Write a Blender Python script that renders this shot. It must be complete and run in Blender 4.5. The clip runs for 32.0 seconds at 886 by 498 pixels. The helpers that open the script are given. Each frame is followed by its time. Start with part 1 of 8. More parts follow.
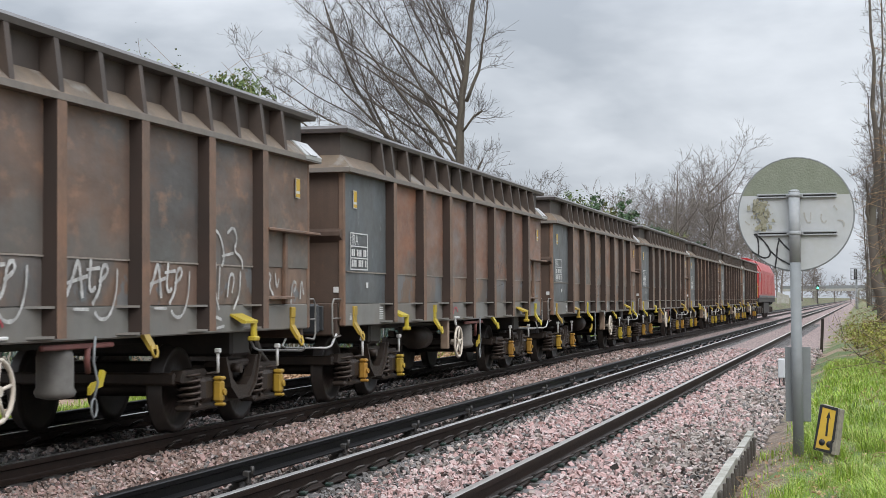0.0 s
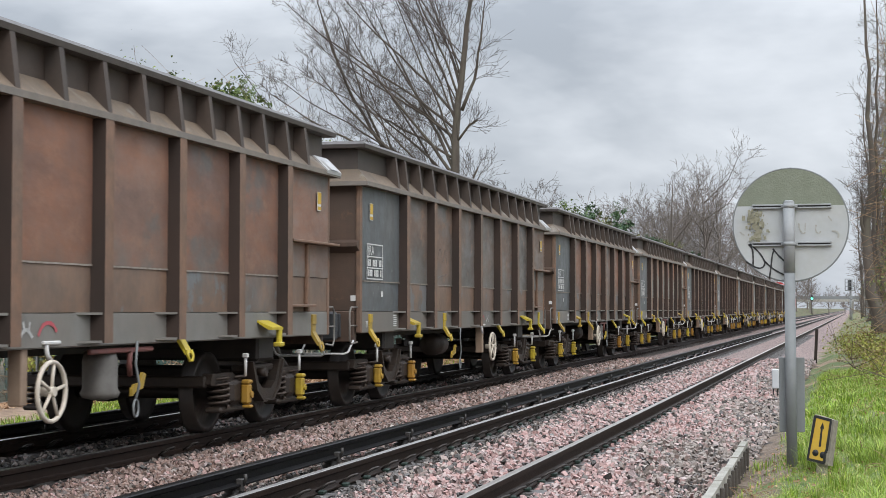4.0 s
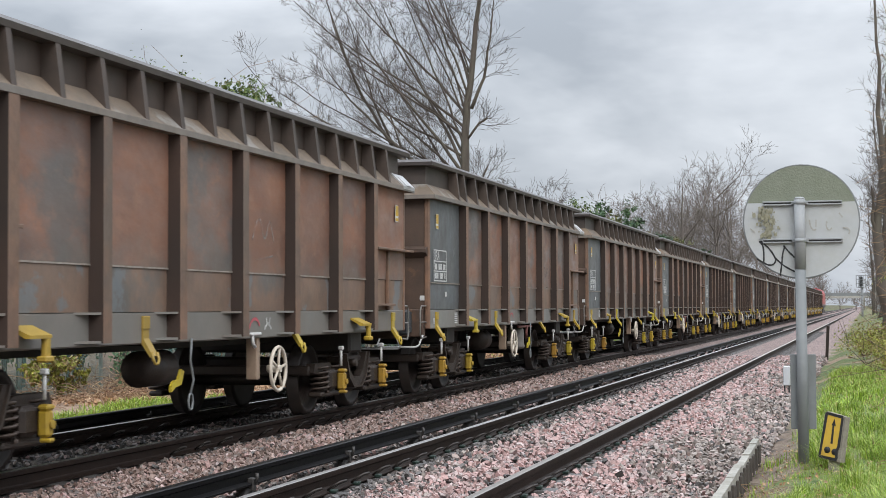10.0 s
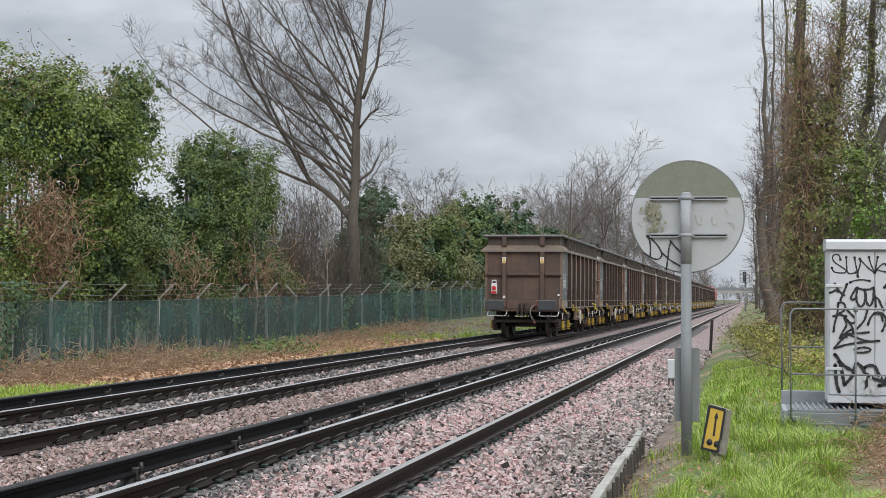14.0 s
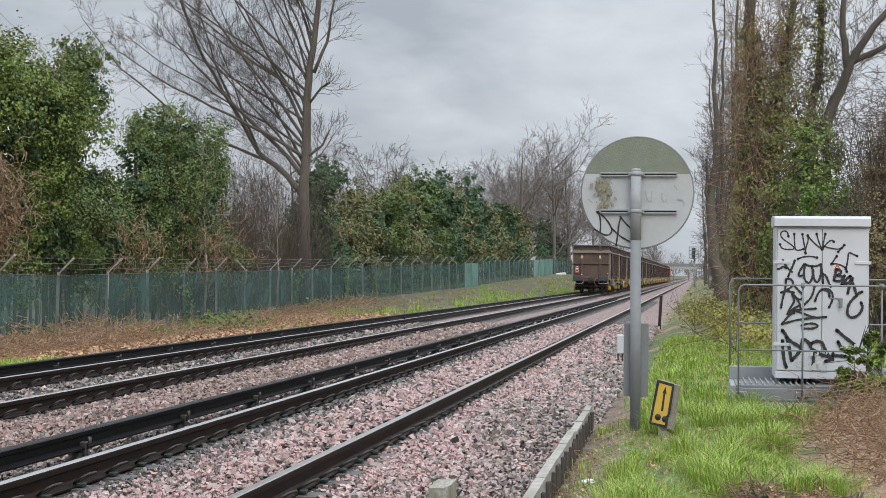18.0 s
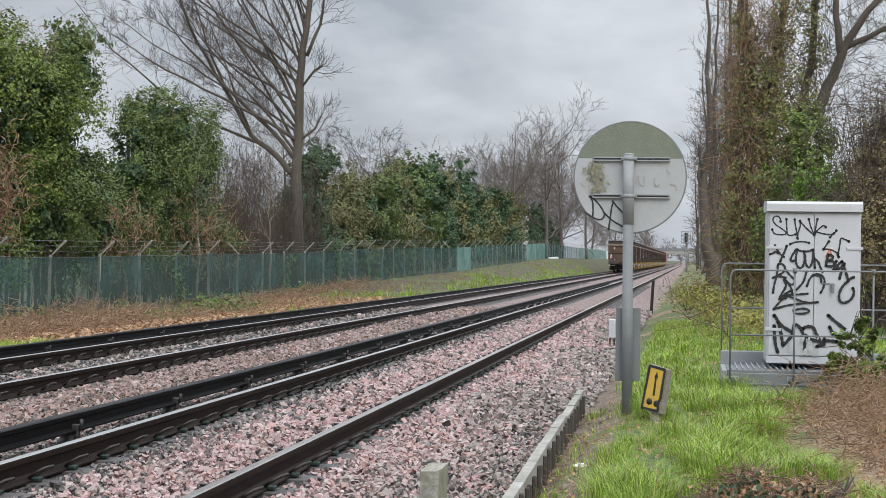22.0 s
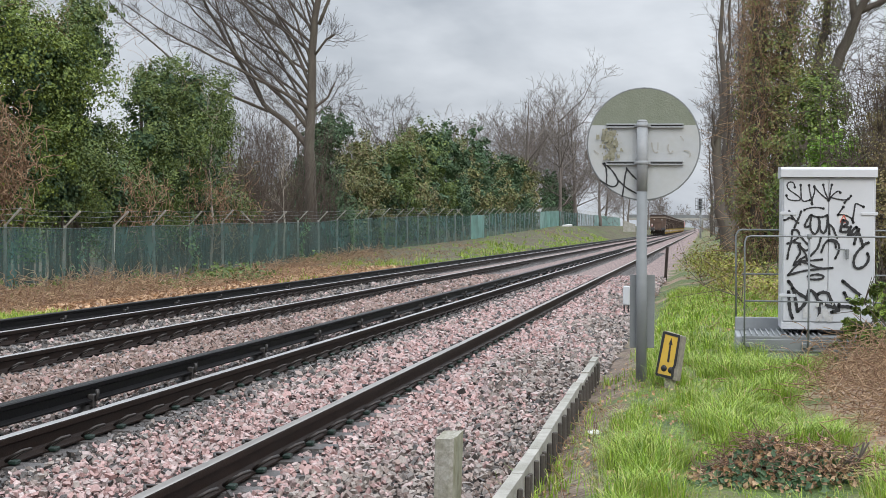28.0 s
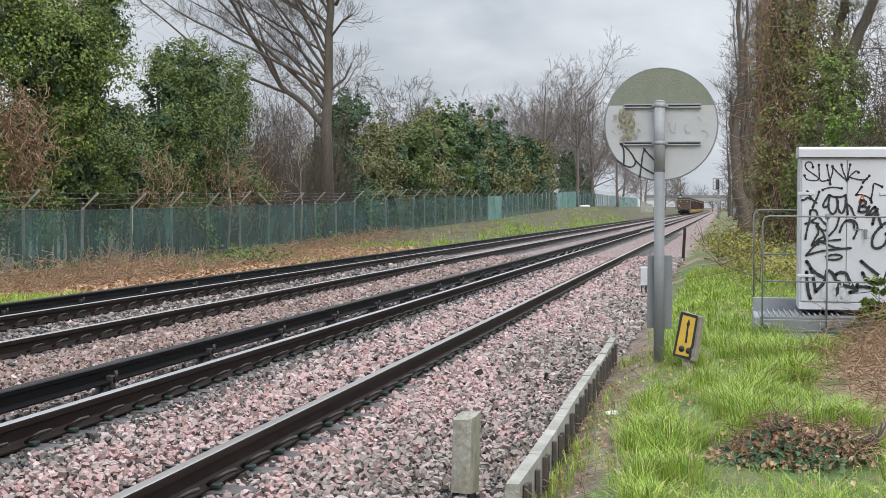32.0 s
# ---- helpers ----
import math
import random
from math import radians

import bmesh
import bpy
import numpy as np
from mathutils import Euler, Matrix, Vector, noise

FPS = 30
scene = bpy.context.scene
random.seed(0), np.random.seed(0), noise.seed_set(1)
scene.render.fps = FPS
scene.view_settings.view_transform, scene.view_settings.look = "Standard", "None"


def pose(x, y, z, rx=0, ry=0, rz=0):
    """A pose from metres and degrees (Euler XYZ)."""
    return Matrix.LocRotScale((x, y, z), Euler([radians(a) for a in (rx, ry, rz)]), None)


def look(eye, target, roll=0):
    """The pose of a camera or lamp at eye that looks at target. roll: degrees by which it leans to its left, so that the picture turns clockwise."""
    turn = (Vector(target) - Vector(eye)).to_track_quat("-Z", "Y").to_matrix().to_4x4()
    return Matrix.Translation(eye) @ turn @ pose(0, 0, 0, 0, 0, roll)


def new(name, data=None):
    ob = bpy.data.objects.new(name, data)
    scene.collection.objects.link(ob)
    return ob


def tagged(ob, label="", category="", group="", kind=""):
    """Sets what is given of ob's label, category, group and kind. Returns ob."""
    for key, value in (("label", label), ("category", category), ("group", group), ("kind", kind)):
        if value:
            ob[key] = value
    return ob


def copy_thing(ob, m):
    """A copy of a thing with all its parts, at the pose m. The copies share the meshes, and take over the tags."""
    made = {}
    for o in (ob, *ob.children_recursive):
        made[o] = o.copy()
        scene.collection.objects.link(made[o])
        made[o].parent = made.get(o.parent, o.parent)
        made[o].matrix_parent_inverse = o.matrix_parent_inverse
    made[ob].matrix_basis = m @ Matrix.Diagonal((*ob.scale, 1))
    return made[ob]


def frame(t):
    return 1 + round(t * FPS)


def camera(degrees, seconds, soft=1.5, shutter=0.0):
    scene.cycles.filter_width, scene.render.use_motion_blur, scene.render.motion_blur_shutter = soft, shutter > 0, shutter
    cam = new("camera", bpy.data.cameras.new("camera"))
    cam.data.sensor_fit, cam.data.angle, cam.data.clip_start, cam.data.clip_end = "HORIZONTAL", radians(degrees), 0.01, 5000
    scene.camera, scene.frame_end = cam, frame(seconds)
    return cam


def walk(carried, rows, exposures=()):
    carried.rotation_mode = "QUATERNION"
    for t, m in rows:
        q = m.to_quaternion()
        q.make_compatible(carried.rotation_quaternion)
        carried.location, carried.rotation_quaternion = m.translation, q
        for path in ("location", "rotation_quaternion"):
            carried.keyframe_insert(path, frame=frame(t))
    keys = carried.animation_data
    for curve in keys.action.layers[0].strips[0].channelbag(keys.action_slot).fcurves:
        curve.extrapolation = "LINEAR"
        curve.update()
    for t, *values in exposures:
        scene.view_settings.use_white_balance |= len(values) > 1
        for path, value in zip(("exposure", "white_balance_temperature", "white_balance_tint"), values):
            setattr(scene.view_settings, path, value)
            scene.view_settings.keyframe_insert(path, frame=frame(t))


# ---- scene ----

# ---------------------------------------------------------------- camera
EYE = (0.0, 0.0, 1.275)          # metres above the rail heads
cam = camera(30.26, 32.0, soft=0.6, shutter=0.06)
LOOK = [  # seconds, yaw, pitch, roll
    (0, 14.261, 1.807, 0.319),
    (0.5, 13.991, 1.780, 0.153),
    (1, 13.835, 1.837, 0.045),
    (1.5, 13.773, 1.929, 0.008),
    (2, 13.741, 1.988, 0.020),
    (2.5, 13.720, 2.004, 0.019),
    (3, 13.749, 2.039, -0.013),
    (3.5, 13.880, 2.066, -0.016),
    (4, 14.065, 2.107, 0.004),
    (4.5, 14.250, 2.140, -0.041),
    (6.5, 14.470, 2.330, 0.051),
    (7, 14.487, 2.248, -0.039),
    (7.5, 14.501, 2.179, -0.004),
    (8, 14.501, 2.088, 0.076),
    (8.5, 14.473, 2.002, 0.119),
    (9, 14.415, 1.972, 0.162),
    (9.5, 14.379, 2.017, 0.228),
    (10, 14.435, 2.052, 0.261),
    (10.5, 14.586, 2.113, 0.280),
    (11, 14.635, 2.160, 0.253),
    (11.5, 14.370, 2.114, 0.108),
    (12, 13.722, 2.063, -0.070),
    (12.5, 12.881, 2.003, -0.215),
    (13, 12.063, 1.953, -0.330),
    (13.5, 11.303, 1.884, -0.382),
    (14, 10.549, 1.730, -0.389),
    (14.5, 9.840, 1.472, -0.420),
    (15, 9.259, 1.255, -0.479),
    (15.5, 8.884, 1.112, -0.546),
    (17.5, 8.947, 0.964, -0.579),
    (18, 8.817, 0.870, -0.601),
    (18.5, 8.555, 0.708, -0.657),
    (19, 8.354, 0.550, -0.730),
    (19.5, 8.329, 0.462, -0.773),
    (20, 8.411, 0.418, -0.781),
    (20.5, 8.506, 0.404, -0.777),
    (21, 8.568, 0.397, -0.782),
    (21.5, 8.563, 0.358, -0.810),
    (22, 8.550, 0.310, -0.815),
    (22.5, 8.623, 0.278, -0.788),
    (23, 8.710, 0.249, -0.747),
    (23.5, 8.744, 0.158, -0.690),
    (24, 8.756, 0.010, -0.643),
    (24.5, 8.744, -0.174, -0.603),
    (25, 8.768, -0.339, -0.564),
    (25.5, 8.861, -0.495, -0.555),
    (27.5, 9.034, -0.746, -0.464),
    (28, 9.029, -0.809, -0.441),
    (28.5, 9.061, -0.873, -0.440),
    (29, 9.134, -0.907, -0.430),
    (29.5, 9.175, -0.904, -0.390),
    (30, 9.209, -0.955, -0.324),
    (30.5, 9.362, -1.103, -0.246),
    (31, 9.516, -1.310, -0.214),
    (31.5, 9.588, -1.445, -0.245),
    (32, 9.630, -1.478, -0.300),
]
walk(cam, [(t, pose(*EYE, 90 + p, r, y)) for t, y, p, r in LOOK], exposures=[(0.0, 0.13), (10.0, 0.12), (12.2, 0.1), (13.4, -0.05), (23.0, -0.05), (28.0, 0.06), (32.0, 0.1)])

# ---------------------------------------------------------------- world and light
def make_world():
    w = bpy.data.worlds.new("overcast_sky")
    scene.world = w
    w.use_nodes = True
    nt = w.node_tree
    nt.nodes.clear()
    N, L = nt.nodes.new, nt.links.new
    out, bg = N("ShaderNodeOutputWorld"), N("ShaderNodeBackground")
    sky = N("ShaderNodeTexSky")
    sky.sky_type, sky.sun_disc = "NISHITA", False
    sky.sun_elevation, sky.sun_rotation = radians(38), radians(150)
    sky.air_density, sky.dust_density = 1.0, 4.0
    tc, mp = N("ShaderNodeTexCoord"), N("ShaderNodeMapping")
    mp.inputs["Scale"].default_value = (1.0, 1.0, 2.6)
    L(tc.outputs["Generated"], mp.inputs["Vector"])
    n1, n2 = N("ShaderNodeTexNoise"), N("ShaderNodeTexNoise")
    n1.inputs["Scale"].default_value, n1.inputs["Detail"].default_value = 4.2, 5
    n1.inputs["Distortion"].default_value = 0.6
    n2.inputs["Scale"].default_value, n2.inputs["Detail"].default_value = 14.0, 4
    for n in (n1, n2):
        L(mp.outputs[0], n.inputs["Vector"])
    mx = N("ShaderNodeMix")
    mx.inputs[0].default_value = 0.3
    L(n1.outputs[0], mx.inputs[2])
    L(n2.outputs[0], mx.inputs[3])
    ramp = N("ShaderNodeValToRGB")
    e = ramp.color_ramp.elements
    e[0].position, e[0].color = 0.37, (0.47, 0.515, 0.58, 1)
    e[1].position, e[1].color = 0.62, (0.84, 0.885, 0.95, 1)
    L(mx.outputs[0], ramp.inputs[0])
    mix = N("ShaderNodeMix")
    mix.data_type = "RGBA"
    mix.inputs[0].default_value = 0.9
    sc = N("ShaderNodeVectorMath")
    sc.operation = "SCALE"
    sc.inputs["Scale"].default_value = 0.1
    L(sky.outputs[0], sc.inputs[0])
    L(sc.outputs[0], mix.inputs[6])
    L(ramp.outputs[0], mix.inputs[7])
    # an overcast dome is about three times as bright overhead as at the horizon
    sp, up = N("ShaderNodeSeparateXYZ"), N("ShaderNodeMapRange")
    L(tc.outputs["Generated"], sp.inputs[0])
    up.inputs[1].default_value, up.inputs[2].default_value, up.inputs[3].default_value, up.inputs[4].default_value = 0.16, 1.0, 0.95, 3.3
    L(sp.outputs[2], up.inputs[0])
    dome = N("ShaderNodeVectorMath")
    dome.operation = "SCALE"
    L(mix.outputs[2], dome.inputs[0])
    L(up.outputs[0], dome.inputs["Scale"])
    L(dome.outputs[0], bg.inputs[0])
    bg.inputs[1].default_value = 1.0
    L(bg.outputs[0], out.inputs[0])


make_world()
sun = new("sun", bpy.data.lights.new("sun", "SUN"))
sun.data.energy, sun.data.angle, sun.data.color = 1.2, radians(35), (1.0, 0.985, 0.96)
sun.matrix_world = look((30, -40, 60), (0, 20, 0))


# ---------------------------------------------------------------- materials
def mat(name, base, rough=0.7, metal=0.0, vary=None, scale=3.0, amount=0.5, stain=None, stain_scale=0.7,
        stain_amount=0.4, bump=0.0, bump_scale=60.0, rand=None, island=None, spec=0.5, rough_var=0.0, stretch=None, trans=0.0, streak=None, patch=None, band=None):
    """A surface with grain (vary), larger stains, relief, and a shift by piece (rand: object, island: loose part)."""
    m = bpy.data.materials.new(name)
    m.use_nodes = True
    nt = m.node_tree
    N, L = nt.nodes.new, nt.links.new
    b = nt.nodes["Principled BSDF"]
    b.inputs["Roughness"].default_value, b.inputs["Metallic"].default_value = rough, metal
    b.inputs["Specular IOR Level"].default_value = spec
    if trans:
        b.inputs["Transmission Weight"].default_value = trans
    geo = N("ShaderNodeNewGeometry")
    obj = N("ShaderNodeTexCoord")
    oi = N("ShaderNodeObjectInfo")
    add = N("ShaderNodeVectorMath")
    add.operation = "MULTIPLY_ADD"
    add.inputs[1].default_value = (37.0, 37.0, 37.0)
    L(oi.outputs["Random"], add.inputs[0])
    L(obj.outputs["Object"], add.inputs[2])
    vec = add.outputs[0]
    if stretch:
        mp = N("ShaderNodeMapping")
        mp.inputs["Scale"].default_value = stretch
        L(vec, mp.inputs["Vector"])
        vec = mp.outputs[0]

    def noise_fac(s, detail, lo, hi):
        n = N("ShaderNodeTexNoise")
        n.inputs["Scale"].default_value, n.inputs["Detail"].default_value, n.inputs["Roughness"].default_value = s, detail + 2, 0.66
        L(vec, n.inputs["Vector"])
        r = N("ShaderNodeMapRange")
        r.inputs[1].default_value, r.inputs[2].default_value = lo, hi
        L(n.outputs[0], r.inputs[0])
        return r.outputs[0]

    def mixed(a, c, fac, strength):
        mx = N("ShaderNodeMix")
        mx.data_type = "RGBA"
        if fac is None:
            mx.inputs[0].default_value = strength
        else:
            mu = N("ShaderNodeMath")
            mu.operation = "MULTIPLY"
            mu.inputs[1].default_value = strength
            L(fac, mu.inputs[0])
            L(mu.outputs[0], mx.inputs[0])
        for k, v in ((6, a), (7, c)):
            if isinstance(v, tuple):
                mx.inputs[k].default_value = (*v, 1)
            else:
                L(v, mx.inputs[k])
        return mx.outputs[2]

    col = base
    src = oi.outputs["Random"] if rand else geo.outputs["Random Per Island"] if island else None
    if src is not None:
        ramp = N("ShaderNodeValToRGB")
        cols = rand or island
        ramp.color_ramp.interpolation = "LINEAR"
        els = ramp.color_ramp.elements
        while len(els) < len(cols):
            els.new(0.5)
        for k, c in enumerate(cols):
            els[k].position, els[k].color = k / (len(cols) - 1), (*c, 1)
        wn = N("ShaderNodeTexWhiteNoise")
        wn.noise_dimensions = "1D"
        L(src, wn.inputs["W"])
        L(wn.outputs[0], ramp.inputs[0])
        col = ramp.outputs[0]
    if stain:
        col = mixed(col, stain, noise_fac(stain_scale, 4, 0.42, 0.62), stain_amount)
    if vary:
        col = mixed(col, vary, noise_fac(scale, 6, 0.35, 0.7), amount)
    for layer in (streak, patch):
        if layer:
            c, sc, squeeze, lo, hi, k = layer
            mp2 = N("ShaderNodeMapping")
            mp2.inputs["Scale"].default_value = squeeze
            L(add.outputs[0], mp2.inputs["Vector"])
            n = N("ShaderNodeTexNoise")
            n.inputs["Scale"].default_value, n.inputs["Detail"].default_value, n.inputs["Roughness"].default_value = sc, 7, 0.62
            L(mp2.outputs[0], n.inputs["Vector"])
            r = N("ShaderNodeMapRange")
            r.inputs[1].default_value, r.inputs[2].default_value = lo, hi
            L(n.outputs[0], r.inputs[0])
            col = mixed(col, c, r.outputs[0], k)
    if band:
        # old paint left below an uneven line
        c, z0, soft, k = band
        sp = N("ShaderNodeSeparateXYZ")
        L(obj.outputs["Object"], sp.inputs[0])
        n = N("ShaderNodeTexNoise")
        n.inputs["Scale"].default_value, n.inputs["Detail"].default_value, n.inputs["Roughness"].default_value = 1.3, 7, 0.6
        L(add.outputs[0], n.inputs["Vector"])
        line = N("ShaderNodeMath")
        line.operation = "MULTIPLY_ADD"
        line.inputs[1].default_value = -1.5
        L(n.outputs[0], line.inputs[0])
        L(sp.outputs[2], line.inputs[2])
        r = N("ShaderNodeMapRange")
        r.inputs[1].default_value, r.inputs[2].default_value = z0 - 0.75 + soft / 2, z0 - 0.75 - soft / 2
        L(line.outputs[0], r.inputs[0])
        col = mixed(col, c, r.outputs[0], k)
    if isinstance(col, tuple):
        b.inputs["Base Color"].default_value = (*col, 1)
    else:
        L(col, b.inputs["Base Color"])
    if rough_var:
        r = N("ShaderNodeMapRange")
        r.inputs[3].default_value, r.inputs[4].default_value = rough - rough_var, rough + rough_var
        L(noise_fac(stain_scale * 2, 4, 0.35, 0.65), r.inputs[0])
        L(r.outputs[0], b.inputs["Roughness"])
    if bump:
        n = N("ShaderNodeTexNoise")
        n.inputs["Scale"].default_value, n.inputs["Detail"].default_value = bump_scale, 5
        L(vec, n.inputs["Vector"])
        bp = N("ShaderNodeBump")
        bp.inputs["Strength"].default_value, bp.inputs["Distance"].default_value = bump, 0.02
        L(n.outputs[0], bp.inputs["Height"])
        L(bp.outputs[0], b.inputs["Normal"])
    return m


M = {}
M["rail_web"] = mat("rail_web", (0.015, 0.0095, 0.0075), 0.55, 0.0, (0.034, 0.02, 0.014), 6, 0.5, bump=0.12, bump_scale=90, spec=0.12)
M["rail_head"] = mat("rail_head", (0.52, 0.51, 0.5), 0.4, 1.0, (0.4, 0.38, 0.36), 5, 0.5, stretch=(1, 0.05, 1))
M["rail_dull"] = mat("rail_head_dull", (0.58, 0.535, 0.49), 0.3, 1.0, (0.36, 0.32, 0.29), 5, 0.6, stretch=(1, 0.05, 1))
M["con_rail"] = mat("con_rail", (0.005, 0.005, 0.006), 0.38, 0.0, (0.012, 0.01, 0.009), 8, 0.5, bump=0.06, spec=0.12)
M["pot"] = mat("pot", (0.03, 0.028, 0.027), 0.5, 0, (0.08, 0.07, 0.06), 20, 0.4)
M["clip"] = mat("clip", (0.022, 0.018, 0.016), 0.4, 0.3, (0.05, 0.038, 0.03), 30, 0.5)
M["pad"] = mat("pad", (0.015, 0.04, 0.028), 0.5, 0, (0.02, 0.025, 0.022), 30, 0.5)
M["sleeper"] = mat("sleeper", (0.13, 0.12, 0.115), 0.45, 0, (0.05, 0.045, 0.042), 8, 0.7, stain=(0.04, 0.035, 0.032), stain_amount=0.6, bump=0.4, bump_scale=50)
M["stone"] = mat("ballast_stone", (0.315, 0.233, 0.214), 0.5, 0, (0.168, 0.138, 0.128), 25, 0.35, bump=0.35, bump_scale=70, rough_var=0.12,
                 island=[(0.452, 0.265, 0.246), (0.525, 0.339, 0.316), (0.336, 0.207, 0.193), (0.578, 0.424, 0.401), (0.378, 0.318, 0.305), (0.483, 0.292, 0.268), (0.263, 0.201, 0.193), (0.598, 0.488, 0.465)])
M["stone_brown"] = mat("ballast_stone_brown", (0.218, 0.156, 0.129), 0.5, 0, (0.109, 0.083, 0.073), 25, 0.35, bump=0.35, bump_scale=70, rough_var=0.12,
                       island=[(0.240, 0.166, 0.139), (0.328, 0.218, 0.180), (0.142, 0.104, 0.087), (0.393, 0.281, 0.242), (0.196, 0.146, 0.124), (0.283, 0.177, 0.144), (0.087, 0.068, 0.059)])
M["stone_grey"] = mat("ballast_stone_grey", (0.220, 0.209, 0.198), 0.5, 0, (0.110, 0.099, 0.094), 25, 0.35, bump=0.35, bump_scale=70, rough_var=0.12,
                      island=[(0.231, 0.196, 0.171), (0.330, 0.281, 0.248), (0.154, 0.132, 0.116), (0.440, 0.380, 0.341), (0.275, 0.226, 0.198), (0.374, 0.275, 0.242), (0.110, 0.097, 0.086)])
M["stone_dark"] = mat("ballast_stone_oiled", (0.05, 0.045, 0.042), 0.38, 0, (0.1, 0.09, 0.085), 25, 0.35, bump=0.35, bump_scale=70, rough_var=0.12,
                      island=[(0.03, 0.027, 0.025), (0.06, 0.054, 0.05), (0.1, 0.09, 0.085), (0.04, 0.036, 0.033), (0.17, 0.15, 0.14), (0.075, 0.063, 0.057)])
M["concrete"] = mat("concrete", (0.3, 0.285, 0.25), 0.75, 0, (0.14, 0.135, 0.1), 9, 0.7, stain=(0.13, 0.15, 0.08), stain_scale=3, stain_amount=0.6, bump=0.5, bump_scale=70)
M["concrete_pale"] = mat("concrete_pale", (0.44, 0.43, 0.40), 0.75, 0, (0.25, 0.24, 0.2), 9, 0.6, stain=(0.2, 0.2, 0.14), stain_scale=3, stain_amount=0.5, bump=0.5, bump_scale=70)
M["concrete_cap"] = mat("concrete_cap", (0.42, 0.405, 0.365), 0.75, 0, (0.2, 0.19, 0.16), 9, 0.6, stain=(0.17, 0.17, 0.12), stain_scale=3, stain_amount=0.5, bump=0.5, bump_scale=70)
M["post_face"] = mat("speckled_concrete", (0.4, 0.385, 0.34), 0.8, 0, (0.16, 0.15, 0.11), 45, 0.9, stain=(0.22, 0.21, 0.14), stain_scale=7, stain_amount=0.7, bump=0.15, bump_scale=120)
# marker post's side: moss, with the shade of that face in the same colour
M["post_moss_shade"] = mat("mossy_shaded_concrete", (0.2, 0.19, 0.12), 0.85, 0, (0.34, 0.34, 0.27), 30, 0.8, stain=(0.08, 0.085, 0.045), stain_scale=9, stain_amount=0.8, bump=0.2, bump_scale=90, stretch=(1, 1, 0.25))
M["galv"] = mat("galvanised_steel", (0.32, 0.335, 0.345), 0.65, 0.1, (0.23, 0.245, 0.25), 12, 0.6, stain=(0.3, 0.31, 0.31), stain_scale=2, bump=0.05)
M["galv_dull"] = mat("dull_grey_steel", (0.22, 0.235, 0.24), 0.6, 0.15, (0.17, 0.182, 0.188), 7, 0.6, stain=(0.13, 0.14, 0.13), stain_scale=2, stain_amount=0.4)
M["sign_pale"] = mat("sign_back_pale", (0.47, 0.49, 0.50), 0.45, 0.2, (0.38, 0.4, 0.405), 5, 0.6, stain=(0.42, 0.42, 0.38), stain_scale=4, stain_amount=0.5, rough_var=0.1)
M["sign_green"] = mat("sign_back_algae", (0.165, 0.185, 0.135), 0.7, 0.0, (0.22, 0.24, 0.19), 12, 0.6, bump=0.2)
M["algae"] = mat("algae_streak", (0.2, 0.185, 0.11), 0.9, 0, (0.36, 0.36, 0.3), 30, 0.9)
M["algae_thin"] = mat("faint_dirt", (0.4, 0.4, 0.38), 0.8, 0, (0.3, 0.29, 0.25), 40, 0.9)
M["black"] = mat("black_paint", (0.012, 0.012, 0.013), 0.6, 0, (0.03, 0.03, 0.03), 20, 0.5)
M["spray"] = mat("black_spray_paint", (0.016, 0.016, 0.018), 0.55, 0, (0.05, 0.05, 0.05), 40, 0.4)
M["yellow_sign"] = mat("yellow_marker_face", (0.62, 0.4, 0.04), 0.5, 0, (0.5, 0.3, 0.04), 12, 0.5, stain=(0.45, 0.3, 0.08), stain_scale=6)
M["wood_grey"] = mat("weathered_board", (0.3, 0.27, 0.22), 0.8, 0, (0.1, 0.09, 0.07), 20, 0.6, bump=0.4)
M["wood_dark"] = mat("dark_wet_wood", (0.075, 0.065, 0.055), 0.7, 0, (0.04, 0.035, 0.03), 20, 0.6, bump=0.3)
M["cab"] = mat("cabinet_paint", (0.56, 0.575, 0.60), 0.4, 0, (0.5, 0.515, 0.54), 3, 0.6, stain=(0.44, 0.45, 0.46), stain_scale=2.2, stain_amount=0.4, rough_var=0.08)
M["cab_dirty"] = mat("cabinet_scuffs", (0.42, 0.42, 0.41), 0.6, 0, (0.6, 0.6, 0.6), 22, 0.9)
M["warn_w"] = mat("warning_white", (0.62, 0.6, 0.58), 0.5)
M["warn_r"] = mat("warning_red", (0.5, 0.1, 0.06), 0.5)
M["white"] = mat("white_paint", (0.66, 0.655, 0.64), 0.5, 0, (0.5, 0.49, 0.46), 12, 0.4)
M["cream"] = mat("cream_paint", (0.55, 0.5, 0.42), 0.55, 0, (0.4, 0.34, 0.27), 14, 0.5)
M["yellow"] = mat("yellow_paint", (0.55, 0.43, 0.025), 0.5, 0, (0.28, 0.19, 0.04), 7, 0.65, rand=[(0.58, 0.48, 0.025), (0.5, 0.39, 0.03), (0.45, 0.3, 0.03), (0.34, 0.23, 0.05)])
M["red"] = mat("red_paint", (0.5, 0.02, 0.02), 0.45, 0, (0.35, 0.03, 0.02), 10, 0.4)
M["loco_red"] = mat("loco_red", (0.38, 0.025, 0.025), 0.4, 0, (0.28, 0.022, 0.02), 2, 0.4, rough_var=0.08)
M["glass_dark"] = mat("dark_glass", (0.01, 0.012, 0.014), 0.08, 0)
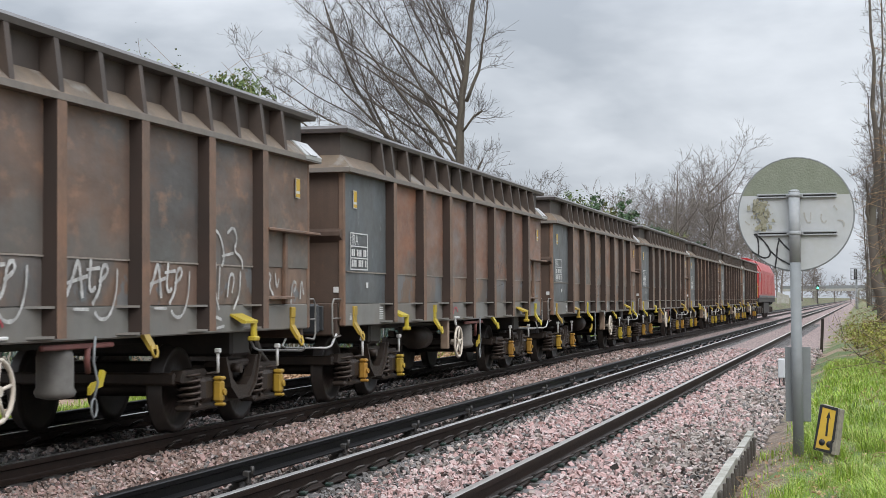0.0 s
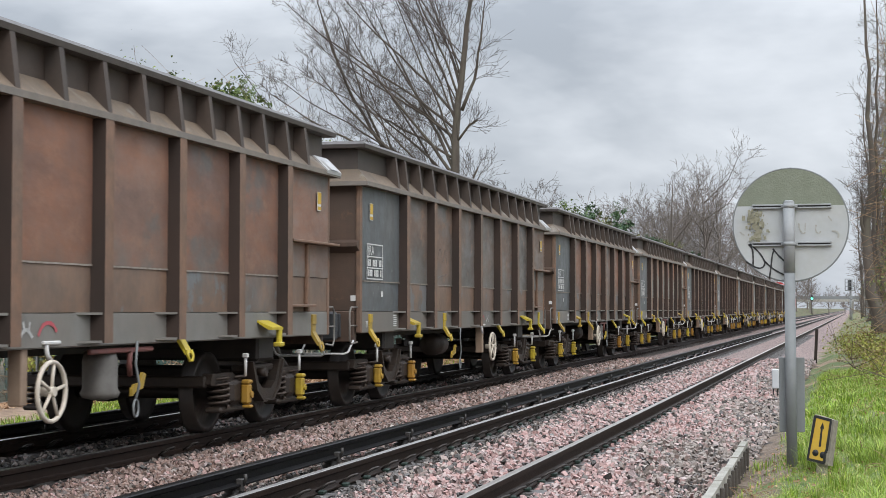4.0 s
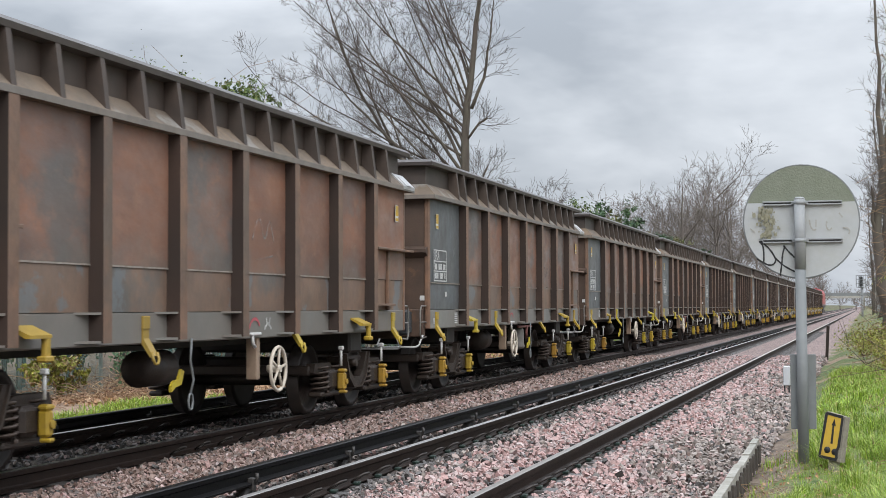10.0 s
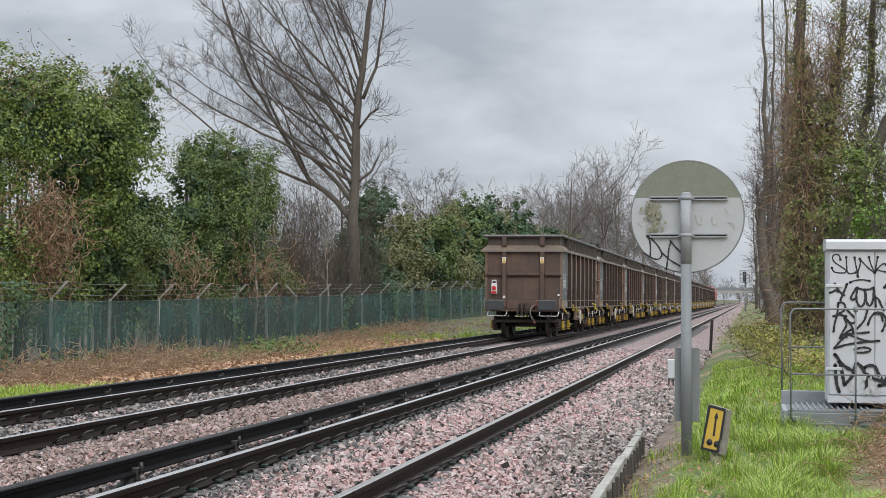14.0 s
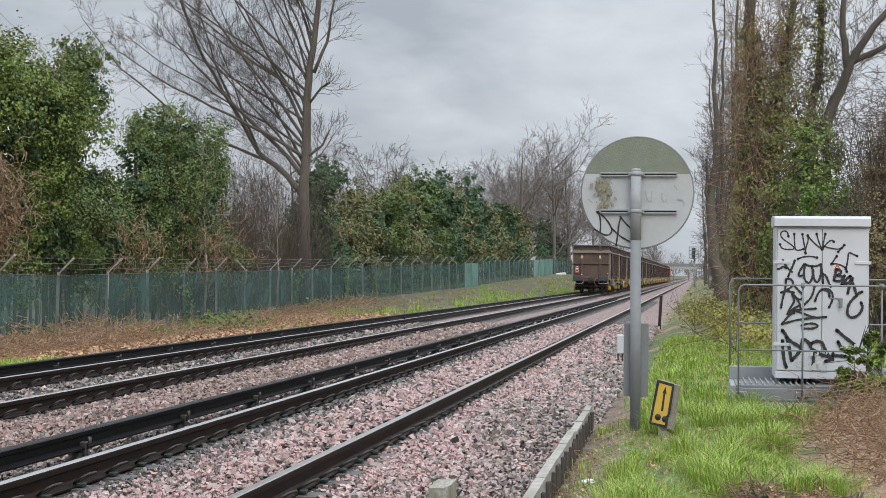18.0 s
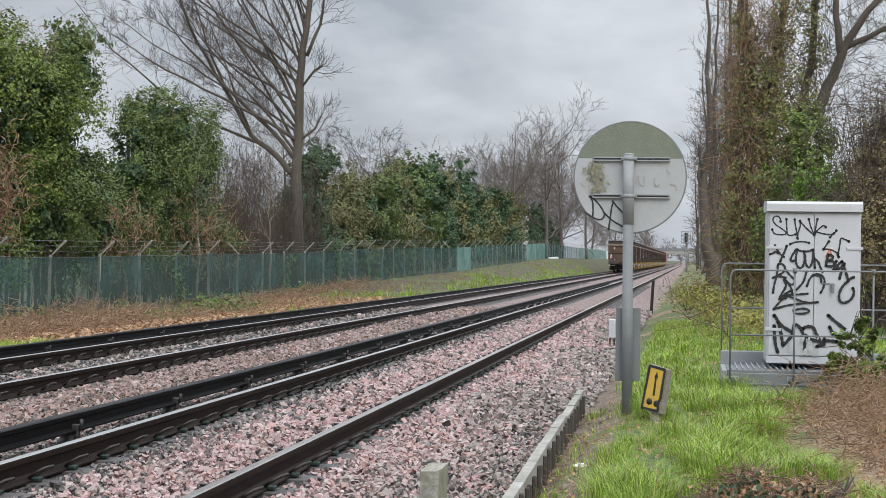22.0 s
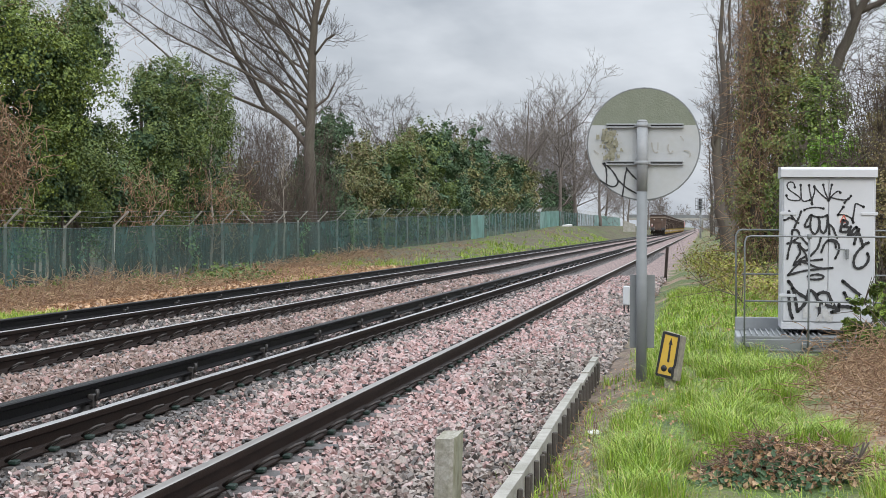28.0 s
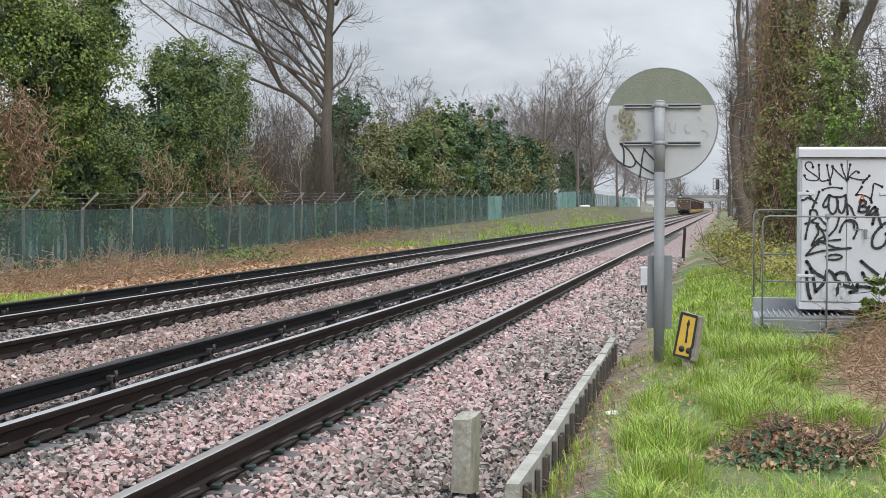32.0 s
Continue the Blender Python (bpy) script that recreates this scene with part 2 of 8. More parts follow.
M["w_panel"] = mat("wagon_panel", (0.200, 0.130, 0.097), 0.5, 0.1, (0.100, 0.070, 0.056), 2.6, 0.7, stain=(0.400, 0.205, 0.119), stain_scale=1.7, stain_amount=0.65, bump=0.5, bump_scale=4.5, rough_var=0.15, stretch=(1, 0.45, 0.9),
                   rand=[(0.230, 0.140, 0.101), (0.290, 0.153, 0.097), (0.170, 0.172, 0.170), (0.260, 0.149, 0.099), (0.200, 0.153, 0.123), (0.230, 0.220, 0.205), (0.320, 0.177, 0.110), (0.170, 0.130, 0.107)],
                   streak=((0.125, 0.122, 0.116), 0.85, (1, 0.7, 0.9), 0.55, 0.62, 0.75), patch=((0.400, 0.233, 0.145), 5.0, (1, 0.55, 0.9), 0.55, 0.7, 0.5), band=((0.17, 0.165, 0.15), 1.85, 0.3, 0.6))
M["w_panel_dark"] = mat("wagon_panel_sooty", (0.120, 0.110, 0.100), 0.5, 0.1, (0.070, 0.056, 0.048), 2.6, 0.7, stain=(0.260, 0.149, 0.097), stain_scale=1.4, stain_amount=0.6, bump=0.5, bump_scale=4.5, rough_var=0.15, stretch=(1, 0.45, 0.9),
                        rand=[(0.125, 0.118, 0.112), (0.160, 0.145, 0.135), (0.110, 0.105, 0.102), (0.180, 0.126, 0.097), (0.140, 0.135, 0.130)], streak=((0.125, 0.122, 0.116), 0.85, (1, 0.7, 0.9), 0.55, 0.62, 0.75), patch=((0.400, 0.233, 0.145), 5.0, (1, 0.55, 0.9), 0.55, 0.7, 0.5), band=((0.15, 0.15, 0.14), 1.9, 0.3, 0.6))
M["w_panel_red"] = mat("wagon_panel_rust", (0.218, 0.114, 0.076), 0.5, 0.1, (0.109, 0.068, 0.057), 2.4, 0.65, stain=(0.353, 0.163, 0.095), stain_scale=1.5, stain_amount=0.7, bump=0.5, bump_scale=4.5, rough_var=0.15, stretch=(1, 0.45, 0.9),
                       rand=[(0.227, 0.118, 0.080), (0.260, 0.133, 0.087), (0.193, 0.114, 0.087), (0.190, 0.175, 0.162), (0.286, 0.152, 0.103)], streak=((0.125, 0.122, 0.116), 0.85, (1, 0.7, 0.9), 0.55, 0.62, 0.75), patch=((0.336, 0.190, 0.125), 5.0, (1, 0.55, 0.9), 0.55, 0.7, 0.5), band=((0.16, 0.15, 0.135), 1.7, 0.3, 0.6))
M["w_lower"] = mat("wagon_lower_panel", (0.180, 0.133, 0.108), 0.5, 0.1, (0.110, 0.084, 0.068), 2.6, 0.65, stain=(0.300, 0.176, 0.113), stain_scale=1.6, stain_amount=0.6, bump=0.4, bump_scale=5,
                   rand=[(0.160, 0.162, 0.160), (0.210, 0.138, 0.104), (0.200, 0.142, 0.108), (0.240, 0.152, 0.106), (0.180, 0.150, 0.126)], patch=((0.170, 0.190, 0.200), 1.4, (1, 1, 1), 0.57, 0.6, 0.75), streak=((0.125, 0.122, 0.116), 0.85, (1, 0.7, 0.9), 0.55, 0.62, 0.75))
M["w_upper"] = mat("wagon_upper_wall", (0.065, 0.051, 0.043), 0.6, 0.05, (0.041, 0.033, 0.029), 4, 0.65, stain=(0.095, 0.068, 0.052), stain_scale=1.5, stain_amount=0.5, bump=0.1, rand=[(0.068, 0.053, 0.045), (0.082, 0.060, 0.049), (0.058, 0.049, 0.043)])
M["w_bead"] = mat("weld_bead", (0.36, 0.32, 0.28), 0.6, 0.1, (0.18, 0.14, 0.11), 14, 0.8)
M["w_lip"] = mat("wagon_ledge_lip", (0.2, 0.18, 0.16), 0.55, 0.1, (0.13, 0.115, 0.1), 6, 0.6, stain=(0.24, 0.19, 0.14), stain_amount=0.4)
M["w_bare"] = mat("bare_bright_metal", (0.6, 0.61, 0.62), 0.45, 0.5, (0.36, 0.34, 0.32), 9, 0.6)
M["reservoir"] = mat("dusty_grey_casting", (0.17, 0.16, 0.145), 0.6, 0.05, (0.08, 0.07, 0.06), 9, 0.6)
M["lever_red"] = mat("faded_red_paint", (0.2, 0.07, 0.06), 0.6, 0, (0.1, 0.05, 0.045), 12, 0.6)
M["lever_arc"] = mat("red_arc_paint", (0.5, 0.09, 0.11), 0.6, 0, (0.35, 0.12, 0.12), 20, 0.5)
M["bracket"] = mat("rusty_buff_paint", (0.34, 0.25, 0.18), 0.6, 0, (0.2, 0.13, 0.09), 9, 0.6)
M["wheel_cream"] = mat("cream_wheel_paint", (0.62, 0.56, 0.47), 0.5, 0, (0.45, 0.37, 0.29), 12, 0.5)
M["cover"] = mat("damper_cover_paint", (0.468, 0.319, 0.024), 0.5, 0, (0.250, 0.152, 0.040), 9, 0.6, rand=[(0.499, 0.426, 0.024), (0.390, 0.182, 0.024), (0.484, 0.380, 0.024), (0.343, 0.152, 0.024)])
M["spring"] = mat("grimy_spring_steel", (0.085, 0.062, 0.05), 0.5, 0.1, (0.05, 0.037, 0.03), 9, 0.6)
M["w_grey"] = mat("wagon_grey_panel", (0.125, 0.14, 0.15), 0.5, 0.1, (0.09, 0.097, 0.1), 2.5, 0.7, stain=(0.16, 0.14, 0.12), stain_scale=1.4, stain_amount=0.4, bump=0.3, bump_scale=5, rough_var=0.1, streak=((0.09, 0.084, 0.08), 2.5, (1, 2.2, 0.25), 0.5, 0.7, 0.6), patch=((0.24, 0.245, 0.245), 5.0, (1, 1, 0.6), 0.64, 0.67, 0.5))
M["w_frame"] = mat("wagon_frame", (0.179, 0.119, 0.087), 0.55, 0.1, (0.101, 0.068, 0.053), 5, 0.65, stain=(0.303, 0.161, 0.095), stain_scale=1.6, stain_amount=0.6, bump=0.15, bump_scale=20,
                   rand=[(0.179, 0.122, 0.090), (0.224, 0.136, 0.090), (0.152, 0.116, 0.090)])
M["w_end"] = mat("wagon_end", (0.089, 0.059, 0.044), 0.62, 0.1, (0.068, 0.048, 0.037), 2.5, 0.7, stain=(0.168, 0.100, 0.067), stain_scale=0.9, stain_amount=0.5, bump=0.1, streak=((0.068, 0.045, 0.035), 2.0, (2.4, 1, 0.2), 0.48, 0.68, 0.7), patch=((0.210, 0.114, 0.066), 2.6, (1, 1, 1), 0.62, 0.68, 0.5))
M["w_ledge"] = mat("wagon_dusty_ledge", (0.15, 0.115, 0.082), 0.7, 0, (0.085, 0.07, 0.058), 6, 0.6, stain=(0.24, 0.165, 0.105), stain_scale=1.2, stain_amount=0.6, bump=0.2, patch=((0.27, 0.265, 0.25), 1.6, (1, 0.8, 1), 0.58, 0.66, 0.6))
M["w_rim"] = mat("wagon_worn_rim", (0.112, 0.098, 0.094), 0.5, 0.3, (0.071, 0.060, 0.055), 8, 0.6)
M["w_rim_top"] = mat("wagon_rim_top", (0.144, 0.136, 0.134), 0.45, 0.6, (0.078, 0.070, 0.066), 9, 0.7)
M["w_sill"] = mat("wagon_sill", (0.213, 0.213, 0.195), 0.55, 0.1, (0.156, 0.147, 0.132), 3, 0.6, stain=(0.200, 0.150, 0.116), stain_amount=0.4, rand=[(0.225, 0.222, 0.205), (0.188, 0.177, 0.159), (0.250, 0.247, 0.229)])
# post sides: darker copy of the frame brown, shade and grime coloured in
M["w_post_side"] = mat("wagon_post_grime_shade", (0.04, 0.029, 0.024), 0.7, 0.0, (0.026, 0.02, 0.018), 4, 0.6, stain=(0.075, 0.044, 0.032), stain_scale=1.0, stain_amount=0.6, spec=0.25)
M["under"] = mat("underframe_grime", (0.02, 0.017, 0.015), 0.6, 0.1, (0.045, 0.035, 0.028), 8, 0.6)
M["bogie"] = mat("bogie_grime", (0.026, 0.019, 0.015), 0.55, 0.1, (0.056, 0.035, 0.023), 9, 0.55, bump=0.2)
M["wheel"] = mat("wheel_steel", (0.028, 0.022, 0.019), 0.5, 0.3, (0.056, 0.040, 0.032), 9, 0.5)
M["buffer"] = mat("buffer_head", (0.045, 0.05, 0.055), 0.45, 0.2, (0.07, 0.07, 0.07), 6, 0.6)
M["rubber"] = mat("rubber_hose", (0.13, 0.115, 0.1), 0.6, 0, (0.07, 0.06, 0.05), 30, 0.5)
M["graf_teal"] = mat("teal_spray_paint", (0.1, 0.36, 0.33), 0.6)
M["w_panel_pale"] = mat("wagon_panel_buffed", (0.27, 0.15, 0.1), 0.55, 0.1, (0.14, 0.085, 0.065), 2.4, 0.65, stain=(0.33, 0.17, 0.1), stain_scale=1.3, stain_amount=0.6, bump=0.5, bump_scale=4.5, rough_var=0.15, stretch=(1, 0.45, 0.9),
                        rand=[(0.25, 0.145, 0.1), (0.29, 0.15, 0.095), (0.22, 0.14, 0.105), (0.2, 0.165, 0.135)], band=((0.205, 0.21, 0.185), 2.28, 0.28, 0.85))
M["stencil"] = mat("stencil_white", (0.66, 0.66, 0.65), 0.6, 0, (0.45, 0.45, 0.44), 30, 0.4)


# ---------------------------------------------------------------- mesh building
class MB:
    """Collects vertices and faces for one mesh."""

    def __init__(self):
        self.v, self.f, self.s, self.mi = [], [], [], []

    def add(self, verts, faces, smooth=False, mi=0):
        o = len(self.v)
        self.v.extend(tuple(p) for p in verts)
        self.f.extend(tuple(i + o for i in q) for q in faces)
        self.s.extend([smooth] * len(faces))
        self.mi.extend([mi] * len(faces))
        return self

    def box(self, x0, x1, y0, y1, z0, z1, ch=0.0, mi=0, m=None):
        """A box with chamfered edges."""
        c = min(ch, (x1 - x0) * 0.45, (y1 - y0) * 0.45, (z1 - z0) * 0.45)
        if c <= 0:
            vs = [(x, y, z) for x in (x0, x1) for y in (y0, y1) for z in (z0, z1)]
            fs = [(0, 1, 3, 2), (4, 6, 7, 5), (0, 4, 5, 1), (2, 3, 7, 6), (0, 2, 6, 4), (1, 5, 7, 3)]
        else:
            vs, idx, fs = [], {}, []
            ex = ((x0, x1), (y0, y1), (z0, z1))
            for sx in (0, 1):
                for sy in (0, 1):
                    for sz in (0, 1):
                        s = (sx, sy, sz)
                        for ax in range(3):
                            p = [ex[a][s[a]] + (0 if a == ax else (c if s[a] == 0 else -c)) for a in range(3)]
                            idx[(s, ax)] = len(vs)
                            vs.append(tuple(p))
            for ax in range(3):
                a, b2 = [k for k in range(3) if k != ax]
                for d in (0, 1):
                    q = []
                    for u, w in ((0, 0), (1, 0), (1, 1), (0, 1)):
                        s = [0, 0, 0]
                        s[ax], s[a], s[b2] = d, u, w
                        q.append(idx[(tuple(s), ax)])
                    fs.append(tuple(q))
            for ax in range(3):
                a, b2 = [k for k in range(3) if k != ax]
                for u in (0, 1):
                    for w in (0, 1):
                        s0, s1 = [0, 0, 0], [0, 0, 0]
                        s0[a], s0[b2], s1[a], s1[b2], s1[ax] = u, w, u, w, 1
                        s0, s1 = tuple(s0), tuple(s1)
                        fs.append((idx[(s0, a)], idx[(s1, a)], idx[(s1, b2)], idx[(s0, b2)]))
            for s in {k[0] for k in idx}:
                fs.append((idx[(s, 0)], idx[(s, 1)], idx[(s, 2)]))
        if m is not None:
            vs = [tuple(m @ Vector(p)) for p in vs]
        return self.add(vs, fs, mi=mi)

    def prism(self, prof, a0, a1, axis="y", mi=0, cap=True):
        """A closed profile (pairs) drawn along an axis from a0 to a1. Pairs are (x, z) for y, (y, z) for x, (x, y) for z."""
        def put(p, a):
            return {"y": (p[0], a, p[1]), "x": (a, p[0], p[1]), "z": (p[0], p[1], a)}[axis]
        n = len(prof)
        vs = [put(p, a) for a in (a0, a1) for p in prof]
        fs = [(i, (i + 1) % n, n + (i + 1) % n, n + i) for i in range(n)]
        if cap:
            fs += [tuple(range(n))[::-1], tuple(range(n, 2 * n))]
        return self.add(vs, fs, mi=mi)

    def tube(self, pts, r, n=6, mi=0, smooth=True, closed=False):
        """A round bar along points; r is one radius or one for each point."""
        pts = [Vector(p) for p in pts]
        k = len(pts)
        rr = [r] * k if not isinstance(r, (list, tuple)) else r
        vs, fs = [], []
        ref = None
        for i, p in enumerate(pts):
            if closed:
                d = (pts[(i + 1) % k] - pts[i - 1]).normalized()
            else:
                d = (pts[min(i + 1, k - 1)] - pts[max(i - 1, 0)]).normalized()
            if ref is None:
                ref = Vector((0, 0, 1)) if abs(d.z) < 0.9 else Vector((1, 0, 0))
            u = d.cross(ref)
            u = u.normalized() if u.length > 1e-6 else Vector((1, 0, 0))
            w = u.cross(d).normalized()
            ref = w
            for j in range(n):
                a = 2 * math.pi * j / n
                vs.append(tuple(p + (u * math.cos(a) + w * math.sin(a)) * rr[i]))
        for i in range(k if closed else k - 1):
            for j in range(n):
                a, b2 = i * n, ((i + 1) % k) * n
                fs.append((a + j, a + (j + 1) % n, b2 + (j + 1) % n, b2 + j))
        self.add(vs, fs, smooth, mi)
        if not closed:
            o = len(self.v) - k * n
            self.f += [tuple(range(o, o + n))[::-1], tuple(range(o + (k - 1) * n, o + k * n))]
            self.s += [False, False]
            self.mi += [mi, mi]
        return self

    def cyl(self, p0, p1, r, n=12, mi=0, r1=None):
        return self.tube([p0, p1], [r, r if r1 is None else r1], n, mi)

    def lathe(self, prof, n=20, axis="x", at=(0, 0, 0), mi=0):
        """Turns (radius, along) pairs round an axis through at."""
        vs, fs = [], []
        for r, a in prof:
            for j in range(n):
                t = 2 * math.pi * j / n
                c, s = r * math.cos(t), r * math.sin(t)
                p = {"x": (a, c, s), "y": (c, a, s), "z": (c, s, a)}[axis]
                vs.append((p[0] + at[0], p[1] + at[1], p[2] + at[2]))
        for i in range(len(prof) - 1):
            for j in range(n):
                fs.append((i * n + j, i * n + (j + 1) % n, (i + 1) * n + (j + 1) % n, (i + 1) * n + j))
        fs += [tuple(range(n))[::-1], tuple(range((len(prof) - 1) * n, len(prof) * n))]
        return self.add(vs, fs, True, mi)

    def mesh(self, name, mats):
        me = bpy.data.meshes.new(name)
        me.from_pydata(self.v, [], self.f)
        for m in mats if isinstance(mats, (list, tuple)) else [mats]:
            me.materials.append(m)
        me.polygons.foreach_set("use_smooth", self.s)
        if any(self.mi):
            me.polygons.foreach_set("material_index", self.mi)
        bm = bmesh.new()
        bm.from_mesh(me)
        bmesh.ops.recalc_face_normals(bm, faces=bm.faces)
        bm.to_mesh(me)
        bm.free()
        me.update()
        return me


def part(name, mb, material, parent, label="", at=None):
    """Links a built mesh as one object under a thing or a part."""
    ob = new(name, mb.mesh(name, material) if isinstance(mb, MB) else mb)
    ob.parent = parent
    if at is not None:
        ob.matrix_basis = at
    if label:
        tagged(ob, label)
    return ob


def thing(name, label, category, at=None, group="", kind="", mb=None, material=None):
    ob = new(name, mb.mesh(name, material) if mb else None)
    if at is not None:
        ob.matrix_basis = at
    return tagged(ob, label, category, group, kind)


def raw_mesh(name, verts, faces, material, smooth=False, mat_index=None):
    """A large mesh straight from arrays; faces all have the same number of corners."""
    me = bpy.data.meshes.new(name)
    verts, faces = np.asarray(verts, np.float32), np.asarray(faces, np.int32)
    nf, k = faces.shape
    me.vertices.add(len(verts))
    me.vertices.foreach_set("co", verts.ravel())
    me.loops.add(nf * k)
    me.loops.foreach_set("vertex_index", faces.ravel())
    me.polygons.add(nf)
    me.polygons.foreach_set("loop_start", np.arange(0, nf * k, k, dtype=np.int32))
    me.polygons.foreach_set("use_smooth", np.full(nf, smooth))
    for m in material if isinstance(material, list) else [material]:
        me.materials.append(m)
    if mat_index is not None:
        me.polygons.foreach_set("material_index", np.asarray(mat_index, np.int32))
    me.update(calc_edges=True)
    me.validate()
    return me


def strokes(mb, lines, w, put, mi=0, blot=0.0):
    """Painted lines of width w; put turns a flat (u, v) and a layer number into a place. Lines are smoothed polylines."""
    for line in lines:
        p = [Vector(q) for q in line]
        for _ in range(2):
            if len(p) > 2:
                q = [p[0]]
                for a, b2 in zip(p, p[1:]):
                    q += [a * 0.75 + b2 * 0.25, a * 0.25 + b2 * 0.75]
                p = q + [p[-1]]
        vs = []
        for i, a in enumerate(p):
            d = p[min(i + 1, len(p) - 1)] - p[max(i - 1, 0)]
            d = d.normalized() if d.length > 1e-6 else Vector((1, 0))
            n = Vector((-d.y, d.x)) * w * 0.5 * (0.8 + 0.4 * ((i * 7) % 5) / 4)
            vs += [put(*(a + n)), put(*(a - n))]
        mb.add(vs, [(2 * i, 2 * i + 1, 2 * i + 3, 2 * i + 2) for i in range(len(p) - 1)], mi=mi)
        lift = Vector(put(0, 0, lines.index(line) + 1)) - Vector(put(0, 0, 0))
        n0 = len(mb.v) - len(vs)
        if blot:
            for c in (p[0], p[-1]):
                ring = [put(*(c + Vector((math.cos(a), math.sin(a))) * blot)) for a in np.linspace(0, 2 * math.pi, 9)[:-1]]
                mb.add(ring, [tuple(range(8))], mi=mi)
        mb.v[n0:] = [tuple(Vector(q) + lift) for q in mb.v[n0:]]
    return mb


# ---------------------------------------------------------------- plan
RAIL_NR, RAIL_NL, RAIL_FR, RAIL_FL = -2.596, -4.101, -6.581, -8.086
NEAR_C, FAR_C = (RAIL_NR + RAIL_NL) / 2, (RAIL_FR + RAIL_FL) / 2
FENCE_X = -16.5


def smooth01(a, b, v):
    t = np.clip((v - a) / (b - a), 0, 1)
    return t * t * (3 - 2 * t)


def ground_z(x, y):
    """Height of the ground over the rail heads."""
    x, y = np.asarray(x, float), np.asarray(y, float)
    zf = np.interp(y, [0, 45, 65, 81, 121, 186, 500], [-0.55, -0.55, -0.34, -0.05, 0.4, 1.35, 1.6])
    left = -0.3 + (zf + 0.3) * smooth01(-10.0, -15.5, x)
    right = -0.175 + 0.175 * smooth01(-0.98, -0.45, x) + (0.75 * smooth01(-0.6, 2.6, x)) * smooth01(20, 42, y)
    z = np.where(x < -9.6, left, np.where(x > -1.25, right, -0.175))
    z = np.where((x <= -8.9) & (x >= -9.9), -0.175 - 0.125 * smooth01(-8.9, -9.9, x), z)
    lump = 0.05 * np.sin(x * 1.7 + y * 0.6) * np.sin(y * 0.45 - x * 0.3)
    return z + lump * (smooth01(-10.5, -12.0, x) + 0.7 * smooth01(-0.2, 0.8, x))


def ground_material():
    m = bpy.data.materials.new("ground")
    m.use_nodes = True
    nt = m.node_tree
    N, L = nt.nodes.new, nt.links.new
    b = nt.nodes["Principled BSDF"]
    b.inputs["Roughness"].default_value = 0.8
    geo = N("ShaderNodeNewGeometry")
    sep = N("ShaderNodeSeparateXYZ")
    L(geo.outputs["Position"], sep.inputs[0])

    def noise_of(s, d=6):
        n = N("ShaderNodeTexNoise")
        n.inputs["Scale"].default_value, n.inputs["Detail"].default_value = s, d
        L(geo.outputs["Position"], n.inputs["Vector"])
        return n.outputs[0]

    def ramp(fac, stops):
        r = N("ShaderNodeValToRGB")
        while len(r.color_ramp.elements) < len(stops):
            r.color_ramp.elements.new(0.5)
        for e, (p, c) in zip(r.color_ramp.elements, stops):
            e.position, e.color = p, (*c, 1)
        L(fac, r.inputs[0])
        return r.outputs[0]

    def math_(op, a, c):
        n = N("ShaderNodeMath")
        n.operation = op
        for k, v in enumerate((a, c)):
            if isinstance(v, (int, float)):
                n.inputs[k].default_value = v
            else:
                L(v, n.inputs[k])
        return n.outputs[0]

    def step(v, lo, hi):
        r = N("ShaderNodeMapRange")
        r.inputs[1].default_value, r.inputs[2].default_value = lo, hi
        L(v, r.inputs[0])
        return r.outputs[0]

    def mixc(f, a, c):
        x = N("ShaderNodeMix")
        x.data_type = "RGBA"
        L(f, x.inputs[0])
        L(a, x.inputs[6])
        L(c, x.inputs[7])
        return x.outputs[2]

    vor = N("ShaderNodeTexVoronoi")
    vor.inputs["Scale"].default_value = 19.0
    L(geo.outputs["Position"], vor.inputs["Vector"])
    stone = ramp(vor.outputs["Color"], [(0.0, (0.03, 0.025, 0.023)), (0.3, (0.17, 0.125, 0.115)), (0.6, (0.36, 0.26, 0.24)), (1.0, (0.13, 0.113, 0.106))])
    # ground below the loose stones: near black, the shade of the gaps painted in
    crevice_shade = ramp(vor.outputs["Color"], [(0.0, (0.018, 0.015, 0.014)), (1.0, (0.045, 0.038, 0.035))])
    stone = mixc(math_("MAXIMUM", step(sep.outputs[1], 43, 48), step(sep.outputs[1], 5.9, 5.4)), crevice_shade, stone)
    dirt = ramp(noise_of(6.0), [(0.3, (0.08, 0.055, 0.038)), (0.5, (0.15, 0.107, 0.075)), (0.7, (0.24, 0.185, 0.14))])
    wob = math_("MULTIPLY", math_("SUBTRACT", noise_of(1.3), 0.5), 1.2)
    xw = math_("ADD", sep.outputs[0], wob)
    grass = ramp(noise_of(2.2), [(0.3, (0.045, 0.075, 0.018)), (0.48, (0.085, 0.13, 0.025)), (0.6, (0.12, 0.125, 0.045)), (0.75, (0.13, 0.17, 0.04))])
    litter = ramp(noise_of(4.5), [(0.3, (0.14, 0.09, 0.06)), (0.5, (0.27, 0.18, 0.12)), (0.7, (0.38, 0.28, 0.2))])
    brown_patch = step(noise_of(0.33, 4), 0.4, 0.5)
    scrub = ramp(noise_of(3.0), [(0.3, (0.045, 0.038, 0.02)), (0.5, (0.09, 0.075, 0.04)), (0.7, (0.15, 0.115, 0.07))])
    left = mixc(brown_patch, grass, scrub)
    near_left = step(sep.outputs[1], 66, 58)
    left = mixc(near_left, left, litter)
    right_brown = math_("MULTIPLY", step(xw, 0.7, 1.05), step(sep.outputs[1], 19, 13))
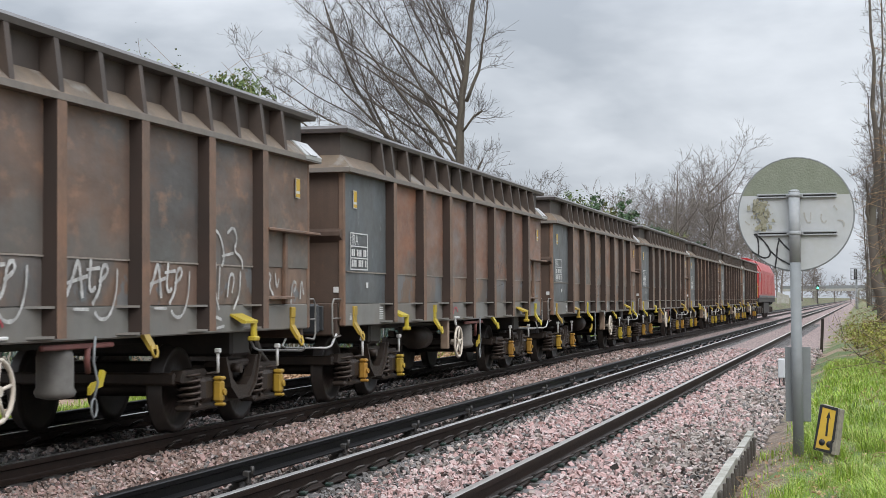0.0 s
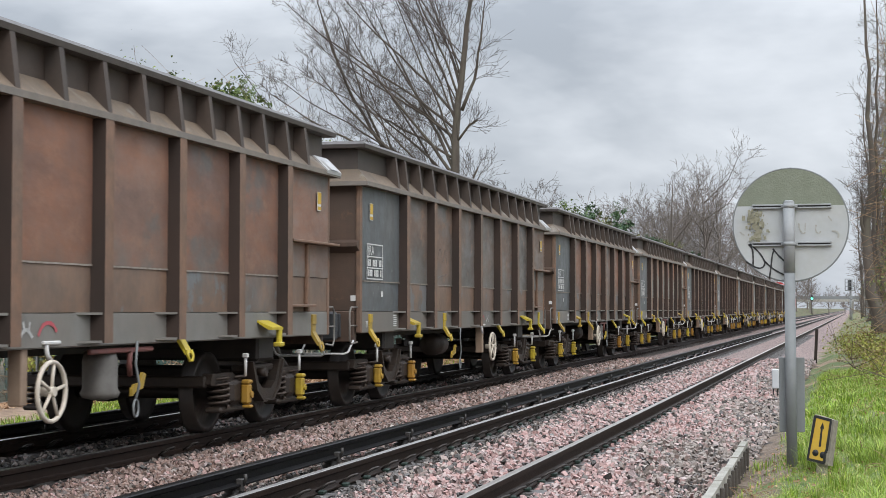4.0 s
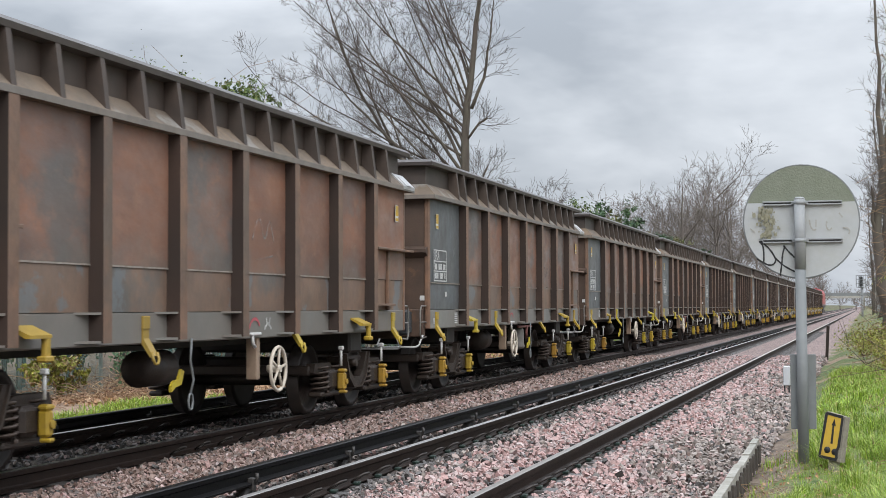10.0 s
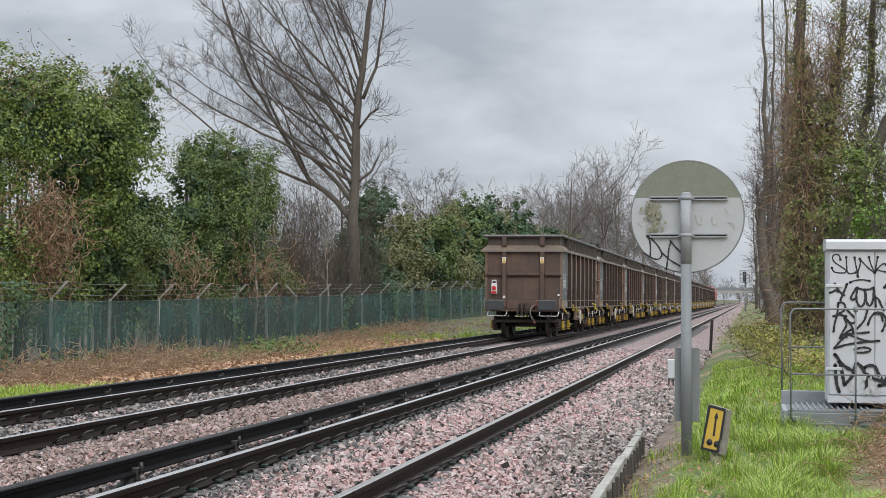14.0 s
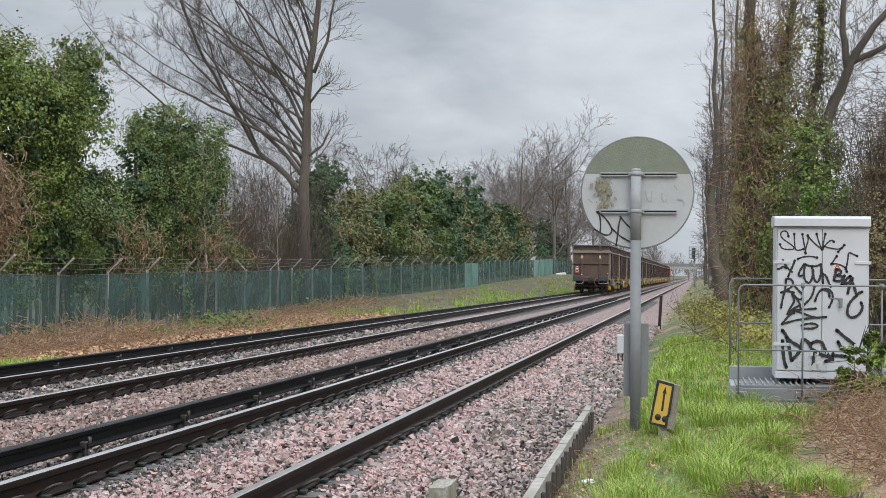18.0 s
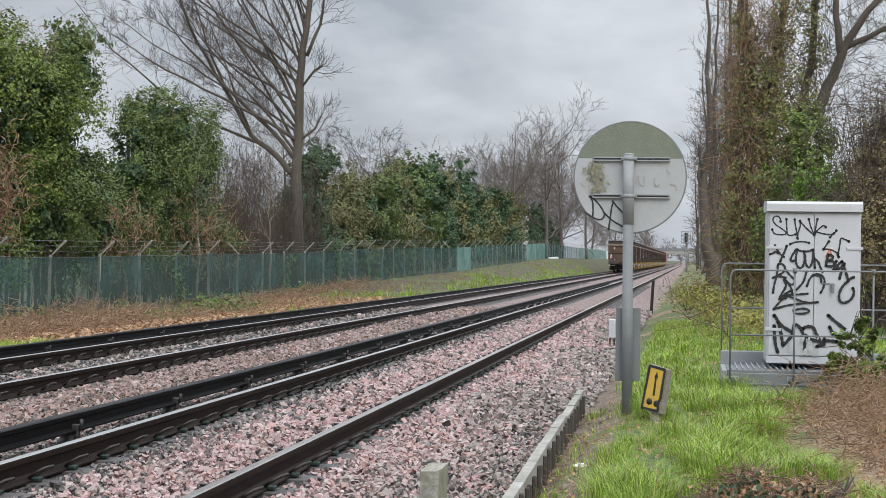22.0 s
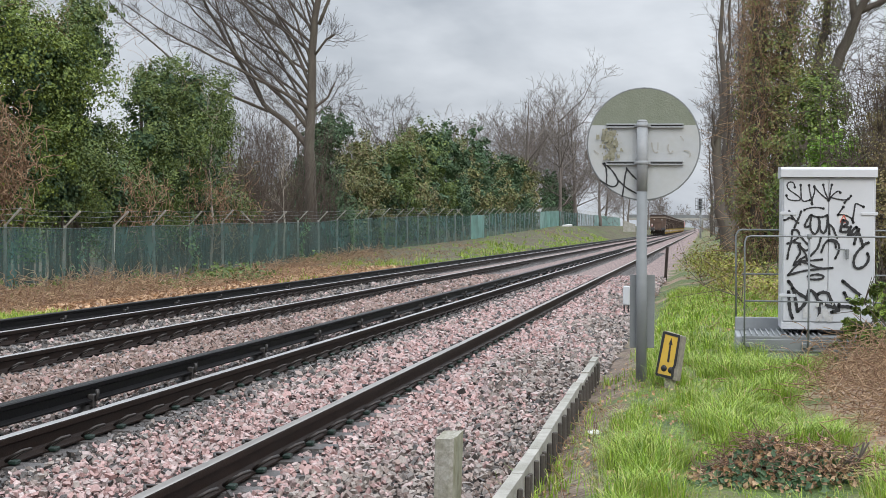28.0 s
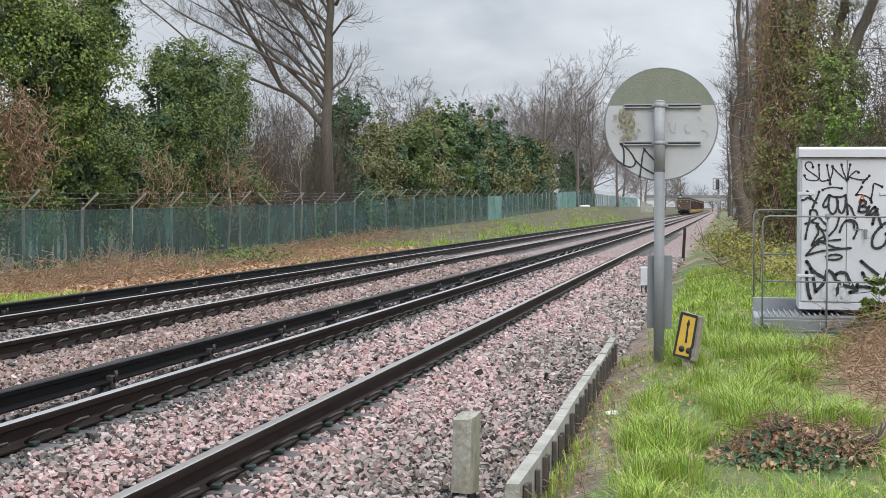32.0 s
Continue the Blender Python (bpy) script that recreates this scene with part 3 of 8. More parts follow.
    right_far = math_("MULTIPLY", step(noise_of(0.5, 4), 0.5, 0.6), step(sep.outputs[1], 24, 34))
    path = math_("MULTIPLY", step(xw, -0.5, -0.63), step(sep.outputs[1], 24, 19))
    right = mixc(path, mixc(math_("MAXIMUM", right_brown, right_far), grass, litter), dirt)
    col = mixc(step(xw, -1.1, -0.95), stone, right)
    col = mixc(step(xw, -9.5, -9.9), col, left)
    L(col, b.inputs["Base Color"])
    bp = N("ShaderNodeBump")
    bp.inputs["Strength"].default_value, bp.inputs["Distance"].default_value = 0.8, 0.04
    L(vor.outputs["Distance"], bp.inputs["Height"])
    L(bp.outputs[0], b.inputs["Normal"])
    return m


def build_ground():
    xs = np.unique(np.concatenate([np.linspace(-900, -60, 18), np.linspace(-60, -18, 22), np.linspace(-18, -8.5, 40), np.linspace(-8.5, -1.6, 8),
                                   np.linspace(-1.6, 5, 45), np.linspace(5, 40, 22), np.linspace(40, 900, 18)]))
    ys = np.unique(np.concatenate([np.linspace(-300, 4, 14), np.linspace(4, 70, 110), np.linspace(70, 220, 60), np.linspace(220, 2500, 30)]))
    X, Y = np.meshgrid(xs, ys)
    Z = ground_z(X, Y)
    n, k = X.shape
    i = np.arange(n * k).reshape(n, k)
    f = np.stack([i[:-1, :-1], i[:-1, 1:], i[1:, 1:], i[1:, :-1]], -1).reshape(-1, 4)
    ob = new("ground", raw_mesh("ground", np.stack([X, Y, Z], -1).reshape(-1, 3), f, ground_material(), True))
    tagged(ob, "wet ground with ballast, grass verge and brown leaf litter", "ground", kind="structure")


def rail_profile(cx, z0=0.0):
    prof = [(-0.07, -0.159), (0.07, -0.159), (0.07, -0.148), (0.025, -0.132), (0.01, -0.118), (0.009, -0.056), (0.0345, -0.043), (0.0358, -0.012),
            (0.033, -0.003), (0.024, 0.0), (-0.024, 0.0), (-0.033, -0.003), (-0.0358, -0.012), (-0.0345, -0.043), (-0.009, -0.056), (-0.01, -0.118),
            (-0.025, -0.132), (-0.07, -0.148)]
    return [(cx + x, z + z0) for x, z in prof]


def build_tracks():
    y0, y1 = -175.0, 1100.0
    clip_mb = MB()
    loop = [(0.06, -0.06, -0.132), (0.1, -0.072, -0.1), (0.16, -0.06, -0.066), (0.195, -0.01, -0.058), (0.175, 0.045, -0.066), (0.12, 0.06, -0.085),
            (0.08, 0.035, -0.115), (0.055, 0.0, -0.13)]
    clip_mb.tube(loop, 0.0105, 6)
    clip_mesh = clip_mb.mesh("clip", M["clip"])
    pad_mesh = MB().box(0.06, 0.115, -0.04, 0.04, -0.156, -0.13, 0.006).mesh("insulator", M["pad"])
    sl = MB()
    sl.prism([(-1.25, -0.37), (1.25, -0.37), (1.25, -0.17), (0.98, -0.161), (0.52, -0.161), (0.4, -0.185), (-0.4, -0.185), (-0.52, -0.161), (-0.98, -0.161), (-1.25, -0.17)], -0.125, 0.125, "y")
    sl_mesh = sl.mesh("sleeper", M["sleeper"])
    pot_mb = MB()
    pot_mb.lathe([(0.08, -0.165), (0.085, -0.12), (0.055, -0.11), (0.07, -0.09), (0.05, -0.075), (0.045, -0.055)], 12, "z")
    pot_mb.box(0.03, 0.085, -0.03, 0.03, -0.1, 0.0, 0.008)
    pot_mb.tube([(0.085, -0.0, -0.05), (0.105, 0.0, 0.0), (0.1, 0.0, 0.035)], 0.014, 6)
    pot_mesh = pot_mb.mesh("insulator_pot", M["pot"])
    for nm, cx, rails, con, rng, crng in (("track_near", NEAR_C, (RAIL_NR, RAIL_NL), RAIL_NL - 0.455, (5.56, 94), (5.5, 44)),
                                         ("track_far", FAR_C, (RAIL_FR, RAIL_FL), RAIL_FL - 0.455, (14.8, 104), (15, 62))):
        root = new(nm)
        tagged(root, "wet railway track on concrete sleepers with a live third rail", "railway track", kind="structure")
        for rx in rails:
            mb = MB()
            mb.prism(rail_profile(rx), y0, y1)
            mb.mi = [1 if k in (8, 9, 10) else 0 for k in range(len(mb.f))]
            part("rail", mb, [M["rail_web"], M["rail_dull"] if rx == RAIL_NR else M["rail_head"]], root, "dark steel rail with a bright worn head")
        mb = MB()
        c = con
        prof = [(-0.075, -0.055), (0.075, -0.055), (0.075, -0.043), (0.02, -0.028), (0.018, 0.028), (0.04, 0.04), (0.042, 0.07), (0.034, 0.078),
                (-0.034, 0.078), (-0.042, 0.07), (-0.04, 0.04), (-0.018, 0.028), (-0.02, -0.028), (-0.075, -0.043)]
        mb.prism([(c + x, z) for x, z in prof], y0, y1)
        part("conductor_rail", mb, M["con_rail"], root, "black steel conductor rail")
        yy = rng[0]
        k = 0
        while yy < rng[1]:
            part("sleeper", sl_mesh, None, root, at=pose(cx, yy, 0))
            if yy < crng[1]:
                for rx in rails:
                    for sgn in (0, 180):
                        a = pose(rx, yy, 0, 0, 0, sgn)
                        part("rail_clip", clip_mesh, None, root, at=a)
                        if nm == "track_near" and yy < 26:
                            part("clip_insulator", pad_mesh, None, root, at=a)
            if k % 4 == 2:
                part("insulator_pot", pot_mesh, None, root, at=pose(con, yy + 0.1, 0))
            yy += 0.60
            k += 1
        for j in range(1, 22):
            part("sleeper", sl_mesh, None, root, at=pose(cx, rng[0] - 0.6 * j, 0))


build_ground()


# ---------------------------------------------------------------- the goods train
PITCH, WAGONS = 13.95, 18
BL = 12.6                       # body length
BOGIE = 1.75                    # bogie centre from the body's end
POSTS = [1.87, 3.39, 4.92, 6.46, 7.99, 9.49, 10.93]


def flat_yz(x):
    return lambda u, v, k=0: (x + 0.0006 * k, u, v)


LETTERS = {
    "P": [[(0, 0), (0, 1)], [(0, 1), (0.5, 1), (0.65, 0.75), (0.5, 0.5), (0, 0.5)]],
    "A": [[(0, 0), (0.15, 0.6), (0.35, 1), (0.55, 0.6), (0.7, 0)], [(0.1, 0.4), (0.6, 0.4)]],
    "N": [[(0, 0), (0.02, 1)], [(0.02, 1), (0.58, 0)], [(0.58, 0), (0.6, 1)]],
    "D": [[(0, 0), (0, 1)], [(0, 1), (0.5, 0.9), (0.65, 0.5), (0.5, 0.1), (0, 0)]],
    "S": [[(0.6, 0.85), (0.4, 1), (0.1, 0.9), (0.1, 0.6), (0.5, 0.45), (0.6, 0.2), (0.35, 0), (0, 0.12)]],
    "O": [[(0.3, 1), (0.05, 0.8), (0.05, 0.2), (0.3, 0), (0.55, 0.2), (0.55, 0.8), (0.3, 1)]],
    "R": [[(0, 0), (0, 1)], [(0, 1), (0.5, 0.95), (0.6, 0.75), (0.45, 0.52), (0, 0.5)], [(0.15, 0.5), (0.62, 0)]],
    "C": [[(0.6, 0.85), (0.35, 1), (0.05, 0.75), (0.05, 0.25), (0.35, 0), (0.6, 0.15)]],
    "I": [[(0.3, 0), (0.32, 1)]],
    "U": [[(0, 1), (0.03, 0.2), (0.3, 0), (0.57, 0.2), (0.6, 1)]],
    "K": [[(0, 0), (0, 1)], [(0.6, 1), (0.05, 0.5), (0.65, 0)]],
    "M": [[(0, 0), (0.05, 1), (0.35, 0.4), (0.65, 1), (0.7, 0)]],
    "B": [[(0, 0), (0, 1)], [(0, 1), (0.5, 0.9), (0.45, 0.6), (0, 0.5), (0.55, 0.42), (0.5, 0.05), (0, 0)]],
    "E": [[(0.6, 1), (0, 1), (0, 0), (0.6, 0)], [(0, 0.5), (0.5, 0.5)]],
    "Y": [[(0, 1), (0.3, 0.5)], [(0.6, 1), (0.3, 0.5), (0.25, 0)]],
    "!": [[(0.3, 0.3), (0.32, 1)], [(0.3, 0.0), (0.31, 0.1)]],
    "~": [[(0, 0.2), (0.2, 0.8), (0.35, 0.1), (0.5, 0.9), (0.7, 0.3)]],
}


def word(mb, text, u0, v0, h, w, put, step=0.85, mi=0):
    for k, ch in enumerate(text):
        if ch in LETTERS:
            strokes(mb, [[(u0 + k * step * h + x * h, v0 + y * h) for x, y in ln] for ln in LETTERS[ch]], w, put, mi)


def bogie_meshes():
    """The pieces of one bogie: bolster, side frame, cradle and end beam; its middle stands at the rail heads."""
    side = [(-1.35, 0.52), (-1.3, 0.62), (-0.75, 0.62), (-0.5, 0.5), (-0.25, 0.36), (0.25, 0.36), (0.5, 0.5), (0.75, 0.62), (1.3, 0.62), (1.35, 0.52),
            (1.3, 0.5), (0.9, 0.52), (0.6, 0.4), (0.3, 0.26), (-0.3, 0.26), (-0.6, 0.4), (-0.9, 0.52), (-1.3, 0.5)]
    frame_mb = MB().prism(side, 0.945, 1.055, "x")
    frame_mb.box(0.9, 1.1, -0.42, 0.42, 0.6, 0.68, 0.02)
    out = [(-0.5, 0.72), (-0.36, 0.42), (-0.16, 0.29), (0.16, 0.29), (0.36, 0.42), (0.5, 0.72)]
    inn = [(0.4, 0.72), (0.26, 0.5), (0.12, 0.42), (-0.12, 0.42), (-0.26, 0.5), (-0.4, 0.72)]
    cradle = MB().prism(out + inn, 1.07, 1.16, "x")
    lip = [(y0 * 0.93, z0 + 0.02 if z0 < 0.7 else z0) for y0, z0 in out[::-1]]
    cradle.prism(out + lip, 1.16, 1.185, "x")
    cradle.cyl((1.1, -0.12, 0.6), (1.2, -0.12, 0.6), 0.05, 10)
    bolster = MB().box(-1.0, 1.0, -0.18, 0.18, 0.42, 0.66, 0.03)
    beam = MB().box(-1.0, 1.0, -0.05, 0.05, 0.48, 0.6, 0.02)
    return [m.mesh(n, M["bogie"]) for n, m in (("bolster", bolster), ("side_frame", frame_mb), ("cradle", cradle), ("end_beam", beam))]


def build_spring(mb, x, y, z0, z1, r=0.105, turns=5):
    pts = []
    for i in range(turns * 7 + 1):
        a = 2 * math.pi * i / 7
        pts.append((x + r * math.cos(a), y + r * math.sin(a), z0 + (z1 - z0) * i / (turns * 7)))
    mb.tube(pts, 0.02, 3)


def wheelset_mesh():
    mb = MB()
    mb.cyl((-1.05, 0, 0), (1.05, 0, 0), 0.075, 10)
    for sx in (-1, 1):
        xi, xo = 0.6825, 0.8175
        prof = [(0.1, xi - 0.03), (0.3, xi + 0.02), (0.36, xi), (0.45, xi), (0.45, xi + 0.025), (0.42, xi + 0.035), (0.418, xo), (0.36, xo), (0.33, xo - 0.05), (0.14, xo - 0.02), (0.12, xo + 0.05), (0.08, xo + 0.06)]
        mb.lathe([(r, sx * a) for r, a in prof], 22, "x")
    return mb.mesh("wheelset", M["wheel"])


def build_wagon():
    """A high-sided open box wagon; its body's rear corner stands at y = 0, the rail heads at z = 0."""
    w = thing("wagon", "rusty brown high-sided open box wagon on yellow-marked bogies", "goods wagon", group="wagons of the train")
    W = 1.27
    # sides, panel by panel
    for sx in (-1, 1):
        edges = [0.0] + POSTS + [BL]
        for a, b2 in zip(edges, edges[1:]):
            first, last = a == 0.0, b2 == BL
            for nm, z0, z1 in (("lower_panel", 1.25, 1.64), ("side_panel", 1.645, 2.84)):
                mb = MB()
                x_o = W + (0.012 if nm == "side_panel" else 0.0)
                n = 5
                rows = []
                for i in range(n + 1):
                    t = i / n
                    bulge = 0.022 * math.sin(math.pi * t) if not last else 0.0
                    rows.append((a + (b2 - a) * t, bulge))
                vs, fs = [], []
                for y, bg in rows:
                    for z, k in ((z0, 0.4), ((z0 + z1) / 2, 1.0), (z1, 0.4)):
                        vs.append((sx * (x_o + bg * k), y, z))
                for i in range(n):
                    for j in range(2):
                        fs.append((i * 3 + j, i * 3 + 3 + j, i * 3 + 4 + j, i * 3 + 1 + j))
                o = len(vs)
                vs += [(sx * (W - 0.03), y, z) for y, _ in rows for z in (z0, (z0 + z1) / 2, z1)]
                for i in range(n):
                    for j in range(2):
                        fs.append((o + i * 3 + j, o + i * 3 + 1 + j, o + i * 3 + 4 + j, o + i * 3 + 3 + j))
                mb.add(vs, fs, True)
                if nm == "lower_panel" and not last:
                    mb.box(*sorted((sx * (x_o + 0.012), sx * (x_o + 0.02))), a + 0.09, b2 - 0.09, z1 - 0.012, z1 + 0.003, mi=1)
                part(nm, mb, [M["w_grey"], M["w_bead"]] if first and sx > 0 else [M["w_panel"] if nm == "side_panel" else M["w_lower"], M["w_bead"]], w,
                     "dark grey painted steel panel" if first and sx > 0 else "") if nm == "lower_panel" else part(nm, mb, M["w_grey"] if first and sx > 0 else M["w_panel"] if nm == "side_panel" else M["w_lower"], w,
                     "dark grey painted steel panel" if first and sx > 0 else "")
    # frame of posts
    for sx in (-1, 1):
        for y in POSTS:
            mb = MB()
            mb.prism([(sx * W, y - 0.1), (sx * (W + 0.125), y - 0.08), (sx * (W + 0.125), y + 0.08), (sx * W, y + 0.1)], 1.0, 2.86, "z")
            # side faces get the darker colour that stands in for their shade
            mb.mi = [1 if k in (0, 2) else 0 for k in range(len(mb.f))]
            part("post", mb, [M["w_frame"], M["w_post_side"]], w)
            mb = MB()
            mb.prism([(W * sx, y - 0.36), ((W + 0.12) * sx, y - 0.05), ((W + 0.12) * sx, y), (W * sx, y)], 1.23, 1.25, "z")
            mb.prism([(W * sx, y - 0.36), ((W + 0.12) * sx, y - 0.05), ((W + 0.12) * sx, y), (W * sx, y)], 1.0, 1.02, "z")
            mb.box(*sorted((W * sx, (W + 0.1) * sx)), y - 0.02, y + 0.0, 1.0, 1.24)
            part("post_bracket", mb, M["w_sill"], w)
        mb = MB()
        mb.box(*sorted((sx * (W - 0.08), sx * (W + 0.005))), 0.0, BL, 0.97, 1.25, 0.012)
        part("sill", mb, M["w_sill"], w)
        for y in (0.0, BL):
            mb = MB()
            mb.box(*sorted((sx * (W - 0.06), sx * (W + 0.02))), y - 0.03, y + 0.03, 0.97, 2.86, 0.015)
            part("corner_post", mb, M["w_frame"], w)
        # front-end step in the side
        mb = MB()
        mb.box(*sorted((sx * W, sx * (W + 0.14))), 11.0, BL + 0.06, 2.02, 2.05, 0.006)
        mb.box(*sorted((sx * W, sx * (W + 0.05))), 11.74, 11.82, 1.25, 2.02, 0.01)
        mb.box(*sorted((sx * W, sx * (W + 0.1))), 11.0, 11.9, 1.3, 1.33, 0.005)
        part("step_ledge", mb, M["w_frame"], w)
    # ledge, upper wall and rim run round the body
    t = 0.13

    def ring(name, prof, material, label=""):
        """prof: (outward offset, z) pairs, swept round the four sides with mitred corners."""
        mb = MB()
        cor = [(W, BL), (-W, BL), (-W, 0.0), (W, 0.0)]
        sg = [(1, 1), (-1, 1), (-1, -1), (1, -1)]
        n = len(prof)
        vs = [(cx + sxx * o, cy + syy * o, z) for (cx, cy), (sxx, syy) in zip(cor, sg) for o, z in prof]
        fs = [(i * n + j, i * n + (j + 1) % n, ((i + 1) % 4) * n + (j + 1) % n, ((i + 1) % 4) * n + j) for i in range(4) for j in range(n)]
        mb.add(vs, fs)
        if name == "rim":
            mb.mi = [1 if k % n == 2 else 0 for k in range(len(mb.f))]
            return part(name, mb, [M["w_rim"], M["w_rim_top"]], w, label)
        if name == "ledge":
            mb.mi = [1 if k % n == 1 else 0 for k in range(len(mb.f))]
            return part(name, mb, [M["w_ledge"], M["w_lip"]], w, label)
        return part(name, mb, material, w, label)

    ring("ledge", [(-0.06, 2.84), (t, 2.84), (t, 2.895), (-0.045, 3.06), (-0.06, 3.06)], M["w_ledge"], "dusty sloping ledge")
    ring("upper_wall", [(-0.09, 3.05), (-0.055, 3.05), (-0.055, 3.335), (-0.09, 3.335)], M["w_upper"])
    ring("rim", [(-0.1, 3.325), (0.075, 3.325), (0.088, 3.372), (0.045, 3.412), (-0.1, 3.415)], M["w_rim"], "worn top rim, bright along its upper edge")
    for sx in (-1, 1):
        mb = MB()
        pr = [(sx * (W + t + 0.006), 2.86), (sx * (W + t + 0.012), 2.9), (sx * (W - 0.035), 3.075), (sx * (W - 0.05), 3.066), (sx * (W + t - 0.01), 2.89)]
        mb.prism(pr, BL - 0.42, BL + 0.1, "y")
        mb.prism([(sx * (W + t + 0.016), 2.905), (sx * (W + t + 0.02), 2.91), (sx * (W + 0.02), 3.03), (sx * (W + 0.014), 3.024)], BL - 0.3, BL - 0.05, "y")
        part("ledge_patch", mb, M["w_bare"], w, "bare bright metal at the ledge's bent corner")
    gus = MB()
    gus.prism([(-0.055, 3.335), (0.07, 3.335), (t - 0.005, 2.895), (-0.05, 3.06)], -0.04, 0.04, "y")
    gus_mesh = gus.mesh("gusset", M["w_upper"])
    ys = [1.4] + [y for p, q in zip(POSTS, POSTS[1:] + [12.2]) for y in (p, (p + q) / 2)]
    for y in ys:
        part("gusset", gus_mesh, None, w, at=pose(W, y, 0))
        part("gusset", gus_mesh, None, w, at=pose(-W, y, 0, 0, 0, 180))
    # ends
    for ey, rot in ((0.0, 0), (BL, 180)):
        e = pose(0, ey, 0, 0, 0, rot)
        mb = MB()
        mb.box(-W + 0.03, W - 0.03, 0.0, 0.04, 1.26, 2.86, m=e)
        part("end_panel", mb, M["w_end"], w)
        for rx in (-0.635, 0.635):
            mb = MB()
            mb.box(rx - 0.075, rx + 0.075, -0.11, 0.0, 1.0, 2.84, 0.012, m=e)
            mb.box(rx - 0.075, rx + 0.075, -0.09, 0.06, 3.04, 3.325, 0.012, m=e)
            part("end_rib", mb, M["w_end"], w)
        mb = MB()
        for x0, x1 in ((-W, -0.71), (-0.56, 0.56), (0.71, W)):
            vs = [(x0, 0, 1.99), (x1, 0, 1.99), (x1, 0, 2.16), (x0, 0, 2.16), (x0 + 0.02, -0.1, 2.07), (x1 - 0.02, -0.1, 2.07), (x1 - 0.02, -0.1, 2.12), (x0 + 0.02, -0.1, 2.12)]
            mb.add([tuple(e @ Vector(p)) for p in vs], [(4, 5, 6, 7), (0, 1, 5, 4), (1, 2, 6, 5), (2, 3, 7, 6), (3, 0, 4, 7), (0, 3, 2, 1)])
        part("end_beam", mb, M["w_end"], w)
        mb = MB()
        mb.box(-1.2, 1.2, -0.06, 0.06, 0.86, 1.255, 0.015, m=e)
        mb.box(-0.55, 0.55, -0.075, -0.06, 0.93, 1.2, 0.01, m=e)
        mb.box(-0.45, 0.45, -0.085, -0.075, 1.06, 1.08, m=e)
        mb.box(-0.45, 0.45, -0.085, -0.075, 0.97, 0.99, m=e)
        part("headstock", mb, M["w_end"], w)
        for bx in (-0.8635, 0.8635):
            mb = MB()
            a0, a1, a2 = e @ Vector((bx, -0.06, 1.07)), e @ Vector((bx, -0.4, 1.07)), e @ Vector((bx, -0.61, 1.07))
            mb.cyl(a0, a1, 0.115, 14)
            mb.cyl(a1, a2, 0.085, 14)
            mb.box(bx - 0.17, bx + 0.17, -0.1, -0.06, 0.92, 1.22, 0.01, m=e)
            mb.box(bx - 0.305, bx + 0.305, -0.67, -0.61, 0.895, 1.245, 0.03, m=e)
            part("buffer", mb, M["buffer"], w, "dark grey rectangular buffer")
            mb = MB()
            mb.tube([e @ Vector(p) for p in ((bx - 0.3, -0.06, 0.86), (bx - 0.31, -0.2, 0.74), (bx - 0.26, -0.22, 0.715), (bx + 0.26, -0.22, 0.715), (bx + 0.31, -0.2, 0.74), (bx + 0.33, -0.06, 0.88))], 0.014, 6)
            part("grab_rail", mb, M["white"], w, "white shunter's grab rail")
        mb = MB()
        mb.box(-0.05, 0.05, -0.3, -0.06, 1.0, 1.1, 0.02, m=e)
        for cx in (-0.1, 0.05):
            mb.tube([e @ Vector(p) for p in ((cx, -0.27, 1.08), (cx + 0.07, -0.29, 1.12), (cx + 0.09, -0.3, 0.95), (cx + 0.06, -0.3, 0.76), (cx, -0.3, 0.72), (cx - 0.06, -0.3, 0.78), (cx - 0.05, -0.3, 0.95))], 0.03, 7, closed=True)
        mb.cyl(e @ Vector((0.16, -0.3, 1.1)), e @ Vector((0.17, -0.31, 0.68)), 0.025, 6)
        part("coupling", mb, M["bogie"], w, "rusty screw coupling hanging from its hook")
        mb = MB()
        mb.tube([e @ Vector(p) for p in ((0.42, -0.1, 1.08), (0.36, -0.2, 1.05), (0.29, -0.3, 0.95), (0.27, -0.32, 0.8), (0.33, -0.32, 0.65), (0.42, -0.3, 0.52))], 0.027, 7)
        part("brake_hose", mb, M["rubber"], w, "grey brake hose")
        mb = MB()
        mb.box(0.38, 0.5, -0.2, -0.1, 1.03, 1.12, 0.02, m=e)
        mb.box(0.46, 0.5, -0.24, -0.21, 1.1, 1.26, 0.01, m=e)
        part("hose_end", MB().box(0.39, 0.45, -0.34, -0.27, 0.46, 0.55, 0.015, m=e), M["lever_red"], w, "faded red hose end")
        part("brake_cock", mb, M["lever_red"], w, "faded red brake cock")
        for rx in (-0.635, 0.635):
            mb = MB()
            mb.box(rx - 0.065, rx + 0.065, -0.114, -0.111, 2.46, 2.66, m=e)
            lab = part("warning_label", mb, M["white"], w, "yellow and white warning label")
            mb = MB()
            mb.box(rx - 0.058, rx + 0.058, -0.117, -0.115, 2.47, 2.545, m=e)
            mb.add([tuple(e @ Vector(p)) for p in ((rx - 0.05, -0.116, 2.56), (rx + 0.05, -0.116, 2.56), (rx, -0.116, 2.645))], [(0, 1, 2)])
            part("label_print", mb, M["yellow_sign"], lab)
        mb = MB()
        mb.box(1.14, 1.22, -0.014, -0.002, 1.38, 1.45, 0.003, m=e)
        part("reflector", mb, M["white"], w)
        mb = MB()
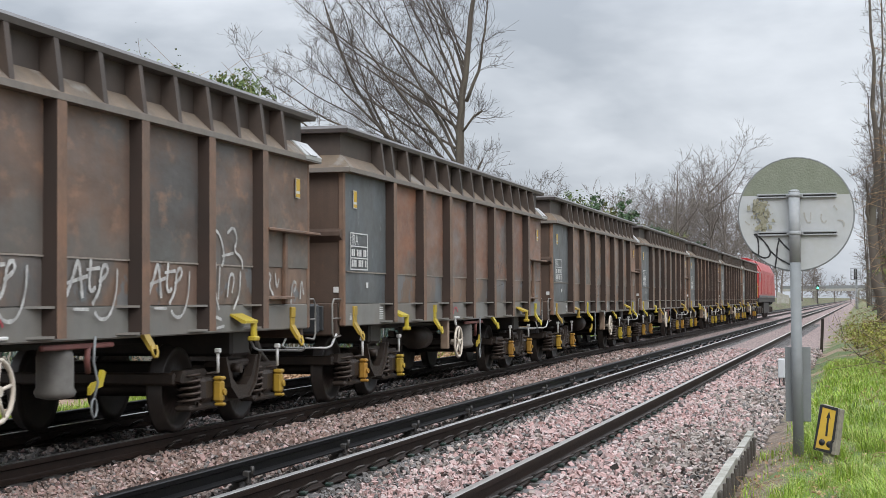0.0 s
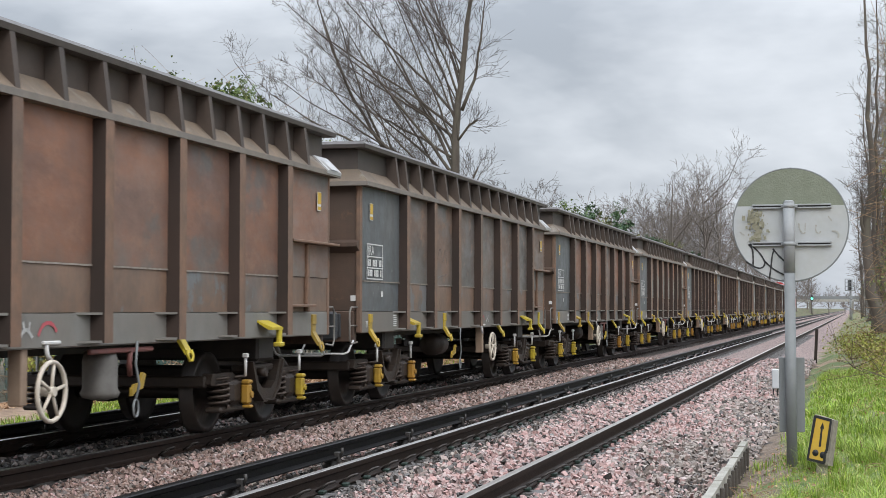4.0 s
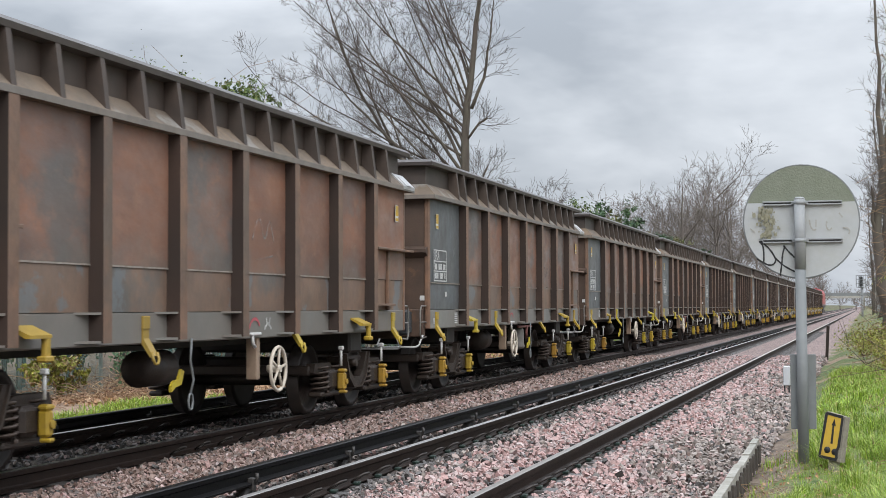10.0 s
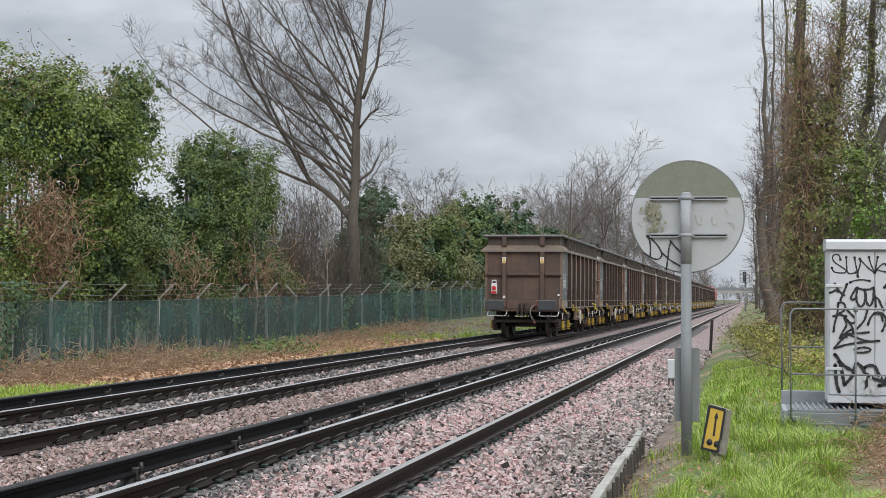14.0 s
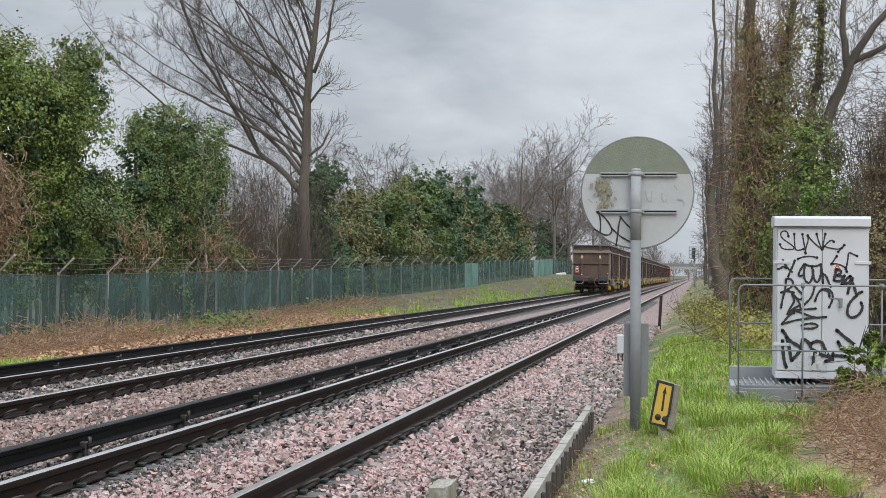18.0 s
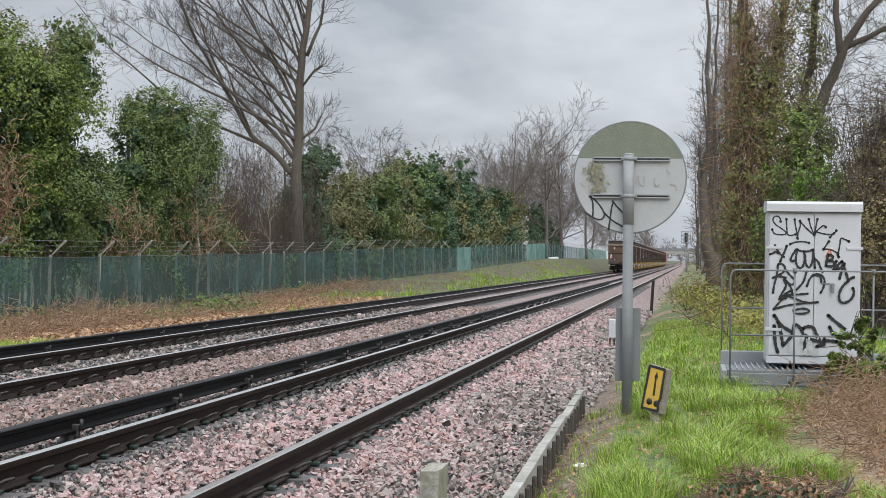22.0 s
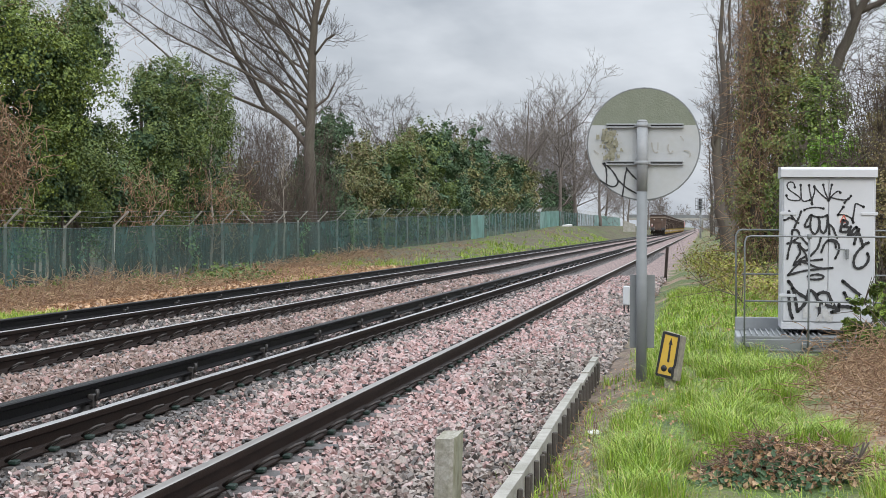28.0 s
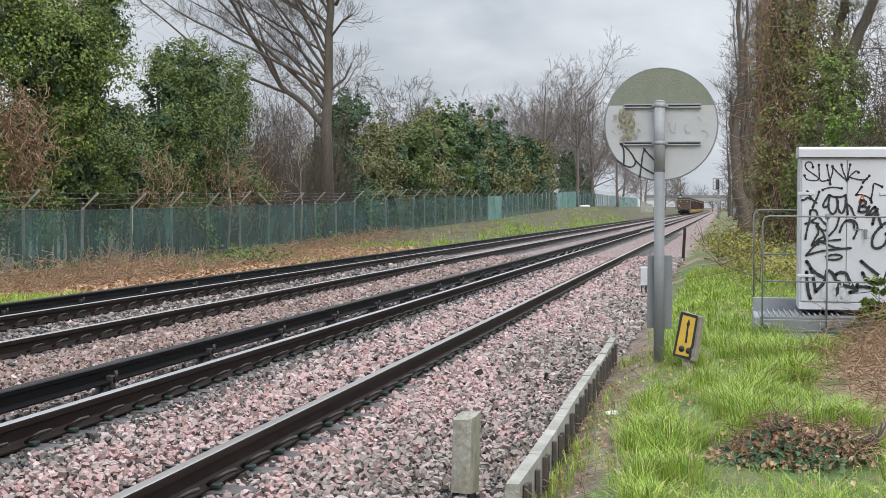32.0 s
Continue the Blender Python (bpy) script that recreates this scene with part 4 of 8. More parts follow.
        mb.box(-0.67, -0.59, -0.13, -0.112, 1.3, 1.38, 0.005, m=e)
        part("reflector", mb, M["white"], w)
        # step frame at the end's side
        for sx in (-1, 1):
            mb = MB()
            mb.tube([e @ Vector(p) for p in ((sx * 1.24, -0.04, 1.3), (sx * 1.24, -0.3, 1.3), (sx * 1.24, -0.36, 1.24), (sx * 1.24, -0.36, 0.9), (sx * 1.24, -0.3, 0.84), (sx * 1.24, -0.04, 0.86))], 0.012, 5)
            mb.tube([e @ Vector(p) for p in ((sx * 1.24, -0.04, 1.07), (sx * 1.24, -0.36, 1.07))], 0.01, 5)
            part("step_frame", mb, M["w_sill"], w)
    # floor and underframe
    mb = MB()
    mb.box(-W + 0.04, W - 0.04, 0.05, BL - 0.05, 1.2, 1.27)
    mb.box(-0.3, 0.3, 0.05, BL - 0.05, 0.86, 1.2)
    for y in (BOGIE, BL - BOGIE):
        mb.box(-1.15, 1.15, y - 0.25, y + 0.25, 0.72, 1.2, 0.03)
    for y in (4.6, 6.6, 8.6):
        mb.box(-1.18, 1.18, y - 0.05, y + 0.05, 0.95, 1.2)
    part("underframe", mb, M["under"], w)
    # yellow fittings on the camera's side and the other
    strap = MB()
    strap.prism([(0.0, 1.21), (0.02, 1.21), (0.022, 1.02), (0.11, 0.87), (0.085, 0.855), (0.0, 0.98)], -0.06, 0.06, "y")
    strap.box(0.0, 0.03, -0.066, 0.066, 1.1, 1.215, 0.006)
    strap.tube([(0.1, -0.05, 0.9), (0.115, -0.058, 0.84), (0.12, -0.03, 0.8), (0.12, 0.03, 0.8), (0.115, 0.058, 0.84), (0.1, 0.05, 0.9)], 0.014, 6)
    strap_mesh = strap.mesh("yellow_hook", M["yellow"])
    plate = MB()
    plate.prism([(0.0, 1.16), (0.0, 1.14), (0.13, 1.06), (0.17, 1.06), (0.17, 1.085)], -0.17, 0.17, "y")
    plate.box(0.12, 0.17, 0.08, 0.16, 0.9, 1.07, 0.012)
    plate.box(0.1, 0.19, 0.05, 0.18, 0.88, 0.93, 0.012)
    plate_mesh = plate.mesh("yellow_step", M["yellow"])
    for sx, ro in ((1, 0), (-1, 180)):
        for y in (0.4, 4.35, 8.2, 12.05):
            part("tie_hook", strap_mesh, None, w, "bright yellow tie-down hook", at=pose(sx * W, y, 0, 0, 0, ro))
        for y in (2.2, 10.4):
            part("step_plate", plate_mesh, None, w, "bright yellow step plate", at=pose(sx * W, y, 0, 0, 0, ro))
    # data panel with its stencilled frame, latch and small labels
    x = W + 0.04
    mb = MB()
    put = flat_yz(x)
    for a, b2, c, d in ((0.15, 0.17, 1.66, 2.12), (0.86, 0.88, 1.66, 2.12), (0.15, 0.88, 2.105, 2.12), (0.15, 0.88, 1.66, 1.675), (0.15, 0.88, 1.945, 1.96), (0.15, 0.88, 1.8, 1.815)):
        mb.box(x - 0.002, x, a, b2, c, d)
    for z0 in (1.83, 1.70):
        for k in range(9):
            if (k * 5 + int(z0 * 10)) % 4:
                mb.box(x - 0.002, x, 0.21 + k * 0.069, 0.21 + k * 0.069 + 0.048, z0, z0 + 0.085)
    part("data_panel", mb, M["stencil"], w, "white stencilled data panel")
    cu = bpy.data.curves.new("type_code", "FONT")
    cu.body, cu.size = "JRA", 0.18
    tob = bpy.data.objects.new("type_code", cu)
    me = bpy.data.meshes.new_from_object(tob)
    me.materials.append(M["stencil"])
    bpy.data.objects.remove(tob)
    part("type_code", me, None, w, "white letters", at=Matrix(((0, 0, 1, x), (1, 0, 0, 0.2), (0, 1, 0, 1.972), (0, 0, 0, 1))))
    mb = MB()
    mb.box(W + 0.0, W + 0.08, 1.93, 2.03, 1.6, 1.9, 0.01)
    mb.box(W + 0.08, W + 0.1, 1.9, 2.06, 1.87, 1.9, 0.004)
    part("door_latch", mb, M["w_frame"], w)
    mb = MB()
    mb.box(W + 0.03, W + 0.036, 0.82, 0.9, 1.44, 1.51)
    part("side_label", mb, M["white"], w, "small white label")
    for ly, lx in ((0.3, W + 0.036), (12.12, W + 0.036)):
        lab = part("warning_label", MB().box(lx - 0.006, lx, ly, ly + 0.13, 2.42, 2.64), M["white"], w, "yellow and white warning label")
        part("label_print", MB().box(lx, lx + 0.003, ly + 0.004, ly + 0.126, 2.5, 2.634).box(lx, lx + 0.003, ly + 0.004, ly + 0.126, 2.43, 2.47), M["yellow_sign"], lab)
    for a, b2, st, hh in ((1.5, 1.66, 0.028, 0.015), (0.22, 0.3, 0.014, 0.007)):
        mb = MB()
        for k in range(6):
            mb.box(W + 0.006, W + 0.01, a, b2, 1.045 + k * st, 1.045 + hh + k * st)
        part("stencil_print", mb, M["stencil"], w)
    # bogies
    spring = MB()
    build_spring(spring, 0, 0, 0.28, 0.58)
    spring_mesh = spring.mesh("spring", M["spring"])
    bolster_mesh, frame_mesh, cradle_mesh, beam_mesh = bogie_meshes()
    boxes = MB()
    boxes.box(-0.11, 0.12, -0.13, 0.13, 0.3, 0.54, 0.04)
    boxes.box(-0.1, 0.08, -0.36, 0.36, 0.22, 0.28, 0.02)
    boxes.box(-0.06, 0.06, -0.2, 0.2, 0.27, 0.32, 0.01)
    box_mesh = boxes.mesh("axle_box", M["bogie"])
    cover = MB()
    cover.box(-0.05, 0.05, -0.05, 0.05, -0.13, 0.085, 0.022)
    cover.box(-0.035, 0.065, -0.04, 0.04, -0.17, -0.135, 0.012)
    cover.box(-0.04, 0.055, -0.058, 0.058, 0.08, 0.125, 0.015)
    cover.cyl((0.05, 0, -0.03), (0.072, 0, -0.03), 0.035, 10)
    cover_mesh = cover.mesh("axle_cover", M["cover"])
    rod = MB()
    rod.cyl((0, 0, -0.02), (0, 0, 0.18), 0.016, 6)
    rod.box(-0.03, 0.03, -0.03, 0.03, 0.17, 0.22, 0.01)
    rod_mesh = rod.mesh("damper_rod", M["white"])
    ws_mesh = wheelset_mesh()
    for y in (BOGIE, BL - BOGIE):
        b = part("bogie", bolster_mesh, None, w, "grimy two-axle bogie", at=pose(0, y, 0))
        for ro in (0, 180):
            part("side_frame", frame_mesh, None, b, at=pose(0, 0, 0, 0, 0, ro))
            part("cradle", cradle_mesh, None, b, at=pose(0, 0, 0, 0, 0, ro))
        for dy in (-1.31, 1.31):
            part("end_beam", beam_mesh, None, b, at=pose(0, dy, 0))
        for dy in (-0.85, 0.85):
            part("wheelset", ws_mesh, None, b, "dark steel wheelset", at=pose(0, dy, 0.418))
            for sx in (-1, 1):
                yo = dy + 0.12
                part("axle_box", box_mesh, None, b, at=pose(sx * 1.03, dy, 0, 0, 0, 0 if sx > 0 else 180))
                for ds in (-0.24, 0.24):
                    part("spring", spring_mesh, None, b, "", at=pose(sx * 1.04, dy + ds, 0))
                part("axle_cover", cover_mesh, None, b, "yellow damper cover", at=pose(sx * 1.2, yo, 0.42, 0, 0, 0))
                part("damper_rod", rod_mesh, None, b, "", at=pose(sx * 1.19, yo, 0.6))
    return w


def worn(name, colour, lo, hi, scale, rough=0.75):
    """Thin sprayed paint, part of it worn away."""
    m = mat(name, colour, rough, 0, tuple(c * 0.7 for c in colour), 9, 0.6)
    nt = m.node_tree
    n, r, tc = nt.nodes.new("ShaderNodeTexNoise"), nt.nodes.new("ShaderNodeMapRange"), nt.nodes.new("ShaderNodeTexCoord")
    n.inputs["Scale"].default_value, n.inputs["Detail"].default_value, n.inputs["Roughness"].default_value = scale, 7, 0.65
    r.inputs[1].default_value, r.inputs[2].default_value, r.inputs[3].default_value, r.inputs[4].default_value = 0.38, 0.62, lo, hi
    nt.links.new(tc.outputs["Object"], n.inputs["Vector"])
    nt.links.new(n.outputs[0], r.inputs[0])
    nt.links.new(r.outputs[0], nt.nodes["Principled BSDF"].inputs["Alpha"])
    return m


M["graf_thin"] = worn("thin_white_spray", (0.5, 0.48, 0.45), 0.15, 0.95, 5.0)
M["graf_pale"] = worn("pale_faded_spray", (0.4, 0.4, 0.37), 0.1, 0.75, 2.6)
M["graf_faint"] = worn("faded_spray_paint", (0.3, 0.28, 0.26), 0.05, 0.6, 5.0)
M["graf_white"] = worn("white_spray_paint", (0.62, 0.62, 0.6), 0.55, 1.0, 6.0, 0.6)
BRAKE = {}


def brake_meshes():
    """The shared shapes of the hand brake and air brake gear; y = 0 is each piece's own place."""
    mb = MB()
    mb.lathe([(0.06, 0.0), (0.15, 0.02), (0.17, 0.06), (0.15, 0.1), (0.15, 0.34), (0.13, 0.42), (0.06, 0.43)], 14, "z", (1.08, 0, 0.5))
    BRAKE["air_reservoir"] = mb.mesh("air_reservoir", M["reservoir"])
    mb = MB()
    mb.box(1.2, 1.24, -0.5, 0.75, 0.9, 0.945, 0.01)
    mb.tube([(1.22, 0.3, 0.92), (1.22, 0.28, 0.8), (1.2, 0.34, 0.7)], 0.025, 6)
    BRAKE["brake_lever"] = mb.mesh("brake_lever", M["lever_red"])
    BRAKE["lever_handle"] = MB().prism([(-0.16, 0.58), (-0.1, 0.62), (0.0, 0.63), (0.06, 0.72), (0.12, 0.7), (0.06, 0.58), (-0.08, 0.56), (-0.16, 0.52)], 1.22, 1.25, "x").mesh("lever_handle", M["yellow"])
    mb = MB()
    ring_p = [(0, 0.23 * math.cos(2 * math.pi * i / 20), 0.23 * math.sin(2 * math.pi * i / 20)) for i in range(20)]
    mb.tube(ring_p, 0.02, 6, closed=True)
    for a in (10, 82, 154, 226, 298):
        mb.cyl((0, 0, 0), (0, 0.22 * math.cos(radians(a)), 0.22 * math.sin(radians(a))), 0.015, 6)
    mb.cyl((-0.12, 0, 0), (0.03, 0, 0), 0.04, 8)
    BRAKE["brake_wheel"] = mb.mesh("brake_wheel", M["wheel_cream"])
    mb = MB()
    mb.box(1.12, 1.24, -0.05, 0.05, 0.54, 1.0, 0.01)
    BRAKE["brake_bracket"] = mb.mesh("brake_bracket", M["bracket"])
    mb = MB()
    mb.lathe([(0.05, -0.3), (0.17, -0.28), (0.17, 0.28), (0.05, 0.3)], 16, "y", (0.85, 0, 0.72))
    BRAKE["brake_cylinder"] = mb.mesh("brake_cylinder", M["bogie"])
    put = flat_yz(1.27 + 0.012)
    for nm, cm, pts in (("brake_arrow", "graf_white", [[(-0.1, 1.06), (0.0, 1.14), (0.1, 1.06)], [(-0.02, 1.1), (-0.05, 1.18)], [(0.03, 1.1), (0.06, 1.18)]]),
                        ("brake_arc", "lever_arc", [[(-0.15, 1.07), (-0.1, 1.14), (-0.01, 1.175), (0.09, 1.16), (0.15, 1.1)]])):
        mb = MB()
        strokes(mb, pts, 0.03, put)
        BRAKE[nm] = mb.mesh(nm, M[cm])
    mb = MB()
    mb.box(1.26, 1.3, -0.12, 0.16, 1.0, 1.03, 0.008)
    mb.tube([(1.28, -0.06, 1.0), (1.28, -0.04, 0.92), (1.28, 0.02, 0.88)], 0.018, 6)
    BRAKE["arc_pointer"] = mb.mesh("arc_pointer", M["white"])
    mb = MB()
    mb.tube([(1.3, 0.02, 1.0), (1.31, -0.03, 0.8), (1.3, 0.07, 0.62), (1.3, 0.0, 0.5)], 0.012, 5)
    mb.tube([(1.3, 0.05 * math.cos(a), 0.42 + 0.08 * math.sin(a)) for a in np.linspace(0, 6.0, 9)], 0.011, 5, closed=True)
    BRAKE["pull_rod"] = mb.mesh("pull_rod", M["galv_dull"])


def fit_brakes(w, turned):
    """Brake gear along the side; a turned wagon carries it the other way round."""
    at = (lambda y: 13.15 - y) if turned else (lambda y: y)
    spots = [("brake_wheel", 5.6, "white hand brake wheel"), ("brake_bracket", 5.34 if not turned else 5.95, "pale rusty brake bracket"), ("brake_cylinder", 4.95 if not turned else 7.75, ""),
             ("pull_rod", 7.2 if not turned else 7.85, ""), ("lever_handle", 7.4 if not turned else 8.0, "yellow lever handle"), ("brake_arrow", 5.28 if not turned else 5.78, ""),
             ("brake_arc", 5.62 if not turned else 6.17, ""), ("arc_pointer", 5.66 if not turned else 6.17, "white brake pointer")]
    if not turned:
        spots += [("air_reservoir", 6.95, "dusty grey brake distributor"), ("brake_lever", 6.95, "faded red brake lever")]
    for nm, y, lab in spots:
        part(nm, BRAKE[nm], None, w, lab, at=pose(1.33, at(y), 0.64) if nm == "brake_wheel" else pose(0, at(y), 0))
    part("brake_wheel", BRAKE["brake_wheel"], None, w, "white hand brake wheel", at=pose(-1.33, 5.6, 0.64, 0, 0, 180))


def graffiti(wagon, lines=(), words=(), material="graf_white", label="white sprayed tag"):
    mb = MB()
    edges = [0.0] + POSTS + [BL]

    def put(u, v, k=0):
        q = 0.0
        for a, b2 in zip(edges, edges[1:]):
            if a <= u <= b2 and b2 < BL:
                q = 0.022 * math.sin(math.pi * (u - a) / (b2 - a))
        return (1.27 + 0.0155 + q + 0.0004 * k, u, v)

    for ln, w in lines:
        strokes(mb, [ln], w, put)
    for text, u, v, h, w, step in words:
        word(mb, text, u, v, h, w, put, step)
    part("graffiti", mb, M[material], wagon, label)


def build_loco():
    """A red heavy diesel locomotive; its rear buffer beam stands at y = 0."""
    lo = thing("locomotive", "red heavy diesel locomotive with a yellow cab end", "locomotive")
    mb = MB()
    roof = [(-1.3, 1.35), (1.3, 1.35), (1.3, 3.1), (1.0, 3.65), (0.45, 3.88), (-0.45, 3.88), (-1.0, 3.65), (-1.3, 3.1)]
    mb.prism(roof, 2.4, 18.4, "y")
    part("body", mb, M["loco_red"], lo)
    for y0, y1, ys in ((0.35, 2.4, 1), (18.4, 20.4, -1)):
        mb = MB()
        f, b2 = (y0, y1) if ys > 0 else (y1, y0)
        sec = [(1.3, 1.35), (1.3, 3.0), (0.9, 3.6), (-0.9, 3.6), (-1.3, 3.0), (-1.3, 1.35)]
        vs = [(x, f + ys * (0.0 if z < 2.4 else 0.25 * (z - 2.0)), z) for x, z in sec] + [(x, b2, z if z < 3.2 else 3.7) for x, z in sec]
        n = len(sec)
        mb.add(vs, [(i, (i + 1) % n, n + (i + 1) % n, n + i) for i in range(n)] + [tuple(range(n)), tuple(range(n, 2 * n))])
        part("cab", mb, M["loco_red"], lo, "red cab")
        mb = MB()
        mb.box(-1.22, 1.22, *sorted((f - ys * 0.03, f + ys * 0.02)), 1.4, 2.25, 0.01)
        part("cab_front", mb, M["yellow"], lo, "yellow warning panel")
        for sx in (-1, 1):
            mb = MB()
            mb.box(*sorted((sx * 0.12, sx * 1.0)), *sorted((f + ys * 0.05, f + ys * 0.2)), 2.45, 3.0, 0.02)
            part("cab_window", mb, M["glass_dark"], lo)
            mb = MB()
            mb.box(*sorted((sx * 1.29, sx * 1.31)), *sorted((f + ys * 0.8, f + ys * 1.6)), 2.35, 2.95, 0.005)
            part("side_window", mb, M["glass_dark"], lo)
        for sx in (-0.8635, 0.8635):
            mb = MB()
            mb.cyl((sx, f, 1.05), (sx, f - ys * 0.45, 1.05), 0.1, 10)
            mb.cyl((sx, f - ys * 0.45, 1.05), (sx, f - ys * 0.5, 1.05), 0.22, 14)
            part("buffer", mb, M["buffer"], lo)
    mb = MB()
    mb.box(-1.28, 1.28, 0.3, 20.45, 1.05, 1.36, 0.02)
    mb.box(-1.2, 1.2, 7.5, 13.5, 0.3, 1.06, 0.05)
    part("underframe", mb, M["under"], lo)
    for sx in (-1, 1):
        for k in range(9):
            mb = MB()
            mb.box(*sorted((sx * 1.3, sx * 1.325)), 3.0 + k * 1.68, 4.5 + k * 1.68, 1.6, 2.9, 0.005)
            part("side_door", mb, M["loco_red"], lo)
        mb = MB()
        mb.box(*sorted((sx * 1.3, sx * 1.33)), 0.5, 20.2, 1.36, 1.5, 0.004)
        part("side_stripe", mb, M["w_grey"], lo, "grey lower band")
    ws = wheelset_mesh()
    for y in (4.2, 16.6):
        mb = MB()
        for sx in (-1, 1):
            mb.box(*sorted((sx * 0.95, sx * 1.08)), y - 2.5, y + 2.5, 0.45, 0.8, 0.04)
            for dy in (-2.0, 0, 2.0):
                mb.box(*sorted((sx * 1.0, sx * 1.18)), y + dy - 0.2, y + dy + 0.2, 0.35, 0.7, 0.04)
        b = part("bogie", mb, M["bogie"], lo)
        for dy in (-2.0, 0, 2.0):
            part("wheelset", ws, None, b, at=pose(0, y + dy, 0.418))
    return lo


def tail_at(t):
    """Place of the last wagon's rear corner along the track; the train slowly gains speed."""
    u = t / 32.0
    slack = 0.58 * math.exp(-((t - 2.4) / 4.3) ** 2) * (1 - 0.6 * math.exp(-1.5 * t))
    return -148.257 - slack + u * (460.255 + u * (-49.413 + u * (165.234 - 96.88 * u)))


first = build_wagon()
wagons = [first] + [copy_thing(first, pose(FAR_C, k * PITCH, 0)) for k in range(1, WAGONS)]
brake_meshes()
for k, w in enumerate(wagons):
    fit_brakes(w, k in (1, 3, 8, 13, 16))
loco = build_loco()


def paint_wagons():
    """Tags and faded letters on the wagons that carry them; counted from the last wagon."""
    r = random.Random(7)
    arch = [(0.3, 1.3), (0.34, 1.75), (0.55, 2.08), (0.8, 2.1), (0.95, 1.9)]
    loop = [(0.3, 1.3), (0.34, 1.8), (0.6, 2.0), (0.88, 1.75), (0.8, 1.42), (0.4, 1.35), (0.95, 1.34)]
    tall = [(0.5, 1.32), (0.5, 1.8), (0.7, 2.08), (0.92, 1.85), (0.9, 1.5), (0.5, 1.36)]
    bar = [(0.62, 1.3), (0.66, 1.7), (0.64, 2.3)]
    peak = [(0.35, 1.3), (0.5, 1.9), (0.7, 2.08), (0.92, 1.8), (0.98, 1.3)]
    for k, pts in enumerate(([(0.95, 1.85), (0.75, 1.55), (0.5, 1.3)], arch, loop, tall, bar, peak)):
        more = [([(POSTS[k] + 0.4, 2.2), (POSTS[k] + 0.46, 2.0), (POSTS[k] + 0.52, 2.2)], 0.05)] if k == 0 else []
        graffiti(wagons[0], lines=[([(POSTS[k] + u, v) for u, v in pts], 0.075)] + more, material="graf_pale", label="faded white sprayed letter")
    graffiti(wagons[3], lines=[([(2.9, 1.3), (3.0, 2.4), (2.75, 2.2)], 0.035), ([(3.05, 2.35), (3.4, 2.1), (3.3, 1.7), (3.0, 1.7)], 0.035)], words=[("A", 3.75, 1.35, 1.0, 0.03, 1.4), ("N", 5.2, 1.35, 1.0, 0.03, 1.4), ("I", 5.75, 1.4, 0.95, 0.025, 1.4), ("I!", 6.7, 1.45, 0.9, 0.022, 0.5), ("K", 8.25, 1.35, 1.0, 0.025, 1.5)],
             material="graf_thin", label="thin faded sprayed letters")
    for k, text in enumerate("PANDA"):
        graffiti(wagons[5], words=[(text, POSTS[k] + 0.4, 1.5, 1.0, 0.1, 1.0)], material="graf_pale", label="large faded sprayed letter")
    graffiti(wagons[6], words=[("SC", 11.5, 1.5, 0.42, 0.04, 0.9), ("O~", 11.95, 1.35, 0.4, 0.04, 0.4)], material="graf_teal", label="teal sprayed tag")
    graffiti(wagons[6], words=[("SA", 11.1, 1.5, 0.35, 0.045, 0.8)], label="white sprayed tag")
    for k, text in enumerate("ORBA"):
        graffiti(wagons[10], words=[(text, POSTS[k + 1] + 0.35, 1.35, 1.1, 0.11, 1.0)], material="graf_pale", label="large faded sprayed letter")
    w = wagons[11]
    for y in [0.75] + [p + 0.25 for p in POSTS[:5]]:
        graffiti(w, lines=[([(y, 1.32), (y + 0.13, 1.5), (y + 0.2, 1.64), (y + 0.24, 1.5), (y + 0.27, 1.31)], 0.042), ([(y + 0.02, 1.43), (y + 0.36, 1.49)], 0.034), ([(y + 0.42, 1.63), (y + 0.38, 1.42), (y + 0.42, 1.36), (y + 0.5, 1.4)], 0.038), ([(y + 0.34, 1.54), (y + 0.58, 1.56)], 0.032),
                           ([(y + 0.56, 1.44), (y + 0.74, 1.52), (y + 0.7, 1.6), (y + 0.6, 1.55), (y + 0.58, 1.38), (y + 0.44, 1.26)], 0.038), ([(y + 0.92, 1.56), (y + 0.9, 1.34), (y + 0.76, 1.15), (y + 0.58, 1.13), (y + 0.48, 1.2)], 0.03), ([(y + 0.12, 1.225), (y + 0.38, 1.22)], 0.028)])
    y = POSTS[5] + 0.25
    graffiti(w, lines=[([(y, 1.98), (y + 0.16, 1.94), (y + 0.28, 1.72), (y + 0.2, 1.62)], 0.032), ([(y + 0.34, 1.95), (y + 0.5, 2.03), (y + 0.62, 1.9), (y + 0.5, 1.78), (y + 0.74, 1.72), (y + 0.76, 1.6)], 0.032), ([(y + 0.2, 1.72), (y + 0.5, 1.76)], 0.03), ([(y + 0.06, 1.66), (y + 0.02, 1.4), (y + 0.14, 1.2)], 0.034), ([(y + 0.16, 1.62), (y + 0.12, 1.3)], 0.03),
                       ([(y + 0.34, 1.32), (y + 0.4, 1.56), (y + 0.54, 1.54), (y + 0.46, 1.36)], 0.03), ([(y + 0.7, 1.58), (y + 0.68, 1.36), (y + 0.5, 1.2)], 0.034), ([(y, 1.03), (y + 0.04, 1.14), (y + 0.2, 1.1)], 0.03), ([(y + 0.08, 1.02), (y + 0.26, 1.04)], 0.03)])
